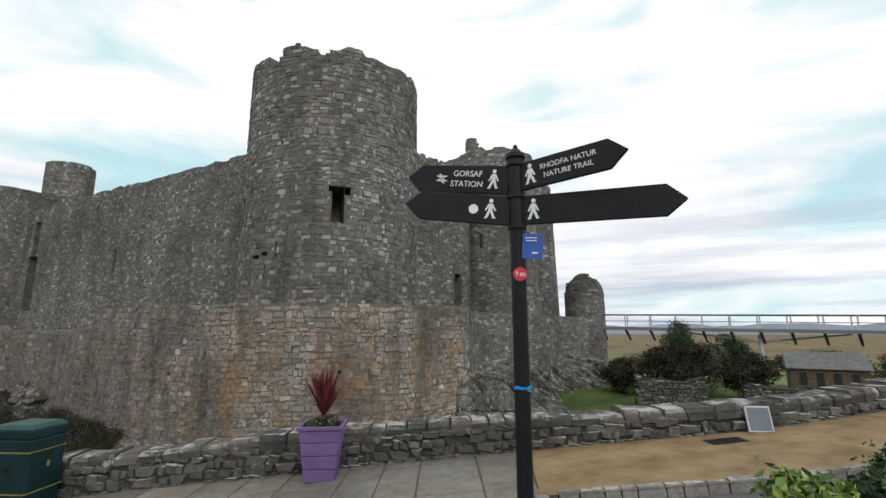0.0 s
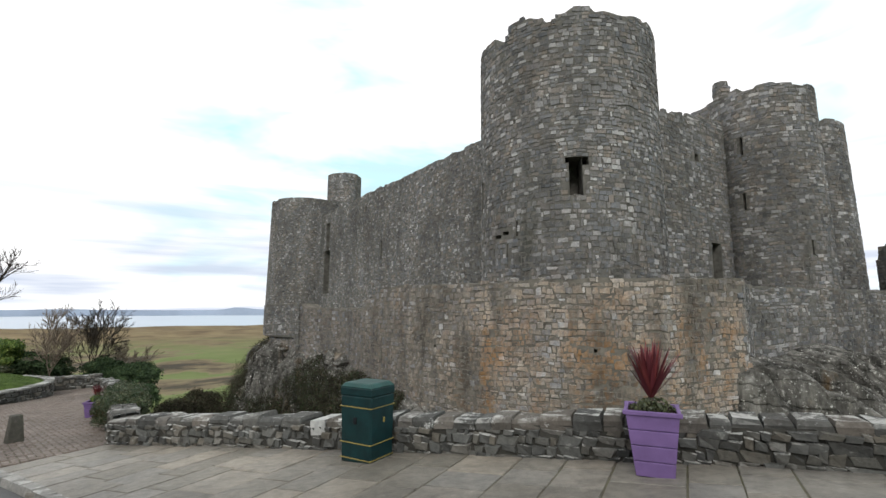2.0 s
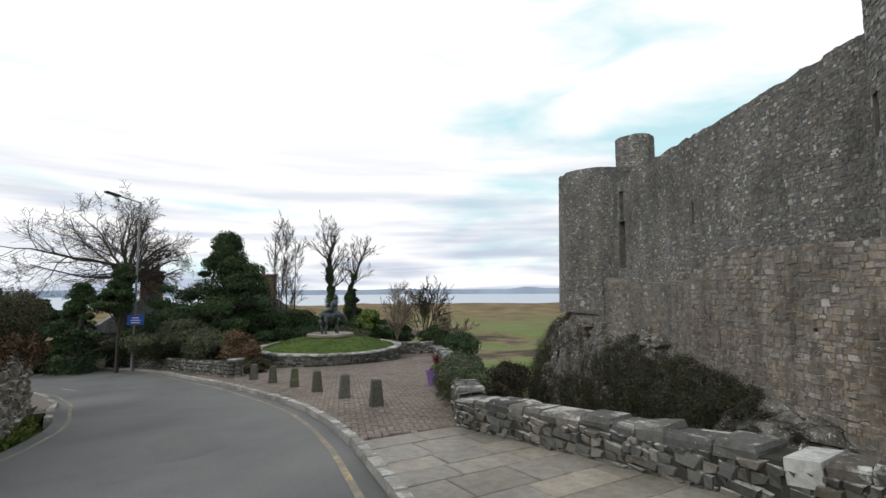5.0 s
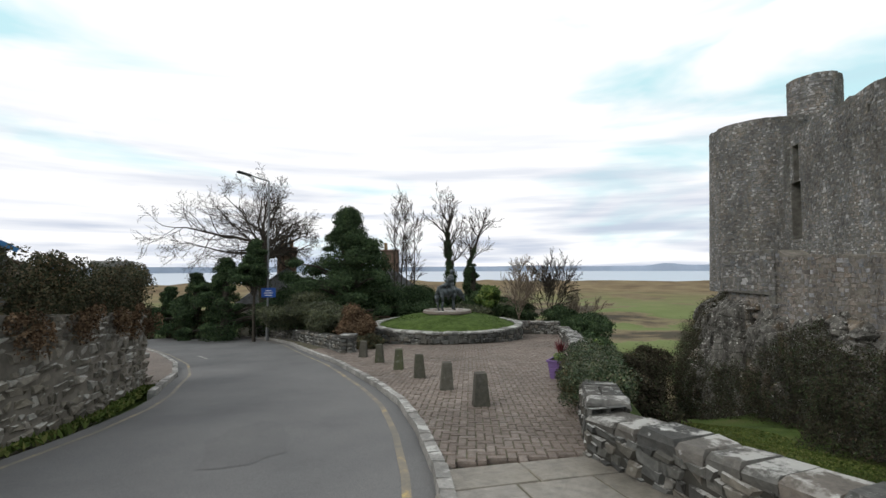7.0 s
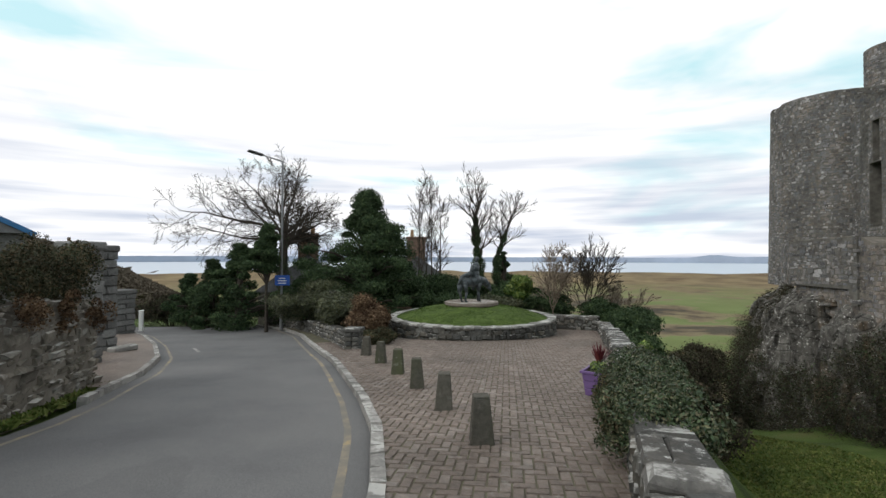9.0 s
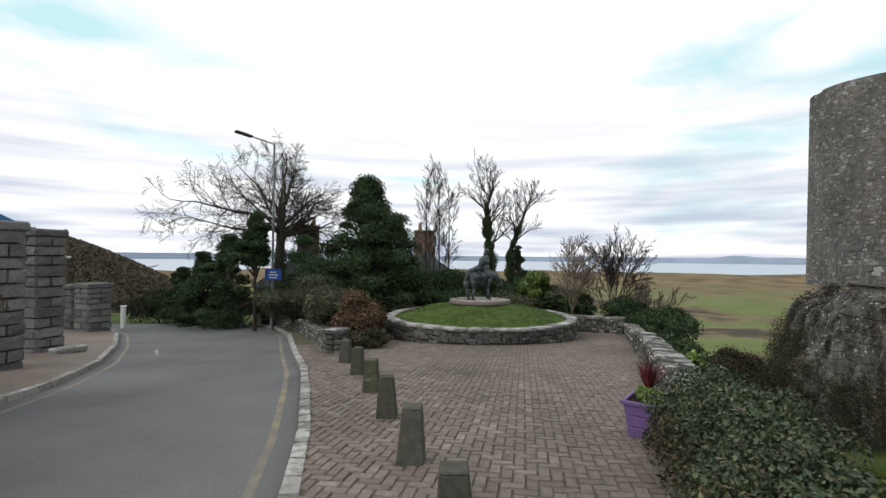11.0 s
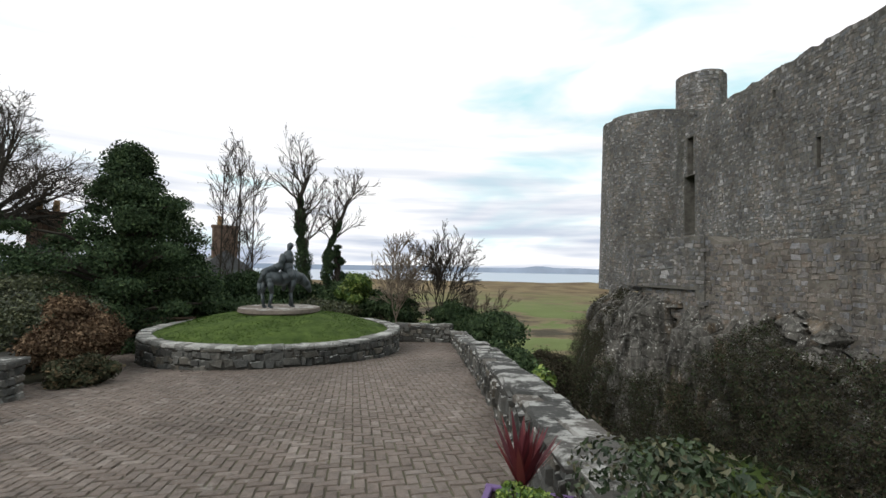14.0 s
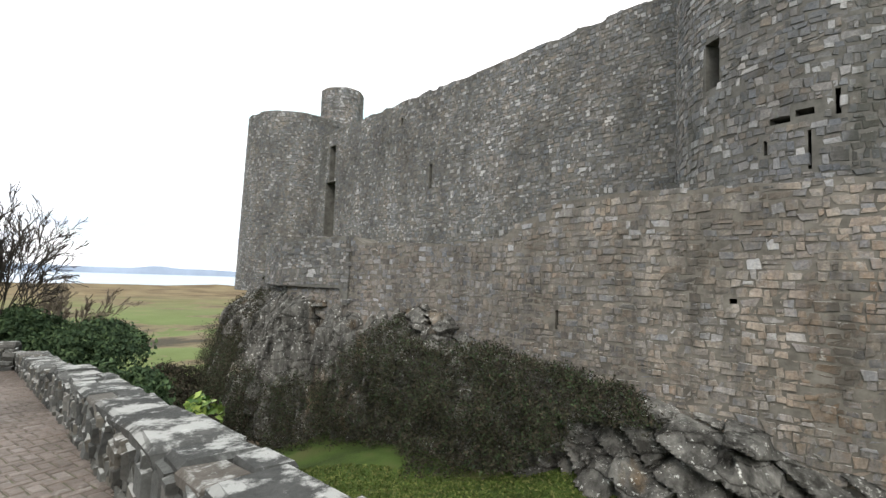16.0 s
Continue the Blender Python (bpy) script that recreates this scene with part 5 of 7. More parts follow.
def outer_top(u):
    x = out_at(u)[0][0]
    if x < -25.0:
        return 1.97
    if x < -20.5:
        return 1.62
    if x < -17.2:
        return 1.6
    return float(np.interp(x, [-17.2, -15.5, -9, 2], [2.0, 2.75, 2.68, 2.72]))


def outer_base(u):
    x = out_at(u)[0][0]
    return float(np.interp(x, [-30, -28, -25, -20, -17, -13, -9, -5, -1, 2], [-1.2, -1.6, -2.6, -3.2, -3.6, -4.2, -4.2, -3.8, -3.3, -3.0]))


curtain("outer_wall", OUTER, outer_base, ragged(outer_top, 0.07, 11, 0.4), 191, 0.31, 0.195, side=-1, thick=1.3, mat=mat_outer,
        holes=((19.66, 19.82, -0.22, -0.08), (14.84, 14.96, -1.3, -0.7), (27.34, 27.46, -0.06, 0.08)), near=lambda o: -13.5 < o[0] < -11.2 and -2.2 < o[2] < 2.4)
curtain("outer_wall", [(1.25, 22.35), (2.3, 29.8), (14.6, 46.3)], const(-3.2), ragged(const(2.78), 0.1, 13, 0.5), 201, 0.5, 0.2, side=-1, thick=1.2)
# bastion at the west end, corbelled out over the rock
curtain("bastion", [(-33.5, 29.9), (-29.75, 26.75), (-25.4, 25.75)], lambda u: -0.45 if u < 9.0 else -1.2, ragged(const(1.95), 0.06, 15, 0.6), 211, 0.34, 0.2, side=-1, thick=1.4)
# broken gate pier at the head of the footbridge
tower("gate_pier", 14.9, 48.4, 1.95, -2.0, 7.0, 221, 140, 400, w=0.5, h=0.25, top=ragged(lambda u: 6.3 + 0.9 * math.sin(u * 0.9), 0.2, 4, 0.7), thick=1.0)
ward = link_mesh("ward_ground", [(-31, 28.5, 0.6), (-12, 22, 0.9), (-5, 20, 0.9), (1, 23, 0.9), (2, 30, 0.9), (13.5, 46.5, 0.9), (4, 60, 0.9), (-45, 60, 0.9), (-46, 44, -0.5)], [(0, 1, 2, 3, 4, 5, 6, 7, 8)], mat_ground, castle)


# ---- crag below the walls ----
def crag(name, line, seed, top, foot, out, label, side=-1, rows=46, step=0.12, upright=const(1.0)):
    """A fractured rock face running along a plan line, from the wall's foot down and outward."""
    at, total, _ = poly_surface(line, side)
    n = int(total / step)
    vs, fs = [], []
    for i in range(n + 1):
        u = total * i / n
        q, t, nn = at(u)
        nn = sum(at(min(max(u + k * 0.6, 0), total))[2] for k in range(-4, 5))
        nn = nn / np.linalg.norm(nn)
        zt, zf, ow = top(u, q), foot(u, q), out(u, q)
        for k in range(rows + 1):
            f = k / rows
            z = zt + (zf - zt) * f
            d = -0.35 + ow * (f ** 0.8)
            # slabs dipping eastward in the low rock, upright ribs in the high rock
            p = Vector((q[0] * 0.8, q[1] * 0.8, z * 0.35 + seed))
            w1, w2 = noise.noise(p * 0.9), noise.noise(p * 0.8 + Vector((9, 3, 0)))
            cb, ca = (z * 0.86 + u * 0.5) * 1.45 + 0.45 * w1, (u * 0.86 - z * 0.5) * 0.75 + 0.5 * w2
            kb, ka = math.floor(cb), math.floor(ca + 0.37 * math.floor(cb))
            fb_, fa_ = cb - kb, ca + 0.37 * kb - ka
            edge = min(fb_, 1 - fb_, 2.0 * fa_, 2.0 * (1 - fa_))
            slab = noise.noise(Vector((kb * 3.7, ka * 5.1, seed))) * 0.75 + (0.5 - fb_) * 0.35 - 0.5 * max(0.0, 1 - edge / 0.11)
            rib_u = u * 1.15 + 0.9 * noise.noise(Vector((u * 0.25, z * 0.3, seed))) + 0.12 * z
            kr_ = math.floor(rib_u)
            fr_ = rib_u - kr_
            rib = noise.noise(Vector((kr_ * 4.3, math.floor(z * 0.3 + noise.noise(Vector((kr_ * 1.7, 0, seed))) * 3) * 2.7, seed))) * 1.0 + 0.5 * math.sin(fr_ * math.pi) - 0.45 * max(0.0, 1 - min(fr_, 1 - fr_) / 0.14)
            rib += 0.35 * abs(noise.noise(Vector((u * 3.1, z * 0.5, seed + 4))))
            up_right = upright(q[0])
            amt = smooth_step(0.0, 0.16, np.array(f)) * min(1.0, ow / 1.2)
            fine = noise.ridged_multi_fractal(Vector((q[0] * 1.7 + z * 0.7, q[1] * 1.7, z * 0.8 + seed)), 0.9, 2.2, 4, 1.0, 2.0)
            d += (noise.fractal(p * 0.7, 0.9, 2.1, 3) * 0.6 + slab * (1 - up_right) + 1.5 * rib * up_right + fine * 0.11 - 0.1) * float(amt)
            vs.append((q[0] + nn[0] * d, q[1] + nn[1] * d, z + 0.12 * noise.noise(p * 2.3)))
        if i:
            for k in range(rows):
                a, b = (i - 1) * (rows + 1) + k, i * (rows + 1) + k
                fs.append((a, b, b + 1, a + 1))
    ob = link_mesh(name, vs, fs, mat_rock)
    return tagged(ob, label, "rock", kind="structure")


def crag_top(u, q):
    return float(np.interp(q[0], [-40, -33, -30, -27, -24.5, -22.5, -21.2, -19.5, -17, -13.5, -11, -8, -5, 0, 2], [-1.2, -1.0, -0.5, -0.7, -1.4, -0.8, -0.5, -1.2, -2.4, -2.6, -2.9, -3.9, -4.2, -3.3, -2.8]))


def crag_foot(u, q):
    return float(np.interp(q[0], [-40, -33, -28, -24, -18, -14, -9, -4, 2], [-14, -11, -8.2, -7.0, -6.0, -5.4, -4.9, -4.6, -3.8]))


def crag_out(u, q):
    return float(np.interp(q[0], [-40, -33, -28, -24, -19, -15, -11, -7, -3, 2], [3.0, 2.6, 2.2, 1.7, 1.9, 2.1, 1.9, 0.9, 0.5, 0.4]))


rock_a = crag("crag", [(-44, 40), (-36, 33.2), (-31.5, 28.6), (-29.4, 26.9), (-25, 25.7), (-20, 24.2), (-13, 20.5), (-8.5, 18.8), (-5, 18.4), (-1.6, 19.3)], 2.0, crag_top, crag_foot, crag_out,
     "fractured grey crag with rusty streaks below the castle wall", upright=lambda x: float(np.interp(x, [-23.5, -21.0], [1.0, 0.0])))
crag("crag", [(0.6, 21.6), (2.3, 24.5), (3.2, 30.0), (9.0, 37.5), (15.5, 46.0)], 9.0, lambda u, q: -0.75 + 0.4 * math.sin(u * 0.6), lambda u, q: -3.4, lambda u, q: (3.6 + 0.8 * math.sin(u * 0.4)) * min(1.0, 0.1 + u / 2.5),
     "slanting slabs of bare grey rock below the gate wall", rows=22)

# brambles and ivy over the crag
def clad(rock, seed, count, where, spread, mat, size, name, label, belly=lambda x, z: 1.0):
    """Leaves and thin stems on that part of a rock face where where(x, z) is above a broken noise."""
    v = np.empty(len(rock.data.vertices) * 3)
    rock.data.vertices.foreach_get("co", v)
    v = v.reshape(-1, 3)
    k = np.array([where(a[0], a[2]) + 0.35 * noise.noise(Vector(a) * 0.55) > 0.5 for a in v.tolist()])
    v = v[k]
    g = np.random.default_rng(seed)
    p = v[g.integers(0, len(v), count)]
    out = np.array([-0.42, -0.9, 0.25])
    lump = np.array([0.5 + 0.5 * noise.noise(Vector(a) * 0.9) for a in p.tolist()])
    swell = np.array([belly(a[0], a[2]) for a in p.tolist()])
    p = p + out * (g.random((count, 1)) ** 0.55 * spread * (0.15 + 1.3 * lump[:, None]) * swell[:, None]) + g.normal(0, 0.09, (count, 3))
    return tagged(leaves(p, np.tile(out, (count, 1)), size, name, mat, None, seed, long=1.7, bias=0.4), label, "brambles", kind="stuff")


def on_bramble(x, z):
    top = np.interp(x, [-24.5, -23.2, -22, -21, -19.5, -17.5, -14.8, -13.6, -12.6], [-4.5, -2.2, -1.3, -2.3, -2.2, -2.0, -2.1, -2.4, -3.4])
    low = np.interp(x, [-24.5, -19, -17.5, -15.6, -14.2, -12.6], [-9, -6.5, -5.6, -4.9, -3.6, -3.3])
    return 1.0 if low < z < top else 0.0


def bramble_belly(x, z):
    top = np.interp(x, [-24.5, -22, -19.5, -14.5, -12.5], [-2.5, -1.3, -2.0, -2.1, -3.2])
    f = min(max((top - z) / 2.6, 0.0), 1.3)
    return 0.25 + 1.5 * math.sin(min(f, 1.0) * 2.2) if f < 1.0 else 1.3


def on_ivy(x, z):
    return 1.0 if (x < -33.0 and z < -3.4) or (x < -29.0 and z < -5.6) else (0.42 if x < -32 else 0.0)


clad(rock_a, 61, 85000, on_bramble, 1.15, leaf_bramble, 0.034, "bramble_thicket", "dark leafless bramble thicket hanging over the crag", bramble_belly)
clad(rock_a, 63, 20000, on_bramble, 1.2, leaf_dark, 0.028, "bramble_leaves", "sparse dark green leaves among the brambles", bramble_belly)
clad(rock_a, 62, 42000, on_ivy, 0.5, leaf_bramble, 0.045, "ivy_on_rock", "dull green and brown ivy clinging to the crag")
rng = np.random.default_rng(19)
n = 90000
gxx, gyy = rng.uniform(-26, -2, n), rng.uniform(9.5, 20.5, n)
ss = side_of(gxx, gyy, EDGE)
keep = (ss > 3.0)
gxx, gyy = gxx[keep], gyy[keep]
gp = np.stack([gxx, gyy, land_height(gxx, gyy) + 0.05], 1)
tagged(leaves(gp, np.tile([0.2, -0.9, 0.2], (len(gp), 1)), 0.04, "ditch_grass", leaf_grass, None, 6, long=1.3, bias=0.3), "rough green grass in the castle ditch", "grass", kind="stuff")

# ---- fingerpost ----
PX, PY = 0.548, 2.08
SZ = 1.1  # size of the fingerpost's head against a 0.12 m finger
fp = thing("fingerpost", pose(PX, PY, plane_z(PX, PY) - 0.1), "black cast-metal fingerpost with white lettering", "signpost")
F0 = plane_z(PX, PY) - 0.1
bm = bmesh.new()
cylinder(bm, (0, 0, 0), (0, 0, 2.50 - F0), 0.037, 0.037, 20)
part("post", bm, mat_black, fp, smooth=False)
bm = bmesh.new()
cylinder(bm, (0, 0, 2.485 - F0), (0, 0, 2.505 - F0), 0.05, 0.05, 20)
cylinder(bm, (0, 0, 2.505 - F0), (0, 0, 2.54 - F0), 0.044, 0.013, 20)
bmesh.ops.create_icosphere(bm, subdivisions=2, radius=0.012, matrix=Matrix.Translation((0, 0, 2.547 - F0)))
part("cap", bm, mat_black, fp, "pointed finial cap")
for z, r in ((2.455, 0.047), (2.29, 0.047), (2.135, 0.047), (1.93, 0.04)):
    bm = bmesh.new()
    cylinder(bm, (0, 0, z - 0.012 - F0), (0, 0, z + 0.012 - F0), r, r, 20)
    part("collar", bm, mat_black, fp)


def symbol(bm, x, y, s, m):
    """A plain pale walking mark: trunk, striding legs, swung arms, round head."""
    for dx, dy, w, h, a in ((0, 0.1, 0.2, 0.36, 0), (-0.1, -0.22, 0.12, 0.42, -20), (0.11, -0.22, 0.12, 0.42, 22), (-0.16, 0.08, 0.075, 0.34, -24), (0.16, 0.08, 0.075, 0.34, 28),
                            (-0.2, -0.43, 0.12, 0.05, 0), (0.22, -0.41, 0.12, 0.05, 20)):
        box(bm, 0, 0, 0, w * s, h * s, 0.002, m=m @ pose(x + dx * s, y + dy * s, 0, 0, 0, a))
    bmesh.ops.create_cone(bm, cap_ends=True, segments=14, radius1=0.1 * s, radius2=0.1 * s, depth=0.002, matrix=m @ pose(x, y + 0.41 * s, 0))


def arm(tip, z_mid, height, marks):
    """One pointed finger from the post to tip, lettered on the side that faces the street."""
    t = Vector(tip) - Vector((PX, PY, z_mid))
    ln = t.length
    x = t.normalized()
    right = x.x > 0
    up = Vector((0, 0, 1))
    y = (up - x * up.dot(x)).normalized()
    n = x.cross(y)
    m = Matrix((x, y, n)).transposed().to_4x4()
    m.translation = Vector((0, 0, z_mid - F0))
    bm = bmesh.new()
    h = height / 2
    out = [(0.03, -h), (ln - h * 1.15, -h), (ln, 0), (ln - h * 1.15, h), (0.03, h)]
    lo = [bm.verts.new(m @ Vector((a, b, -0.011))) for a, b in out]
    hi = [bm.verts.new(m @ Vector((a, b, 0.011))) for a, b in out]
    bm.faces.new(lo[::-1])
    bm.faces.new(hi)
    for i in range(5):
        bm.faces.new((lo[i], lo[(i + 1) % 5], hi[(i + 1) % 5], hi[i]))
    bmesh.ops.bevel(bm, geom=bm.edges[:], offset=0.003, segments=1, affect="EDGES")
    ob = part("finger", bm, mat_black, fp)
    flip = Matrix() if right else pose(0, 0, 0, 0, 180, 0)
    face = m @ (Matrix.Translation((0, 0, 0.0125)) if right else Matrix.Translation((0, 0, -0.0125)) @ pose(0, 0, 0, 0, 180, 0))
    marks(ob, face, ln, right)
    return ob


def lettered(first, second, at_x, size, sym_x=None, logo=None, ball=None):
    def put(ob, face, ln, right):
        k = 1 if right else -1
        if first:
            text_mesh("lettering", first, size, mat_white, ob, face @ pose(k * at_x, size * 0.62, 0.0))
            text_mesh("lettering", second, size, mat_white, ob, face @ pose(k * at_x, -size * 0.62, 0.0))
        if sym_x:
            bm = bmesh.new()
            symbol(bm, k * sym_x, 0, 0.105, face)
            part("symbol", bm, mat_white, ob, "plain white mark")
        if logo:
            bm = bmesh.new()
            for yy in (0.012, -0.012):
                box(bm, 0, 0, 0, 0.06, 0.006, 0.002, m=face @ pose(k * logo, yy, 0))
            for yy in (0.024, 0.0, -0.024):
                box(bm, 0, 0, 0, 0.04, 0.006, 0.002, m=face @ pose(k * logo, yy * 0.6, 0, 0, 0, -32))
            part("symbol", bm, mat_white, ob, "white zigzag railway mark")
        if ball:
            bm = bmesh.new()
            bmesh.ops.create_cone(bm, cap_ends=True, segments=20, radius1=0.024, radius2=0.024, depth=0.002, matrix=face @ pose(k * ball, -0.004, 0))
            part("symbol", bm, mat_white, ob, "round white ball mark")
    return put


arm((-0.005, 2.35, 2.475), 2.37, 0.147, lettered("GORSAF", "STATION", 0.262, 0.044, 0.115, 0.41))
arm((-0.01, 2.2, 2.285), 2.212, 0.147, lettered("", "", 0.2, 0.04, 0.13, None, 0.215))
arm((0.975, 1.74, 2.40), 2.38, 0.14, lettered("RHODFA NATUR", "NATURE TRAIL", 0.275, 0.036, 0.085))
arm((1.22, 1.755, 2.185), 2.215, 0.143, lettered("", "", 0.2, 0.04, 0.085))
bm = bmesh.new()
box(bm, 0.06, -0.049, 2.03 - F0, 0.094, 0.004, 0.12, 0.001, m=pose(0, 0, 0, 0, 4, -12))
plate = part("blue_plate", bm, mat_blue, fp, "small blue direction plate")
for k, (x, z, w, h) in enumerate(((0.055, 2.07, 0.055, 0.004), (0.055, 2.057, 0.05, 0.004), (0.07, 1.998, 0.028, 0.007))):
    bm = bmesh.new()
    box(bm, x, -0.056, z - F0, w, 0.002, h)
    part("lettering_bar", bm, mat_white, plate)
bm = bmesh.new()
bmesh.ops.create_cone(bm, cap_ends=True, segments=24, radius1=0.033, radius2=0.033, depth=0.003, matrix=pose(0, -0.0385, 1.9 - F0, 90, 0, 0))
stk = part("sticker", bm, mat_red, fp, "round red sticker reading Yes")
text_mesh("lettering", "Yes", 0.035, mat_white, stk, pose(0, -0.0415, 1.9 - F0, 90, 0, 0))
bm = bmesh.new()
cylinder(bm, (0, 0, 1.373 - F0), (0, 0, 1.384 - F0), 0.0395, 0.0395, 16)
for a in (25, -25, 155):
    box(bm, 0.02 * math.cos(radians(a)), -0.041, 1.378 - F0 + 0.012 * math.sin(radians(a)), 0.035, 0.003, 0.007, m=pose(0, 0, 0, 0, -a, 0))
part("ribbon", bm, mat_ribbon, fp, "knotted blue ribbon")

# ---- bin ----
BX, BY = -4.47, 5.4
lb = thing("litter_bin", pose(BX, BY, plane_z(BX, BY) - 0.02, 0, 0, -4), "dark green square litter bin with gold bands", "litter bin")
bm = bmesh.new()
box(bm, 0, 0, 0.4, 0.47, 0.44, 0.8, 0.025, taper=1.06)
part("body", bm, mat_binbody, lb)
bm = bmesh.new()
box(bm, 0, 0, 0.84, 0.5, 0.465, 0.1, 0.012)
part("hood", bm, mat_binbody, lb)
bm = bmesh.new()
box(bm, 0, 0, 0.915, 0.51, 0.475, 0.055, 0.012, taper=0.8)
part("lid", bm, mat_binlid, lb, "paler green weathered lid")
for z, s in ((0.06, 0.476), (0.24, 0.482), (0.66, 0.494)):
    bm = bmesh.new()
    box(bm, 0, 0, z, s, s - 0.028, 0.013, 0.002)
    part("band", bm, mat_gold, lb, "thin gold band")
bm = bmesh.new()
box(bm, 0.0, -0.232, 0.5, 0.05, 0.012, 0.08, 0.004)
part("handle", bm, mat_black, lb, "small dark recessed handle")
bm = bmesh.new()
box(bm, 0.242, 0.02, 0.5, 0.012, 0.035, 0.06, 0.003)
part("lock", bm, mat_gold, lb)


# ---- planters ----
def planter(m, top, bottom, height, label, slats=4):
    ob = thing("planter", m, label, "planter")
    n = slats
    for i in range(n):
        z0, z1 = height * i / n, height * (i + 1) / n - 0.006
        a, b = bottom + (top - bottom) * i / n, bottom + (top - bottom) * (i + 1) / n
        bm = bmesh.new()
        box(bm, 0, 0, (z0 + z1) / 2, a, a, z1 - z0, 0.006, taper=b / a)
        part("slat", bm, mat_purple, ob)
    bm = bmesh.new()
    for sx, sy, w, d in ((0, 1, top + 0.05, 0.035), (0, -1, top + 0.05, 0.035), (1, 0, 0.035, top), (-1, 0, 0.035, top)):
        box(bm, sx * top / 2, sy * top / 2, height + 0.012, w, d, 0.04, 0.005)
    part("rim", bm, mat_purple, ob)
    bm = bmesh.new()
    box(bm, 0, 0, height - 0.01, top - 0.03, top - 0.03, 0.03)
    part("soil", bm, mat_soil, ob, "dark compost")
    return ob


def spiky_plant(m, n, length, seed, label, mat, droop=0.5, spread=1.0):
    """A cordyline: a short stem and a burst of long sword leaves."""
    g = random.Random(seed)
    ob = thing("cordyline", m, label, "plant")
    bm = bmesh.new()
    cylinder(bm, (0, 0, -0.02), (0, 0, 0.12), 0.02, 0.025, 8)
    part("stem", bm, mat_bark, ob)
    vs, fs = [], []
    for k in range(n):
        a = g.uniform(0, 2 * math.pi)
        el = g.uniform(0.25, 1.0) ** 0.7
        d = Vector((math.cos(a) * (1 - el * 0.85) * spread, math.sin(a) * (1 - el * 0.85) * spread, 0.35 + el)).normalized()
        side = d.cross(Vector((0, 0, 1))).normalized()
        ln = length * g.uniform(0.75, 1.1)
        p = Vector((0, 0, 0.1))
        k0 = len(vs)
        for s in range(5):
            w = 0.016 * (1.1, 1.3, 1.0, 0.65, 0.08)[s]
            vs += [tuple(p - side * w), tuple(p + side * w)]
            p = p + d * ln / 4
            d = (d - Vector((0, 0, droop * 0.12 * (1.3 - el)))).normalized()
        for s in range(4):
            c = k0 + s * 2
            fs.append((c, c + 1, c + 3, c + 2))
    link_mesh("leaves", vs, fs, mat, ob)
    return ob


P1 = (-1.2, 5.53)
planter(pose(P1[0], P1[1], plane_z(*P1) - 0.005, 0, 0, 4), 0.46, 0.33, 0.57, "purple painted slatted planter tapering to its foot")
spiky_plant(pose(P1[0], P1[1], plane_z(*P1) + 0.57), 90, 0.55, 3, "dark red cordyline with sword-shaped leaves in the planter", leaf_red)
pt, dr = lumpy((P1[0], P1[1], plane_z(*P1) + 0.62), (0.22, 0.22, 0.1), 5, 500)
tagged(leaves(pt, dr, 0.025, "heather", leaf_hedge, None, 5), "dull heather filling the planter", "plant")
P2 = (-14.38, 7.38)
planter(pose(P2[0], P2[1], plane_z(*P2) - 0.01, 0, 0, 46), 0.43, 0.34, 0.36, "small purple wooden planter box by the wall", 3)
spiky_plant(pose(P2[0] - 0.1, P2[1] + 0.05, plane_z(*P2) + 0.34), 42, 0.34, 8, "young red cordyline in the low planter", leaf_red, 0.3)
pt, dr = lumpy((P2[0] + 0.08, P2[1] - 0.06, plane_z(*P2) + 0.41), (0.17, 0.17, 0.13), 6, 2600)
tagged(leaves(pt, dr, 0.014, "bedding_plant", leaf_fresh, None, 6), "bright green bedding plant in the low planter", "plant")

# plaque leaning on the wall and drain in the gravel
PL = (4.0, 5.72)
plq = thing("information_plaque", pose(PL[0], PL[1], plane_z(*PL) - 0.005, -14, 0, -4), "grey slate plaque in a pale frame leaning on the wall", "plaque")
bm = bmesh.new()
box(bm, 0, 0, 0.15, 0.29, 0.03, 0.3, 0.004)
part("frame", bm, mat_steel, plq)
bm = bmesh.new()
box(bm, 0, -0.016, 0.15, 0.255, 0.006, 0.265)
part("panel", bm, mat_plaque, plq)
bm = bmesh.new()
for k, w in enumerate((0.1, 0.17, 0.19, 0.15)):
    box(bm, 0, -0.0205, 0.23 - 0.04 * k, w, 0.002, 0.008)
part("lettering_bars", bm, mat_lamp, plq)
DR = (3.42, 5.48)
drn = thing("drain_cover", pose(DR[0], DR[1], plane_z(*DR) - 0.012, 0, -4.9, 3), "dark iron drain cover set in gravel", "drain cover")
bm = bmesh.new()
box(bm, 0, 0, 0.008, 0.42, 0.22, 0.02, 0.003)
part("plate", bm, mat_black, drn)
for k in range(6):
    bm = bmesh.new()
    box(bm, -0.15 + 0.06 * k, 0, 0.019, 0.02, 0.17, 0.008)
    part("bar", bm, mat_black, drn)

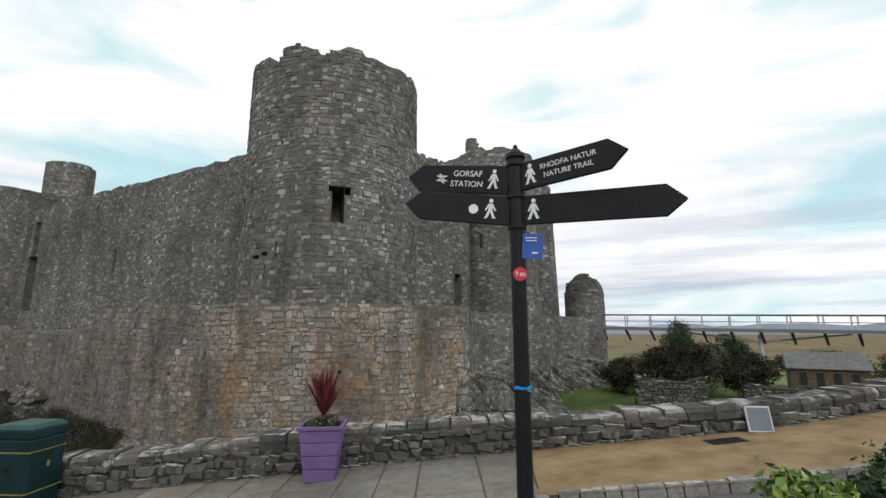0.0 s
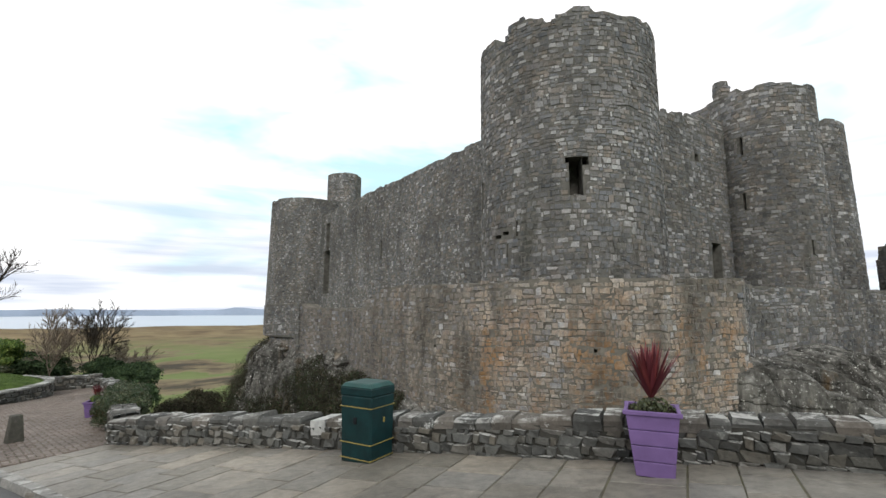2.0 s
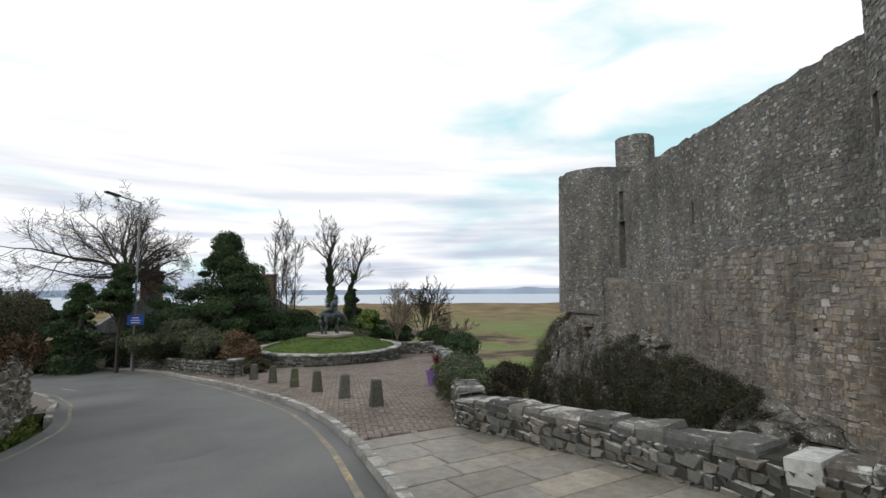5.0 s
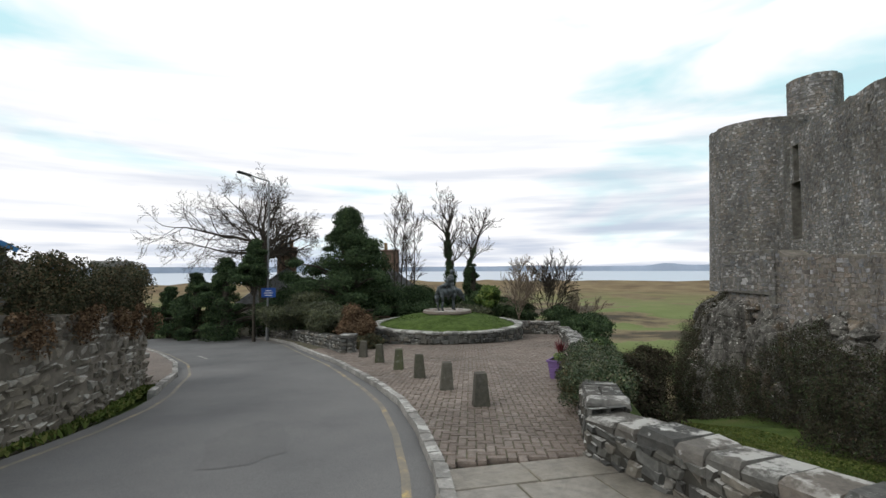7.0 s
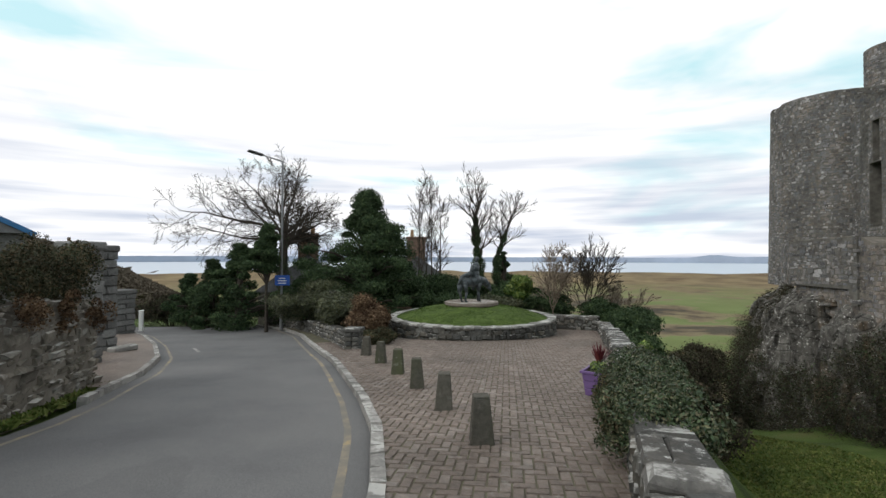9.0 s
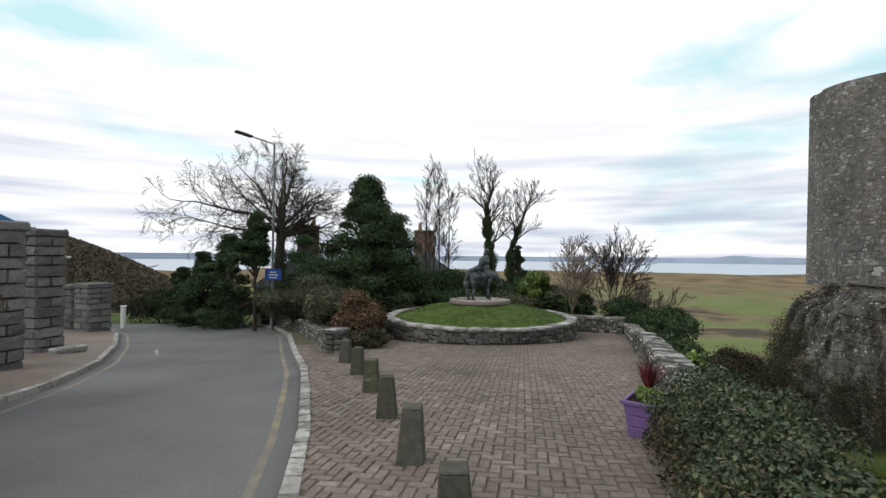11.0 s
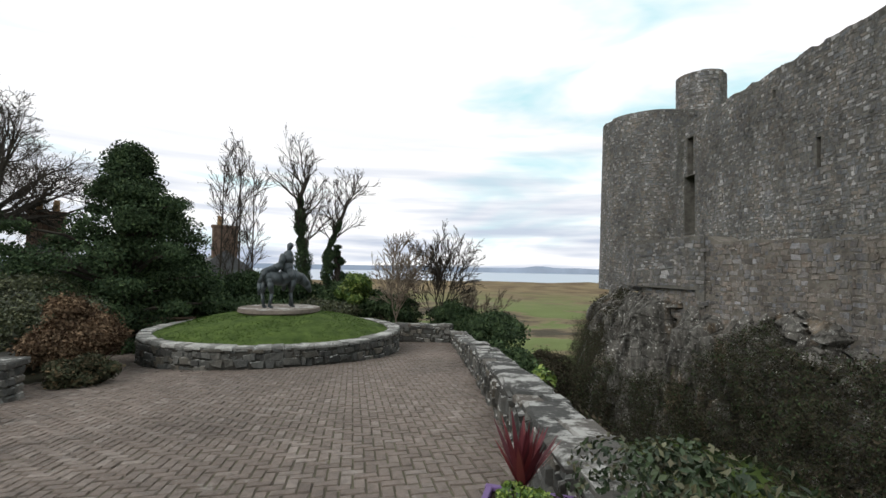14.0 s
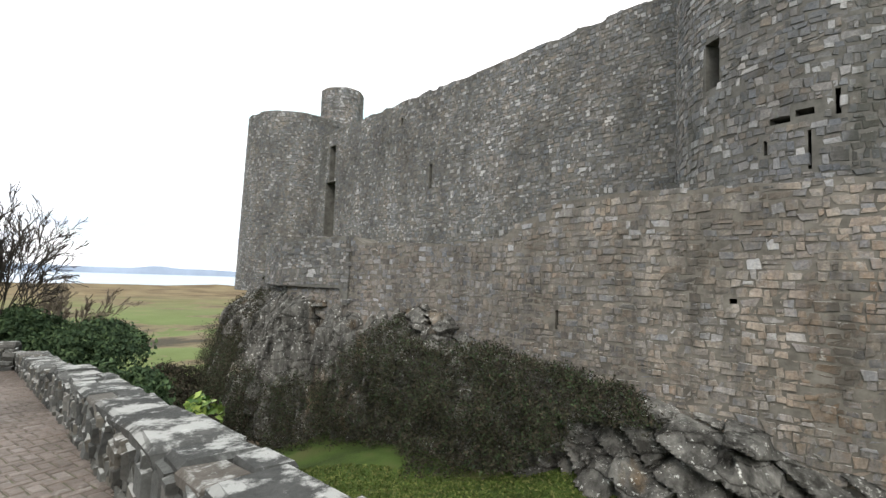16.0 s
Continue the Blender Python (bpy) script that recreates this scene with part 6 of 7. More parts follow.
# ---- footbridge ----
fb = thing("footbridge", pose(0, 0, 0), "long steel footbridge with mesh rails reaching the castle gate", "footbridge")
A, B = Vector((16.6, 48.0, 1.8)), Vector((40, 35.6, 1.3))
dirb = (B - A)
lnb = dirb.length
yaw = math.degrees(math.atan2(dirb.y, dirb.x))
mB = Matrix.Translation(A) @ pose(0, 0, 0, 0, -math.degrees(math.asin(dirb.z / lnb)), yaw)
bm = bmesh.new()
for y in (-0.9, 0.9):
    box(bm, lnb / 2, y, 0, lnb, 0.1, 0.3, m=Matrix())
box(bm, lnb / 2, 0, 0.1, lnb, 1.7, 0.08)
bmesh.ops.transform(bm, matrix=mB, verts=bm.verts[:])
part("deck", bm, mat_lamp, fb)
for y in (-0.9, 0.9):
    for z in (1.35, 0.75):
        bm = bmesh.new()
        box(bm, lnb / 2, y, z, lnb, 0.08, 0.1 if z > 1 else 0.04)
        bmesh.ops.transform(bm, matrix=mB, verts=bm.verts[:])
        part("rail", bm, mat_darklamp if z > 1 else mat_lamp, fb)
    for k in range(13):
        bm = bmesh.new()
        box(bm, lnb * k / 12, y, 0.7, 0.11, 0.08, 1.35)
        bmesh.ops.transform(bm, matrix=mB, verts=bm.verts[:])
        part("baluster", bm, mat_steel, fb)
for k in range(13):
    bm = bmesh.new()
    cylinder(bm, (lnb * k / 12, -0.8, -0.1), (lnb * k / 12 + 0.35, 0, -1.1), 0.13, 0.1, 6)
    bmesh.ops.transform(bm, matrix=mB, verts=bm.verts[:])
    part("strut", bm, mat_darklamp, fb)
bm = bmesh.new()
mid = mB @ Vector((lnb * 0.5, 0, -0.4))
cylinder(bm, (mid.x, mid.y, -6.2), (mid.x, mid.y, mid.z), 0.2, 0.17, 12)
for s in (-1, 1):
    q = mB @ Vector((lnb * (0.5 + 0.24 * s), 0, -0.2))
    cylinder(bm, (mid.x, mid.y, mid.z - 0.6), q, 0.12, 0.06, 8)
part("pillar", bm, mat_steel, fb, "pale forked steel pillar")

# ---- rubble walls, shed, bushes beyond the gravel path ----
for line, z0, z1, seed in ((((10.8, 26.2), (14.3, 25.6)), -3.2, -1.0, 301), (((16.2, 25.3), (19.3, 24.6)), -3.2, -1.3, 302)):
    rw = thing("ruined_wall", pose(0, 0, 0), "short ruined rubble wall standing in grass", "wall")
    at, total, _ = poly_surface(line, -1)
    zt = ragged(lambda u, a=z1, t=total: a + 0.1 * math.cos(u * 1.3), 0.13, seed, 0.3)
    wall_core("wall_core", at, np.linspace(0, total, 16), const(z0), zt, 0.7, mat_mortar_dark, rw)
    bake(courses(at, 0, total, const(z0), zt, 0.3, 0.16, seed, 0.22, 0.09, 0.006), "masonry", mat_parapet, rw, shapes=RUBBLE)["kind"] = "stuff"
sh = thing("stone_shed", pose(24.6, 30.5, -2.3, 0, 0, 58) @ Matrix.Scale(0.7, 4), "small stone outbuilding with a grey slate roof", "building")
bm = bmesh.new()
box(bm, 0, 0, 0.6, 4.5, 5.5, 3.4)
part("wall", bm, mat_wood, sh)
bm = bmesh.new()
rv = [bm.verts.new(v) for v in ((-2.5, -3, 2.2), (2.5, -3, 2.2), (0, -3, 3.6), (-2.5, 3, 2.2), (2.5, 3, 2.2), (0, 3, 3.6))]
for f in ((0, 1, 2), (5, 4, 3), (0, 2, 5, 3), (2, 1, 4, 5), (1, 0, 3, 4)):
    bm.faces.new([rv[i] for i in f])
part("roof", bm, mat_slate_roof, sh)
for k in range(4):
    bm = bmesh.new()
    box(bm, -2.27, -1.8 + 1.2 * k, 1.3, 0.08, 0.5, 1.1)
    part("window", bm, mat_glass_dark, sh)
for i, (c, r, m, n) in enumerate((((15.5, 31.5, -1.6), (3.2, 2.2, 1.9), leaf_bramble, 6000), ((18.3, 34.0, -1.4), (2.8, 2.2, 2.1), leaf_hedge, 6000), ((18.9, 29.5, -2.0), (2.2, 1.8, 1.5), leaf_bramble, 5000),
                                  ((18.2, 36, -0.4), (1.6, 1.6, 3.0), leaf_dark, 4000), ((28.5, 47, -0.9), (3.0, 2.2, 2.6), leaf_dark, 4500), ((35.5, 36.0, -1.2), (2.2, 1.8, 1.6), leaf_dark, 3500),
                                  ((31, 27.5, -2.0), (3.4, 2.4, 1.2), leaf_brown, 3500), ((36, 46, -2), (6, 4, 2.2), leaf_bramble, 7000), ((46, 44, -2), (7, 4, 2.4), leaf_brown, 7000), ((24, 52, -2), (6, 4, 2.0), leaf_hedge, 6000), ((33, 33.5, -2), (3.5, 2.0, 1.2), leaf_bramble, 5000), ((12.8, 33.5, -2.0), (1.8, 1.6, 1.4), leaf_bramble, 3000))):
    c = (c[0], c[1], float(land_height(np.array([c[0]]), np.array([c[1]]))[0]) + r[2] * 0.9)
    bush("shrub", c, r, n * 3, 0.075, m, "dense winter shrub beyond the ruined walls", "shrub", 400 + i)
# glossy shrubs beside the fingerpost
bush("laurel_shrub", (1.95, 2.2, 0.62), (0.36, 0.36, 0.46), 2800, 0.033, leaf_fresh, "glossy variegated yellow-green shrub beside the path", "shrub", 431, lumps=7)
bush("box_shrub", (2.75, 2.5, 0.55), (0.45, 0.45, 0.55), 9000, 0.024, leaf_dark, "clipped dark green shrub beside the path", "shrub", 432, lumps=12)

# ---- ivy over the parapet ----
rng = np.random.default_rng(71)
P, D = [], []
for k in range(26):
    f = k / 25
    c = (-11.0 - 3.0 * f + rng.normal(0, 0.08), 6.2 + 1.55 * f + rng.normal(0, 0.08), plane_z(-11.0 - 3.0 * f, 6) + 0.36 + 0.12 * math.sin(k * 1.7))
    p, d = lumpy(c, (0.5, 0.5, 0.36), 700 + k, 3200, lumps=9)
    P.append(p), D.append(d)
tagged(leaves(np.concatenate(P), np.concatenate(D), 0.0185, "ivy_hedge", leaf_ivy, None, 72, bias=0.8), "thick green ivy sprawling over the parapet wall", "ivy", kind="stuff")
P, D = [], []
for k in range(12):
    f = k / 11
    p, d = lumpy((-11.5 - 2.8 * f, 6.15 + 1.4 * f, plane_z(-11 - 4 * f, 6) + 0.22), (0.4, 0.35, 0.3), 740 + k, 700, lumps=6)
    P.append(p), D.append(d)
tagged(leaves(np.concatenate(P), np.concatenate(D), 0.02, "withered_ivy", leaf_wallivy, None, 73), "withered brown stems at the foot of the ivy", "ivy", kind="stuff")
pt, dr = lumpy((-17.9, 10.35, plane_z(-17.9, 10.3) + 0.3), (0.25, 0.3, 0.35), 760, 160, lumps=4)
tagged(leaves(pt, dr, 0.05, "sapling", leaf_fresh, None, 74), "small green sapling behind the parapet", "plant", kind="stuff")

# ---- wall, piers and roof across the street ----
lw = thing("street_wall", pose(0, 0, 0), "tall rough rubble wall hung with ivy beside the street", "wall", kind="structure")
atl, lenl, _ = poly_surface([(-4.5, -4.0), (-8, -2.5), (-11.2, -1.25), (-12.8, -0.92), (-14, -0.86), (-17.05, -1.22), (-17.3, -2.6)], -1)
wall_core("wall_core", atl, np.linspace(0, lenl, 40), ground_at(atl, -0.6), ground_at(atl, 1.5), 0.7, mat_mortar, lw)
fl = courses(atl, 0, lenl, ground_at(atl, -0.1), ground_at(atl, 1.55), 0.25, 0.14, 501, 0.2, 0.07, 0.004, slope=ground_at(atl, -0.1))
bake(fl, "masonry", mat_rubble, lw, shapes=stone_shapes(14, 37, 0.14, 0.22))["kind"] = "stuff"
P, D = [], []
for k in range(34):
    f = k / 33
    q, t, n = atl(0.5 + (lenl - 1.2) * f)
    c = (q[0] - n[0] * 0.25, q[1] - n[1] * 0.25, plane_z(*q) + 1.38 + 0.12 * math.sin(k * 2.1) + 0.62 * f)
    p, d = lumpy(c, (0.55, 0.55, 0.55 + 0.2 * f), 800 + k, 2600, lumps=8)
    P.append(p), D.append(d)
tagged(leaves(np.concatenate(P), np.concatenate(D), 0.024, "ivy_hedge", leaf_wallivy, None, 82), "dark ivy and dead growth topping the street wall", "ivy", kind="stuff")
P, D = [], []
for k in range(9):
    q, t, n = atl(4 + (lenl - 5.5) * k / 8)
    p, d = lumpy((q[0] + n[0] * 0.08, q[1] + n[1] * 0.08, plane_z(*q) + 1.3), (0.5, 0.2, 0.4), 850 + k, 1500, lumps=6)
    P.append(p), D.append(d)
tagged(leaves(np.concatenate(P), np.concatenate(D), 0.024, "withered_ivy", leaf_brown, None, 83), "withered brown growth hanging on the street wall", "ivy", kind="stuff")
verge = []
rng = np.random.default_rng(5)
for k in range(2600):
    q, t, n = atl(rng.uniform(0, lenl - 1.4))
    d = rng.uniform(0.05, 0.3)
    x, y = q[0] + n[0] * d, q[1] + n[1] * d
    verge.append((x, y, plane_z(x, y) - 0.04))
tagged(leaves(verge, np.tile([0, 0.3, 0.1], (len(verge), 1)), 0.05, "verge_weeds", leaf_grass, None, 84, long=1.4), "weeds and grass along the wall foot", "grass", kind="stuff")


def pier(x, y, w, h, rz, seed, cap=True):
    ob = thing("stone_pier", pose(x, y, plane_z(x, y) - 0.1, 0, 0, rz), "square dark stone gate pier with a flat cap", "pier", "gate piers")
    fr = []
    g = random.Random(seed)
    k, z = 0, 0.0
    while z < h - 0.1:
        hh = g.uniform(0.2, 0.3)
        for sx, sy in ((1, 0), (-1, 0), (0, 1), (0, -1)):
            n, t = np.array([sx, sy, 0.0]), np.array([-sy, sx, 0.0])
            if (k % 2) == 0:
                fr.append((n * (w / 2 - 0.07) + UP * (z + hh / 2), t, n, UP, (w - 0.02, 0.16, hh - 0.012)))
            else:
                for j in (-1, 1):
                    fr.append((n * (w / 2 - 0.07) + t * j * w / 4 + UP * (z + hh / 2), t, n, UP, (w / 2 - 0.012, 0.16, hh - 0.012)))
        z += hh
        k += 1
    pieces(fr, "stone", stone_datas("stone", mat_ashlar, SHAPES_SQ), ob, seed, own=True)
    bm = bmesh.new()
    box(bm, 0, 0, z / 2, w - 0.12, w - 0.12, z)
    part("pier_core", bm, mat_mortar_dark, ob)
    bm = bmesh.new()
    box(bm, 0, 0, z + 0.09, w + 0.1, w + 0.1, 0.2, 0.04)
    part("pier_cap", bm, mat_ashlar, ob, "heavy weathered cap")
    return ob


pier(-19.85, -3.0, 0.65, 2.85, -22, 601)
pier(-22.9, -4.2, 0.7, 3.0, -22, 602)
pier(-30.2, -7.1, 0.9, 1.9, -30, 603)
pier(-31.5, -8.5, 0.9, 1.9, -30, 604)
gz0 = float(plane_z(-31.5, -9.6))
gate = thing("metal_gate", pose(-30.2, -9.2, gz0, 0, 0, 196), "dark barred gate between the stone piers", "gate")
for z in (0.15, 1.25):
    bm = bmesh.new()
    box(bm, 1.4, 0, z, 2.8, 0.05, 0.08, 0.01)
    part("rail", bm, mat_darklamp, gate)
for k in range(15):
    bm = bmesh.new()
    box(bm, 0.2 * k, 0, 0.65, 0.03 if k % 14 else 0.09, 0.03 if k % 14 else 0.09, 1.25 if k % 14 else 1.5, 0.004)
    part("bar", bm, mat_darklamp, gate)
post = thing("marker_post", pose(-33.2, -7.5, float(plane_z(-33.2, -7.5)) - 0.1), "small white marker post by the street", "post")
bm = bmesh.new()
box(bm, 0, 0, 0.5, 0.2, 0.16, 1.0, 0.02)
part("shaft", bm, mat_white, post)
bm = bmesh.new()
box(bm, 0, 0, 1.02, 0.24, 0.2, 0.06, 0.015)
part("cap", bm, mat_white, post)
pole_z = float(land_height(np.array([-48.5]), np.array([-19.5]))[0])
pole = thing("utility_pole", pose(-48.5, -19.5, pole_z - 0.1), "dark timber utility pole with a small lamp", "pole")
bm = bmesh.new()
cylinder(bm, (0, 0, 0), (0, 0, 2.6 - pole_z), 0.15, 0.11, 10)
part("shaft", bm, mat_wood, pole)
bm = bmesh.new()
cylinder(bm, (0, 0, 0.4 - pole_z), (0.25, 0.3, 0.55 - pole_z), 0.03, 0.03, 6)
box(bm, 0.3, 0.36, 0.5 - pole_z, 0.35, 0.3, 0.16, 0.03)
part("lantern", bm, mat_steel, pole, "pale grey lantern on a short arm")
lodge = thing("lodge", pose(-36.4, -18.2, -0.95, 0, 0, -56), "stone lodge with blue bargeboards behind the piers", "building")
bm = bmesh.new()
box(bm, 0, 0, 0.9, 5.6, 6.4, 4.6)
part("wall", bm, mat_ashlar, lodge)
bm = bmesh.new()
rv = [bm.verts.new(v) for v in ((-3.1, -3.3, 3.15), (3.1, -3.3, 3.15), (0, -3.3, 4.9), (-3.1, 3.5, 3.15), (3.1, 3.5, 3.15), (0, 3.5, 4.9))]
for f in ((0, 1, 2), (5, 4, 3), (0, 2, 5, 3), (2, 1, 4, 5), (1, 0, 3, 4)):
    bm.faces.new([rv[i] for i in f])
part("roof", bm, mat_slate_roof, lodge)
for s in (-1, 1):
    bm = bmesh.new()
    a = math.degrees(math.atan2(1.75, 3.1))
    box(bm, s * 1.57, 3.55, 4.0, 3.75, 0.06, 0.26, 0.01, m=pose(0, 0, 0, 0, s * a, 0))
    part("bargeboard", bm, mat_blueboard, lodge, "blue painted bargeboard")
step = thing("stone_trough", pose(-22.6, -3.35, plane_z(-22.6, -3.35), 0, 0, -25), "low grey stone block on the footway", "stone block")
bm = bmesh.new()
box(bm, 0, 0, 0.07, 0.75, 0.35, 0.16, 0.03)
part("block", bm, mat_kerb, step)

# ---- street lamp with its blue sign ----
LX, LY = -31.5, -0.42
lz = plane_z(LX, LY) - 0.3
lamp = thing("street_lamp", pose(LX, LY, lz), "tall slim grey street lamp with an outreach arm", "street lamp")
bm = bmesh.new()
cylinder(bm, (0, 0, 0), (0, 0, 1.6), 0.085, 0.085, 14)
cylinder(bm, (0, 0, 1.6), (0, 0, 5.75 - lz), 0.055, 0.045, 14)
part("pole", bm, mat_lamp, lamp)
bm = bmesh.new()
cylinder(bm, (0, 0, 5.72 - lz), (0.72, -0.8, 5.86 - lz), 0.035, 0.03, 10)
part("arm", bm, mat_lamp, lamp)
bm = bmesh.new()
box(bm, 0.95, -1.06, 5.9 - lz, 0.75, 0.24, 0.1, 0.03, m=pose(0, 0, 0, 0, -7, -48))
part("lantern", bm, mat_darklamp, lamp, "flat dark lantern head")
bs = thing("blue_sign", pose(LX + 0.12, LY + 0.05, -0.16, 0, 0, 84), "blue rectangular sign fixed on the lamp pole", "sign")
bm = bmesh.new()
box(bm, 0, 0, 0, 0.72, 0.03, 0.5, 0.008)
part("panel", bm, mat_blue, bs)
bm = bmesh.new()
for k, w in enumerate((0.3, 0.42, 0.36)):
    box(bm, 0, -0.0175, 0.1 - 0.12 * k, w, 0.002, 0.045)
part("lettering_bars", bm, mat_white, bs)

# ---- bench ----
bn = thing("bench", pose(-31.2, 5.0, plane_z(-31.2, 5.0) + 0.05, 0, 0, 78), "weathered slatted timber bench behind the mound", "bench")
for k in range(4):
    bm = bmesh.new()
    box(bm, 0, 0.05 - 0.12 * k + 0.12, 0.45, 1.9, 0.09, 0.035, 0.006)
    part("seat_slat", bm, mat_wood, bn)
for k in range(4):
    bm = bmesh.new()
    box(bm, 0, 0.27 + 0.02 * k, 0.58 + 0.12 * k, 1.9, 0.03, 0.085, 0.006)
    part("back_slat", bm, mat_wood, bn)
for sx in (-0.85, 0.85):
    for sy, h in ((-0.2, 0.45), (0.27, 0.98)):
        bm = bmesh.new()
        box(bm, sx, sy, h / 2 - 0.1, 0.07, 0.07, h + 0.2, 0.006)
        part("leg", bm, mat_wood, bn)

# ---- cottages below the trees ----
def cottage(x, y, z, rz, w, d, h, chim, label, pots=2):
    ob = thing("cottage", pose(x, y, z, 0, 0, rz), label, "house")
    bm = bmesh.new()
    box(bm, 0, 0, h / 2, w, d, h)
    part("wall", bm, mat_render, ob)
    bm = bmesh.new()
    r = h + d * 0.38
    rv = [bm.verts.new(v) for v in ((-w / 2 - 0.2, -d / 2 - 0.3, h - 0.1), (-w / 2 - 0.2, d / 2 + 0.3, h - 0.1), (-w / 2 - 0.2, 0, r), (w / 2 + 0.2, -d / 2 - 0.3, h - 0.1), (w / 2 + 0.2, d / 2 + 0.3, h - 0.1), (w / 2 + 0.2, 0, r))]
    for f in ((0, 1, 2), (5, 4, 3), (0, 2, 5, 3), (2, 1, 4, 5), (1, 0, 3, 4)):
        bm.faces.new([rv[i] for i in f])
    part("roof", bm, mat_slate_roof, ob)
    for cx in chim:
        bm = bmesh.new()
        box(bm, cx, 0, r + 0.35, 0.8, 1.3, 2.1, 0.02)
        box(bm, cx, 0, r + 1.35, 0.92, 1.42, 0.14, 0.01)
        c = part("chimney", bm, mat_brick, ob)
        for j in range(pots):
            bm = bmesh.new()
            cylinder(bm, (cx, -0.3 + 0.6 * j, r + 1.4), (cx, -0.3 + 0.6 * j, r + 1.95), 0.14, 0.11, 12)
            part("pot", bm, mat_pot, c)
    for sx in (-1, 1):
        bm = bmesh.new()
        box(bm, w / 2 + 0.02, sx * d / 5, h * 0.55, 0.06, 0.8, 1.1)
        part("window", bm, mat_glass_dark, ob)
    return ob


cottage(-42.5, -0.4, -6.4, 5, 6.0, 6.2, 5.2, (2.6,), "stone cottage with a brick chimney below the trees", 2)
cottage(-44.5, 7.2, -6.5, 3, 6.0, 6.0, 5.3, (2.5,), "stone cottage half hidden behind evergreens", 1)

# ---- trees and hedges ----
def limb(g, store, p, d, length, radius, level, kids, angle, curl, wig):
    """One crooked limb with its own side branches, bending by curl towards its tip."""
    n = (9, 7, 5, 4)[min(level, 3)]
    pts, rad = [p.copy()], [radius]
    q, e = p.copy(), d.normalized()
    for i in range(n):
        e = (e + Vector((g.gauss(0, wig), g.gauss(0, wig), g.gauss(0, wig) + curl * (i + 1) / n))).normalized()
        q = q + e * length / n
        pts.append(q.copy())
        rad.append(max(0.008, radius * (1 - 0.84 * (i + 1) / n)))
    store[min(level + 1, 2)].append((pts, rad, (6, 5, 4, 3)[min(level, 3)]))
    if level >= len(kids):
        return
    for k in range(kids[level]):
        f = 0.2 + 0.8 * (k + g.random()) / kids[level]
        i = min(int(f * n), n - 1)
        base = (pts[i + 1] - pts[i]).normalized()
        x = base.orthogonal().normalized()
        y = base.cross(x)
        a, w = g.uniform(0, 2 * math.pi), angle * g.uniform(0.6, 1.25)
        out = base * math.cos(w) + (x * math.cos(a) + y * math.sin(a)) * math.sin(w)
        limb(g, store, pts[i].lerp(pts[i + 1], min(1.0, f * n - i)), out, length * g.uniform(0.33, 0.56) * (1.3 - 0.6 * f), max(0.011, rad[i] * g.uniform(0.4, 0.6)), level + 1, kids, angle, curl, wig)


def leafless(pos, label, trunks, seed, mat):
    """A leafless tree from its trunks: points, radius, limbs (share of the trunk, azimuth, rise, length), branching."""
    g = random.Random(seed)
    ob = thing("bare_tree", pose(*pos), label, "tree")
    store = ([], [], [])
    for line, radius, limbs, kids, angle, curl, wig in trunks:
        pts = [Vector(p) for p in line]
        m = len(pts) - 1
        rad = [radius * (1 - 0.6 * i / m) for i in range(m + 1)]
        store[0].append((pts, rad, 9))
        for f, az, rise, length in limbs:
            i = min(int(f * m), m - 1)
            d = Vector((math.cos(az) * math.cos(rise), math.sin(az) * math.cos(rise), math.sin(rise)))
            limb(g, store, pts[i].lerp(pts[i + 1], min(1.0, f * m - i)), d, length, rad[i] * g.uniform(0.34, 0.5), 0, kids, angle, curl, wig)
    for name, lot in zip(("trunk", "limb_growth", "twig_growth"), store):
        vs, fs = [], []
        for pts, rad, k in lot:
            tube(vs, fs, pts, rad, k)
        grown = link_mesh(name, vs, fs, mat, ob)
        if name != "trunk":
            grown["kind"] = "stuff"
    return ob


def ivy_sleeve(ob, line, width, count, seed, mat):
    g = np.random.default_rng(seed)
    pts = np.array(line, float)
    f = g.random(count) ** 0.8 * (len(pts) - 1.001)
    i = f.astype(int)
    c = pts[i] + (pts[i + 1] - pts[i]) * (f - i)[:, None]
    d = g.normal(0, 1, (count, 3)) * np.array([1, 1, 0.4])
    d /= np.linalg.norm(d, axis=1)[:, None]
    lump = 0.65 + 0.35 * np.sin(f * 9 + seed) * np.sin(f * 4.1)
    r = width * (1.1 - 0.75 * f / (len(pts) - 1)) * lump
    leaves(c + d * (r * g.uniform(0.55, 1.1, count))[:, None], d, 0.05, "ivy", mat, ob, seed, "dark ivy sleeve on the trunk")


# the oak behind the lamp: a low fork and a wide crown reaching over the street
g = random.Random(901)
fork, mid_crown, reach = Vector((0, 0.1, 6.0)), Vector((0, -1.35, 5.9)), (4.6, 4.6, 4.4)
limbs = []
for k in range(18):
    az = 2 * math.pi * (k * 0.382 + g.uniform(-0.04, 0.04))
    rise = radians((8, 28, 50, 70, 18)[k % 5] + g.uniform(-6, 6))
    d = Vector((math.cos(az) * math.cos(rise), math.sin(az) * math.cos(rise), math.sin(rise)))
    e, o = Vector(d[i] / reach[i] for i in range(3)), Vector((fork - mid_crown)[i] / reach[i] for i in range(3))
    qa, qb, qc = e.dot(e), e.dot(o), o.dot(o) - 1
    limbs.append((0.72 + 0.28 * g.random(), az, rise, 0.98 * (-qb + math.sqrt(qb * qb - qa * qc)) / qa))
oak_line = [(0.1, 0.3, -0.6), (0, 0.2, 1.5), (0.05, 0.1, 3.4), (0, 0.15, 5.0), tuple(fork)]
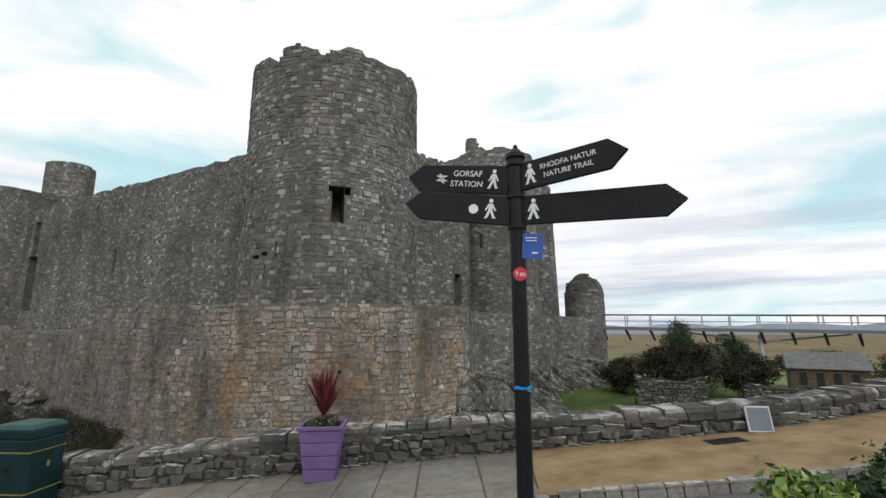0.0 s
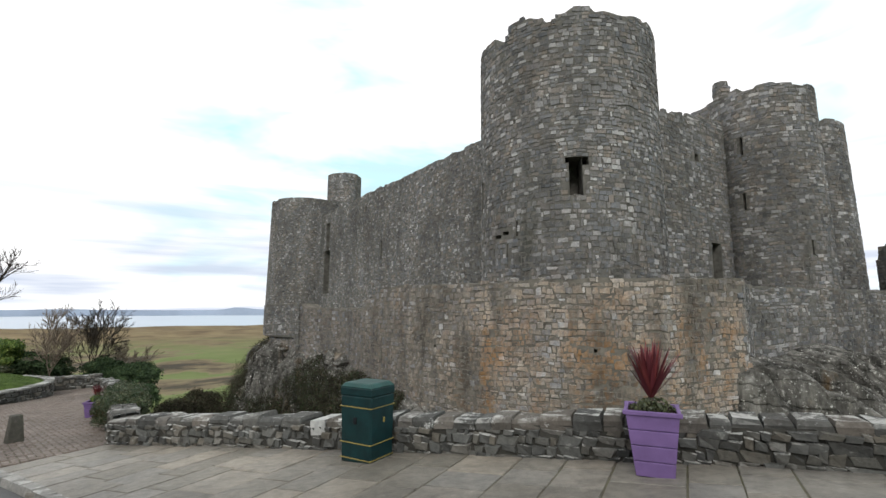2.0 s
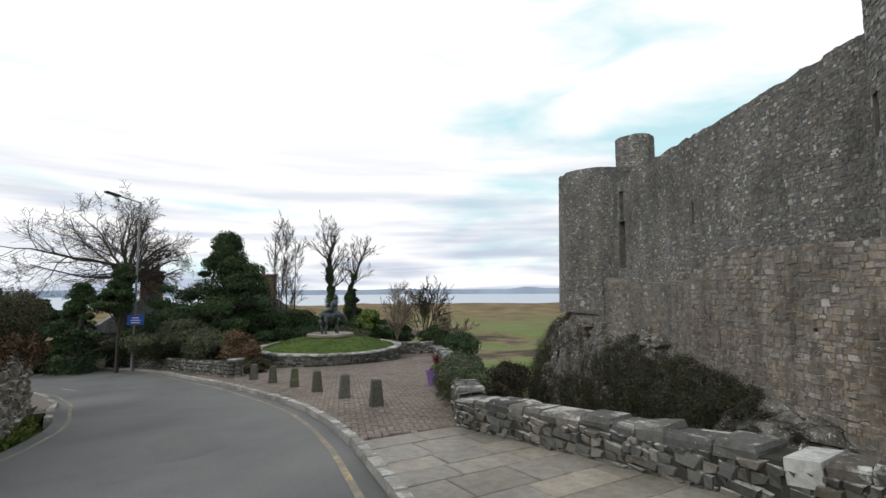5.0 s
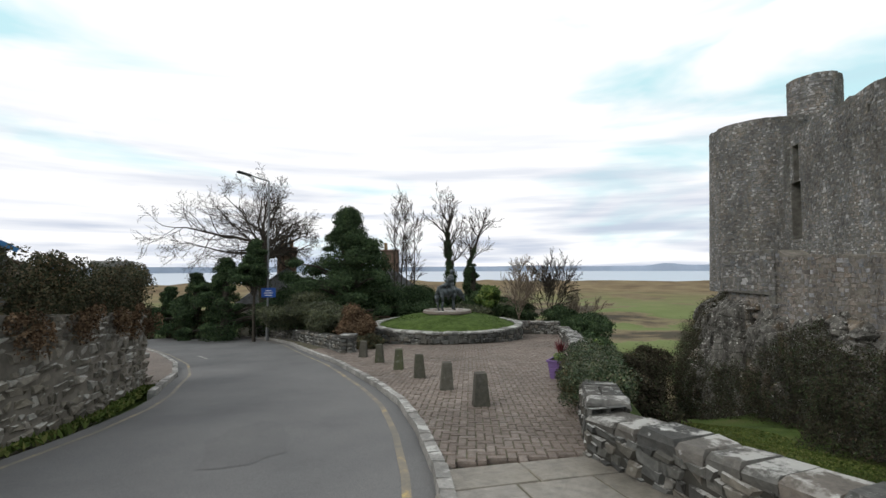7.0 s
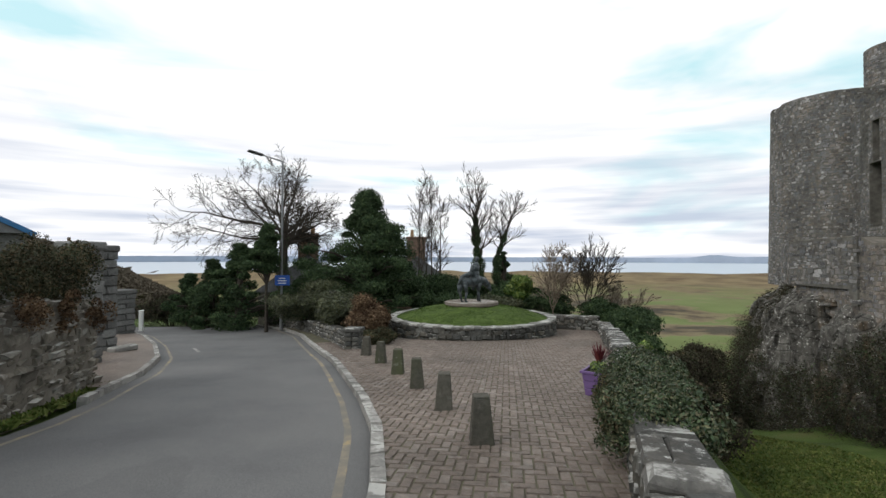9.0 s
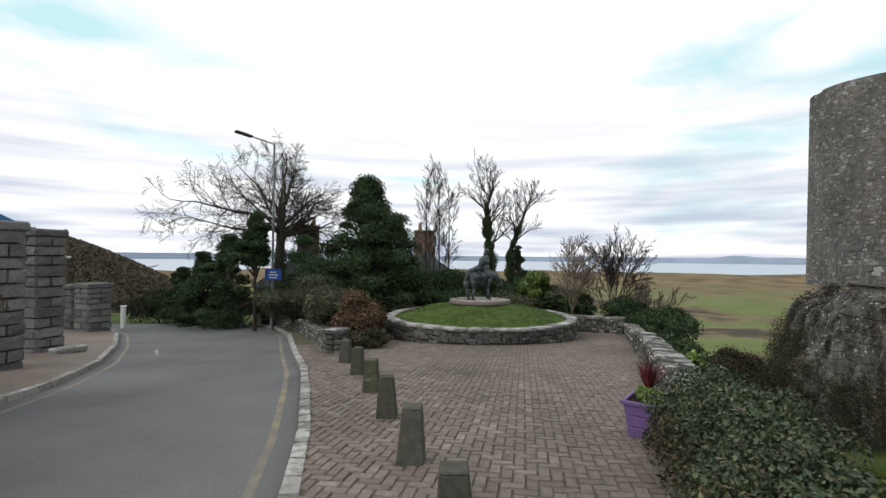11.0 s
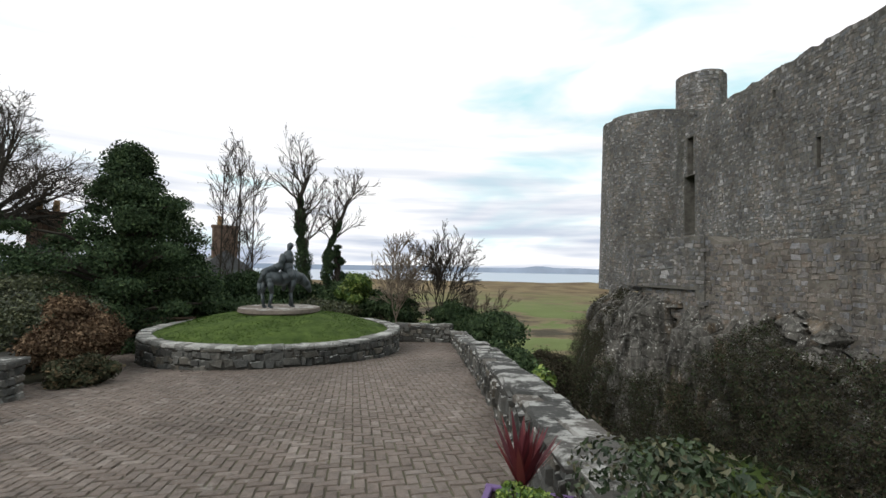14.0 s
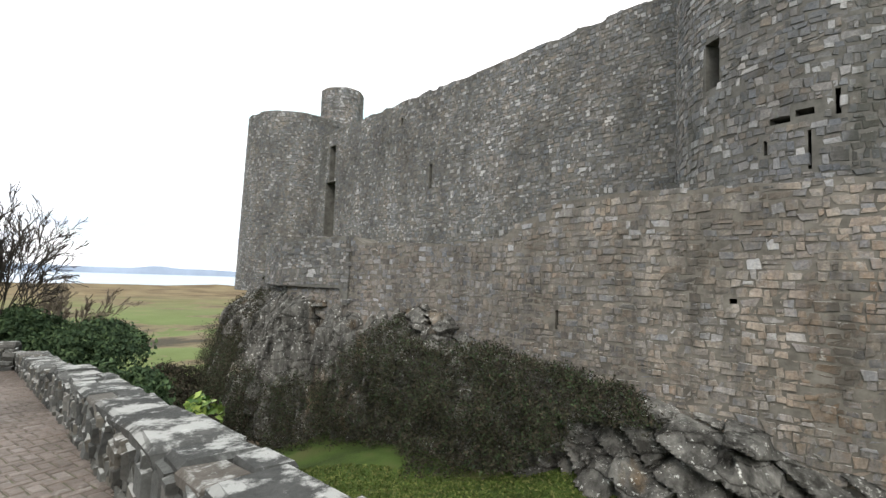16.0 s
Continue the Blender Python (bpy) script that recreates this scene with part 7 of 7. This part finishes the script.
oak = leafless((-37.5, -1.5, -3.3), "wide leafless oak with many crooked branches behind the lamp", [(oak_line, 0.42, limbs, (9, 7, 5), 0.8, 0.015, 0.16)], 905, mat_bark)
ivy_sleeve(oak, oak_line, 0.75, 5000, 907, leaf_dark)
evergreen((-32.4, 3.75, -3.2), 7.7, 3.1, 902, "dense dark evergreen tree beside the mound", 120000, 0.055, clumps=170, low=0.08)
evergreen((-30.9, -1.0, -3.0), 5.6, 1.6, 903, "dark rounded evergreen hiding the lamp's pole", 34000, 0.055, trunk=0.1, clumps=54, low=0.62)
evergreen((-33.2, -2.8, -3.2), 4.9, 2.1, 907, "dark evergreen under the oak", 26000, 0.06, clumps=40, low=0.1)
evergreen((-35.6, -4.9, -3.4), 4.3, 2.0, 904, "dark overgrown evergreen at the bend", 26000, 0.06, clumps=40, low=0.1)
evergreen((-39.0, -7.2, -3.6), 3.6, 1.9, 905, "dark overgrown evergreen beside the street", 20000, 0.06, clumps=34, low=0.1)
evergreen((-35.0, 12.0, -3.2), 4.7, 1.0, 906, "slender dark conifer behind the hedges", 9000, 0.07, clumps=34)
# two ivy-clad trees behind the statue
g = random.Random(31)
line_a = [(0, 0, -0.3), (0, 0.05, 2.0), (0, -0.05, 4.0), (0, -0.2, 5.4), (0.05, -0.25, 6.6), (0, 0.1, 7.6)]
line_b = [(0, 0.9, -0.3), (0, 1.0, 2.6), (0, 1.1, 4.3), (0, 1.6, 5.6), (0, 2.0, 6.7)]
up_limbs = lambda lo, num, long: [(lo + (1 - lo) * (k + g.random()) / num, g.uniform(0, 2 * math.pi), radians(g.uniform(42, 72)), long * g.uniform(0.7, 1.15)) for k in range(num)]
ivied = leafless((-34.0, 10.2, -3.2), "pair of ivy-trunked leafless trees behind the statue",
                 [(line_a, 0.2, up_limbs(0.42, 17, 1.9), (7, 6), 0.55, 0.05, 0.09), (line_b, 0.15, up_limbs(0.5, 13, 1.7), (7, 6), 0.6, 0.06, 0.1)], 911, mat_bark)
ivy_sleeve(ivied, line_a[:5], 0.6, 12000, 921, leaf_dark)
ivy_sleeve(ivied, line_b[:4], 0.45, 8000, 922, leaf_dark)
for k, (x, y, h) in enumerate(((-36.2, 6.9, 8.2), (-35.9, 7.7, 7.9), (-36.3, 8.3, 8.3), (-36.8, 7.3, 7.6))):
    lean = g.uniform(-0.5, 0.5)
    leafless((x, y, -3.4), "slim grey leafless sapling in a thin group", [([(0, 0, -0.2), (0, lean * 0.3, h * 0.35), (0.1, lean * 0.6, h * 0.7), (0, lean, h)], 0.05, up_limbs(0.3, 15, 1.6), (6, 5), 0.45, 0.07, 0.07)], 931 + k, mat_bark)


def broom(lean, long, num):
    """Stems fanning up from one root."""
    out = []
    for k in range(num):
        a = g.uniform(0, 2 * math.pi)
        out.append((1.0, a, radians(g.uniform(48, 84)), long * g.uniform(0.7, 1.1)))
    return [([(0, 0, -0.3), (0, lean * 0.3, 0.4), (0, lean, 0.9)], 0.06, out, (8, 6, 4), 0.5, 0.03, 0.09)]


leafless((-29.0, 14.1, -2.7), "leafless shrubby tree behind the parapet", broom(0.3, 2.8, 9), 941, mat_bark)
leafless((-29.6, 13.0, -2.6), "pale reddish leafless shrub behind the corner wall", broom(-0.1, 2.5, 8), 942, mat_bark_pale)
leafless((-29.2, 16.2, -3.4), "low pale leafless scrub beyond the parapet", broom(0.1, 1.9, 6), 943, mat_bark_pale)
HEDGES = (((-30.2, 1.0, -1.0), (1.9, 2.2, 1.08), leaf_hedge, 34000, "rounded green-brown hedge above the street wall"),
          ((-26.8, 3.0, -1.25), (1.6, 1.4, 1.0), leaf_hedge, 24000, "rounded hedge with browning leaves"),
          ((-24.9, 3.75, -1.3), (1.2, 1.0, 0.85), leaf_brown, 20000, "rust-brown dying shrub by the pier"),
          ((-23.4, 4.1, -1.7), (0.75, 0.62, 0.36), leaf_wallivy, 6000, "low dark green shrub beside the pier"),
          ((-30.9, 13.2, -1.6), (1.6, 1.2, 0.85), leaf_dark, 5000, "dark evergreen shrub behind the mound"),
          ((-31.6, 10.6, -1.5), (1.6, 1.6, 0.8), leaf_hedge, 5000, "loose green shrub behind the mound"),
          ((-31.4, 8.0, -1.5), (1.3, 1.4, 0.75), leaf_dark, 4500, "dark shrub behind the statue"),
          ((-32.2, 12.0, -0.75), (1.0, 1.0, 0.8), leaf_fresh, 3000, "bright green bush behind the hedges"),
          ((-27.0, 15.4, -2.0), (2.0, 1.1, 0.95), leaf_dark, 9000, "green shrub leaning over the parapet"),
          ((-28.6, 14.9, -1.75), (1.8, 1.1, 1.0), leaf_dark, 6000, "dark evergreen shrub behind the corner wall"),
          ((-23.8, 14.0, -2.6), (1.5, 0.8, 0.9), leaf_dark, 4000, "dark shrub below the parapet"),
          ((-20.6, 13.9, -4.0), (2.2, 1.2, 1.3), leaf_bramble, 4500, "dark bramble mound below the parapet"),
          ((-30.0, 20.2, -6.3), (3.0, 2.2, 2.3), leaf_bramble, 14000, "dark leafless thicket on the slope below the square"),
          ((-33.5, 22.6, -6.4), (3.0, 2.4, 2.2), leaf_wallivy, 14000, "dark evergreen thicket on the slope beside the crag"),
          ((-36.5, 26.4, -6.4), (2.6, 2.2, 1.9), leaf_bramble, 11000, "dark brown thicket near the foot of the crag"),
          ((-33.0, 5.4, -0.6), (1.6, 2.0, 1.7), leaf_dark, 7000, "dark undergrowth behind the bench"),
          ((-33.6, 9.0, -1.2), (1.4, 3.0, 1.35), leaf_dark, 14000, "dark laurel mass behind the statue"),
          ((-33.0, 11.7, -1.3), (1.4, 1.6, 1.0), leaf_dark, 5000, "dark shrub under the leaning tree"),
          ((-34.0, 4.6, -1.6), (2.4, 2.4, 1.4), leaf_dark, 7000, "dark shrubs under the evergreen"),
          ((-36.5, 9.0, -1.5), (2.4, 3.0, 1.6), leaf_dark, 7000, "dark undergrowth in front of the cottages"),
          ((-38.0, 2.0, -1.0), (1.8, 3.0, 1.8), leaf_dark, 6000, "dark undergrowth below the oak"),
          ((-34.2, 1.0, -1.6), (1.8, 3.2, 1.5), leaf_dark, 14000, "dark ivy bank between the evergreens"),
          ((-35.6, -4.0, -2.2), (1.6, 3.4, 1.2), leaf_wallivy, 12000, "dark overgrown bank along the bend"),
          ((-33.4, 7.0, -1.7), (1.2, 3.0, 1.1), leaf_dark, 12000, "dark laurels behind the bench"),
          ((-32.6, 12.4, -1.5), (1.4, 2.0, 1.1), leaf_dark, 10000, "dark evergreen shrubs beside the corner wall"),
          ((-39.5, -8.5, -2.4), (2.6, 2.6, 1.2), leaf_bramble, 5000, "tangled brown scrub at the bend"),
          ((-36.5, -5.6, -2.6), (2.4, 1.0, 0.9), leaf_wallivy, 6000, "dark bank of ivy along the street edge"),
          ((-36.8, 15.0, -4.4), (4.0, 3.0, 1.8), leaf_bramble, 5000, "dark scrub on the slope"),
          ((-27.0, 17.6, -6.4), (3.0, 2.0, 1.6), leaf_bramble, 5000, "dark scrub on the slope below the square"))
for i, (c, r, m, n, lab) in enumerate(HEDGES):
    bush("shrub", c, r, max(int(n * 2.0), 12000), 0.04 if i < 4 else 0.06, m, lab, "shrub", 950 + i)
# woods on the hill beyond the bend
rng = np.random.default_rng(99)
n = 150000
hx, hy = rng.normal(-165, 42, n), rng.normal(-112, 40, n)
hz = land_height(hx, hy) + rng.uniform(0.5, 4.5, n)
tagged(leaves(np.stack([hx, hy, hz], 1), np.tile([0.5, 0.3, 0.6], (n, 1)), 0.5, "hill_woods", leaf_winter, None, 98), "bare brown woods on the hill beyond the street", "woods", kind="stuff")

# ---- near pieces of the paving and walls ----
pieces(sett_near, "sett", stone_datas("sett", mat_sett, shape_sett), sett_parent)
pieces(near1, "stone", stone_datas("stone", mat_parapet, RUBBLE), par1)
for frames, ob, mat in LATE:
    pieces(frames, "stone", stone_datas("stone", mat, CASTLE), ob)
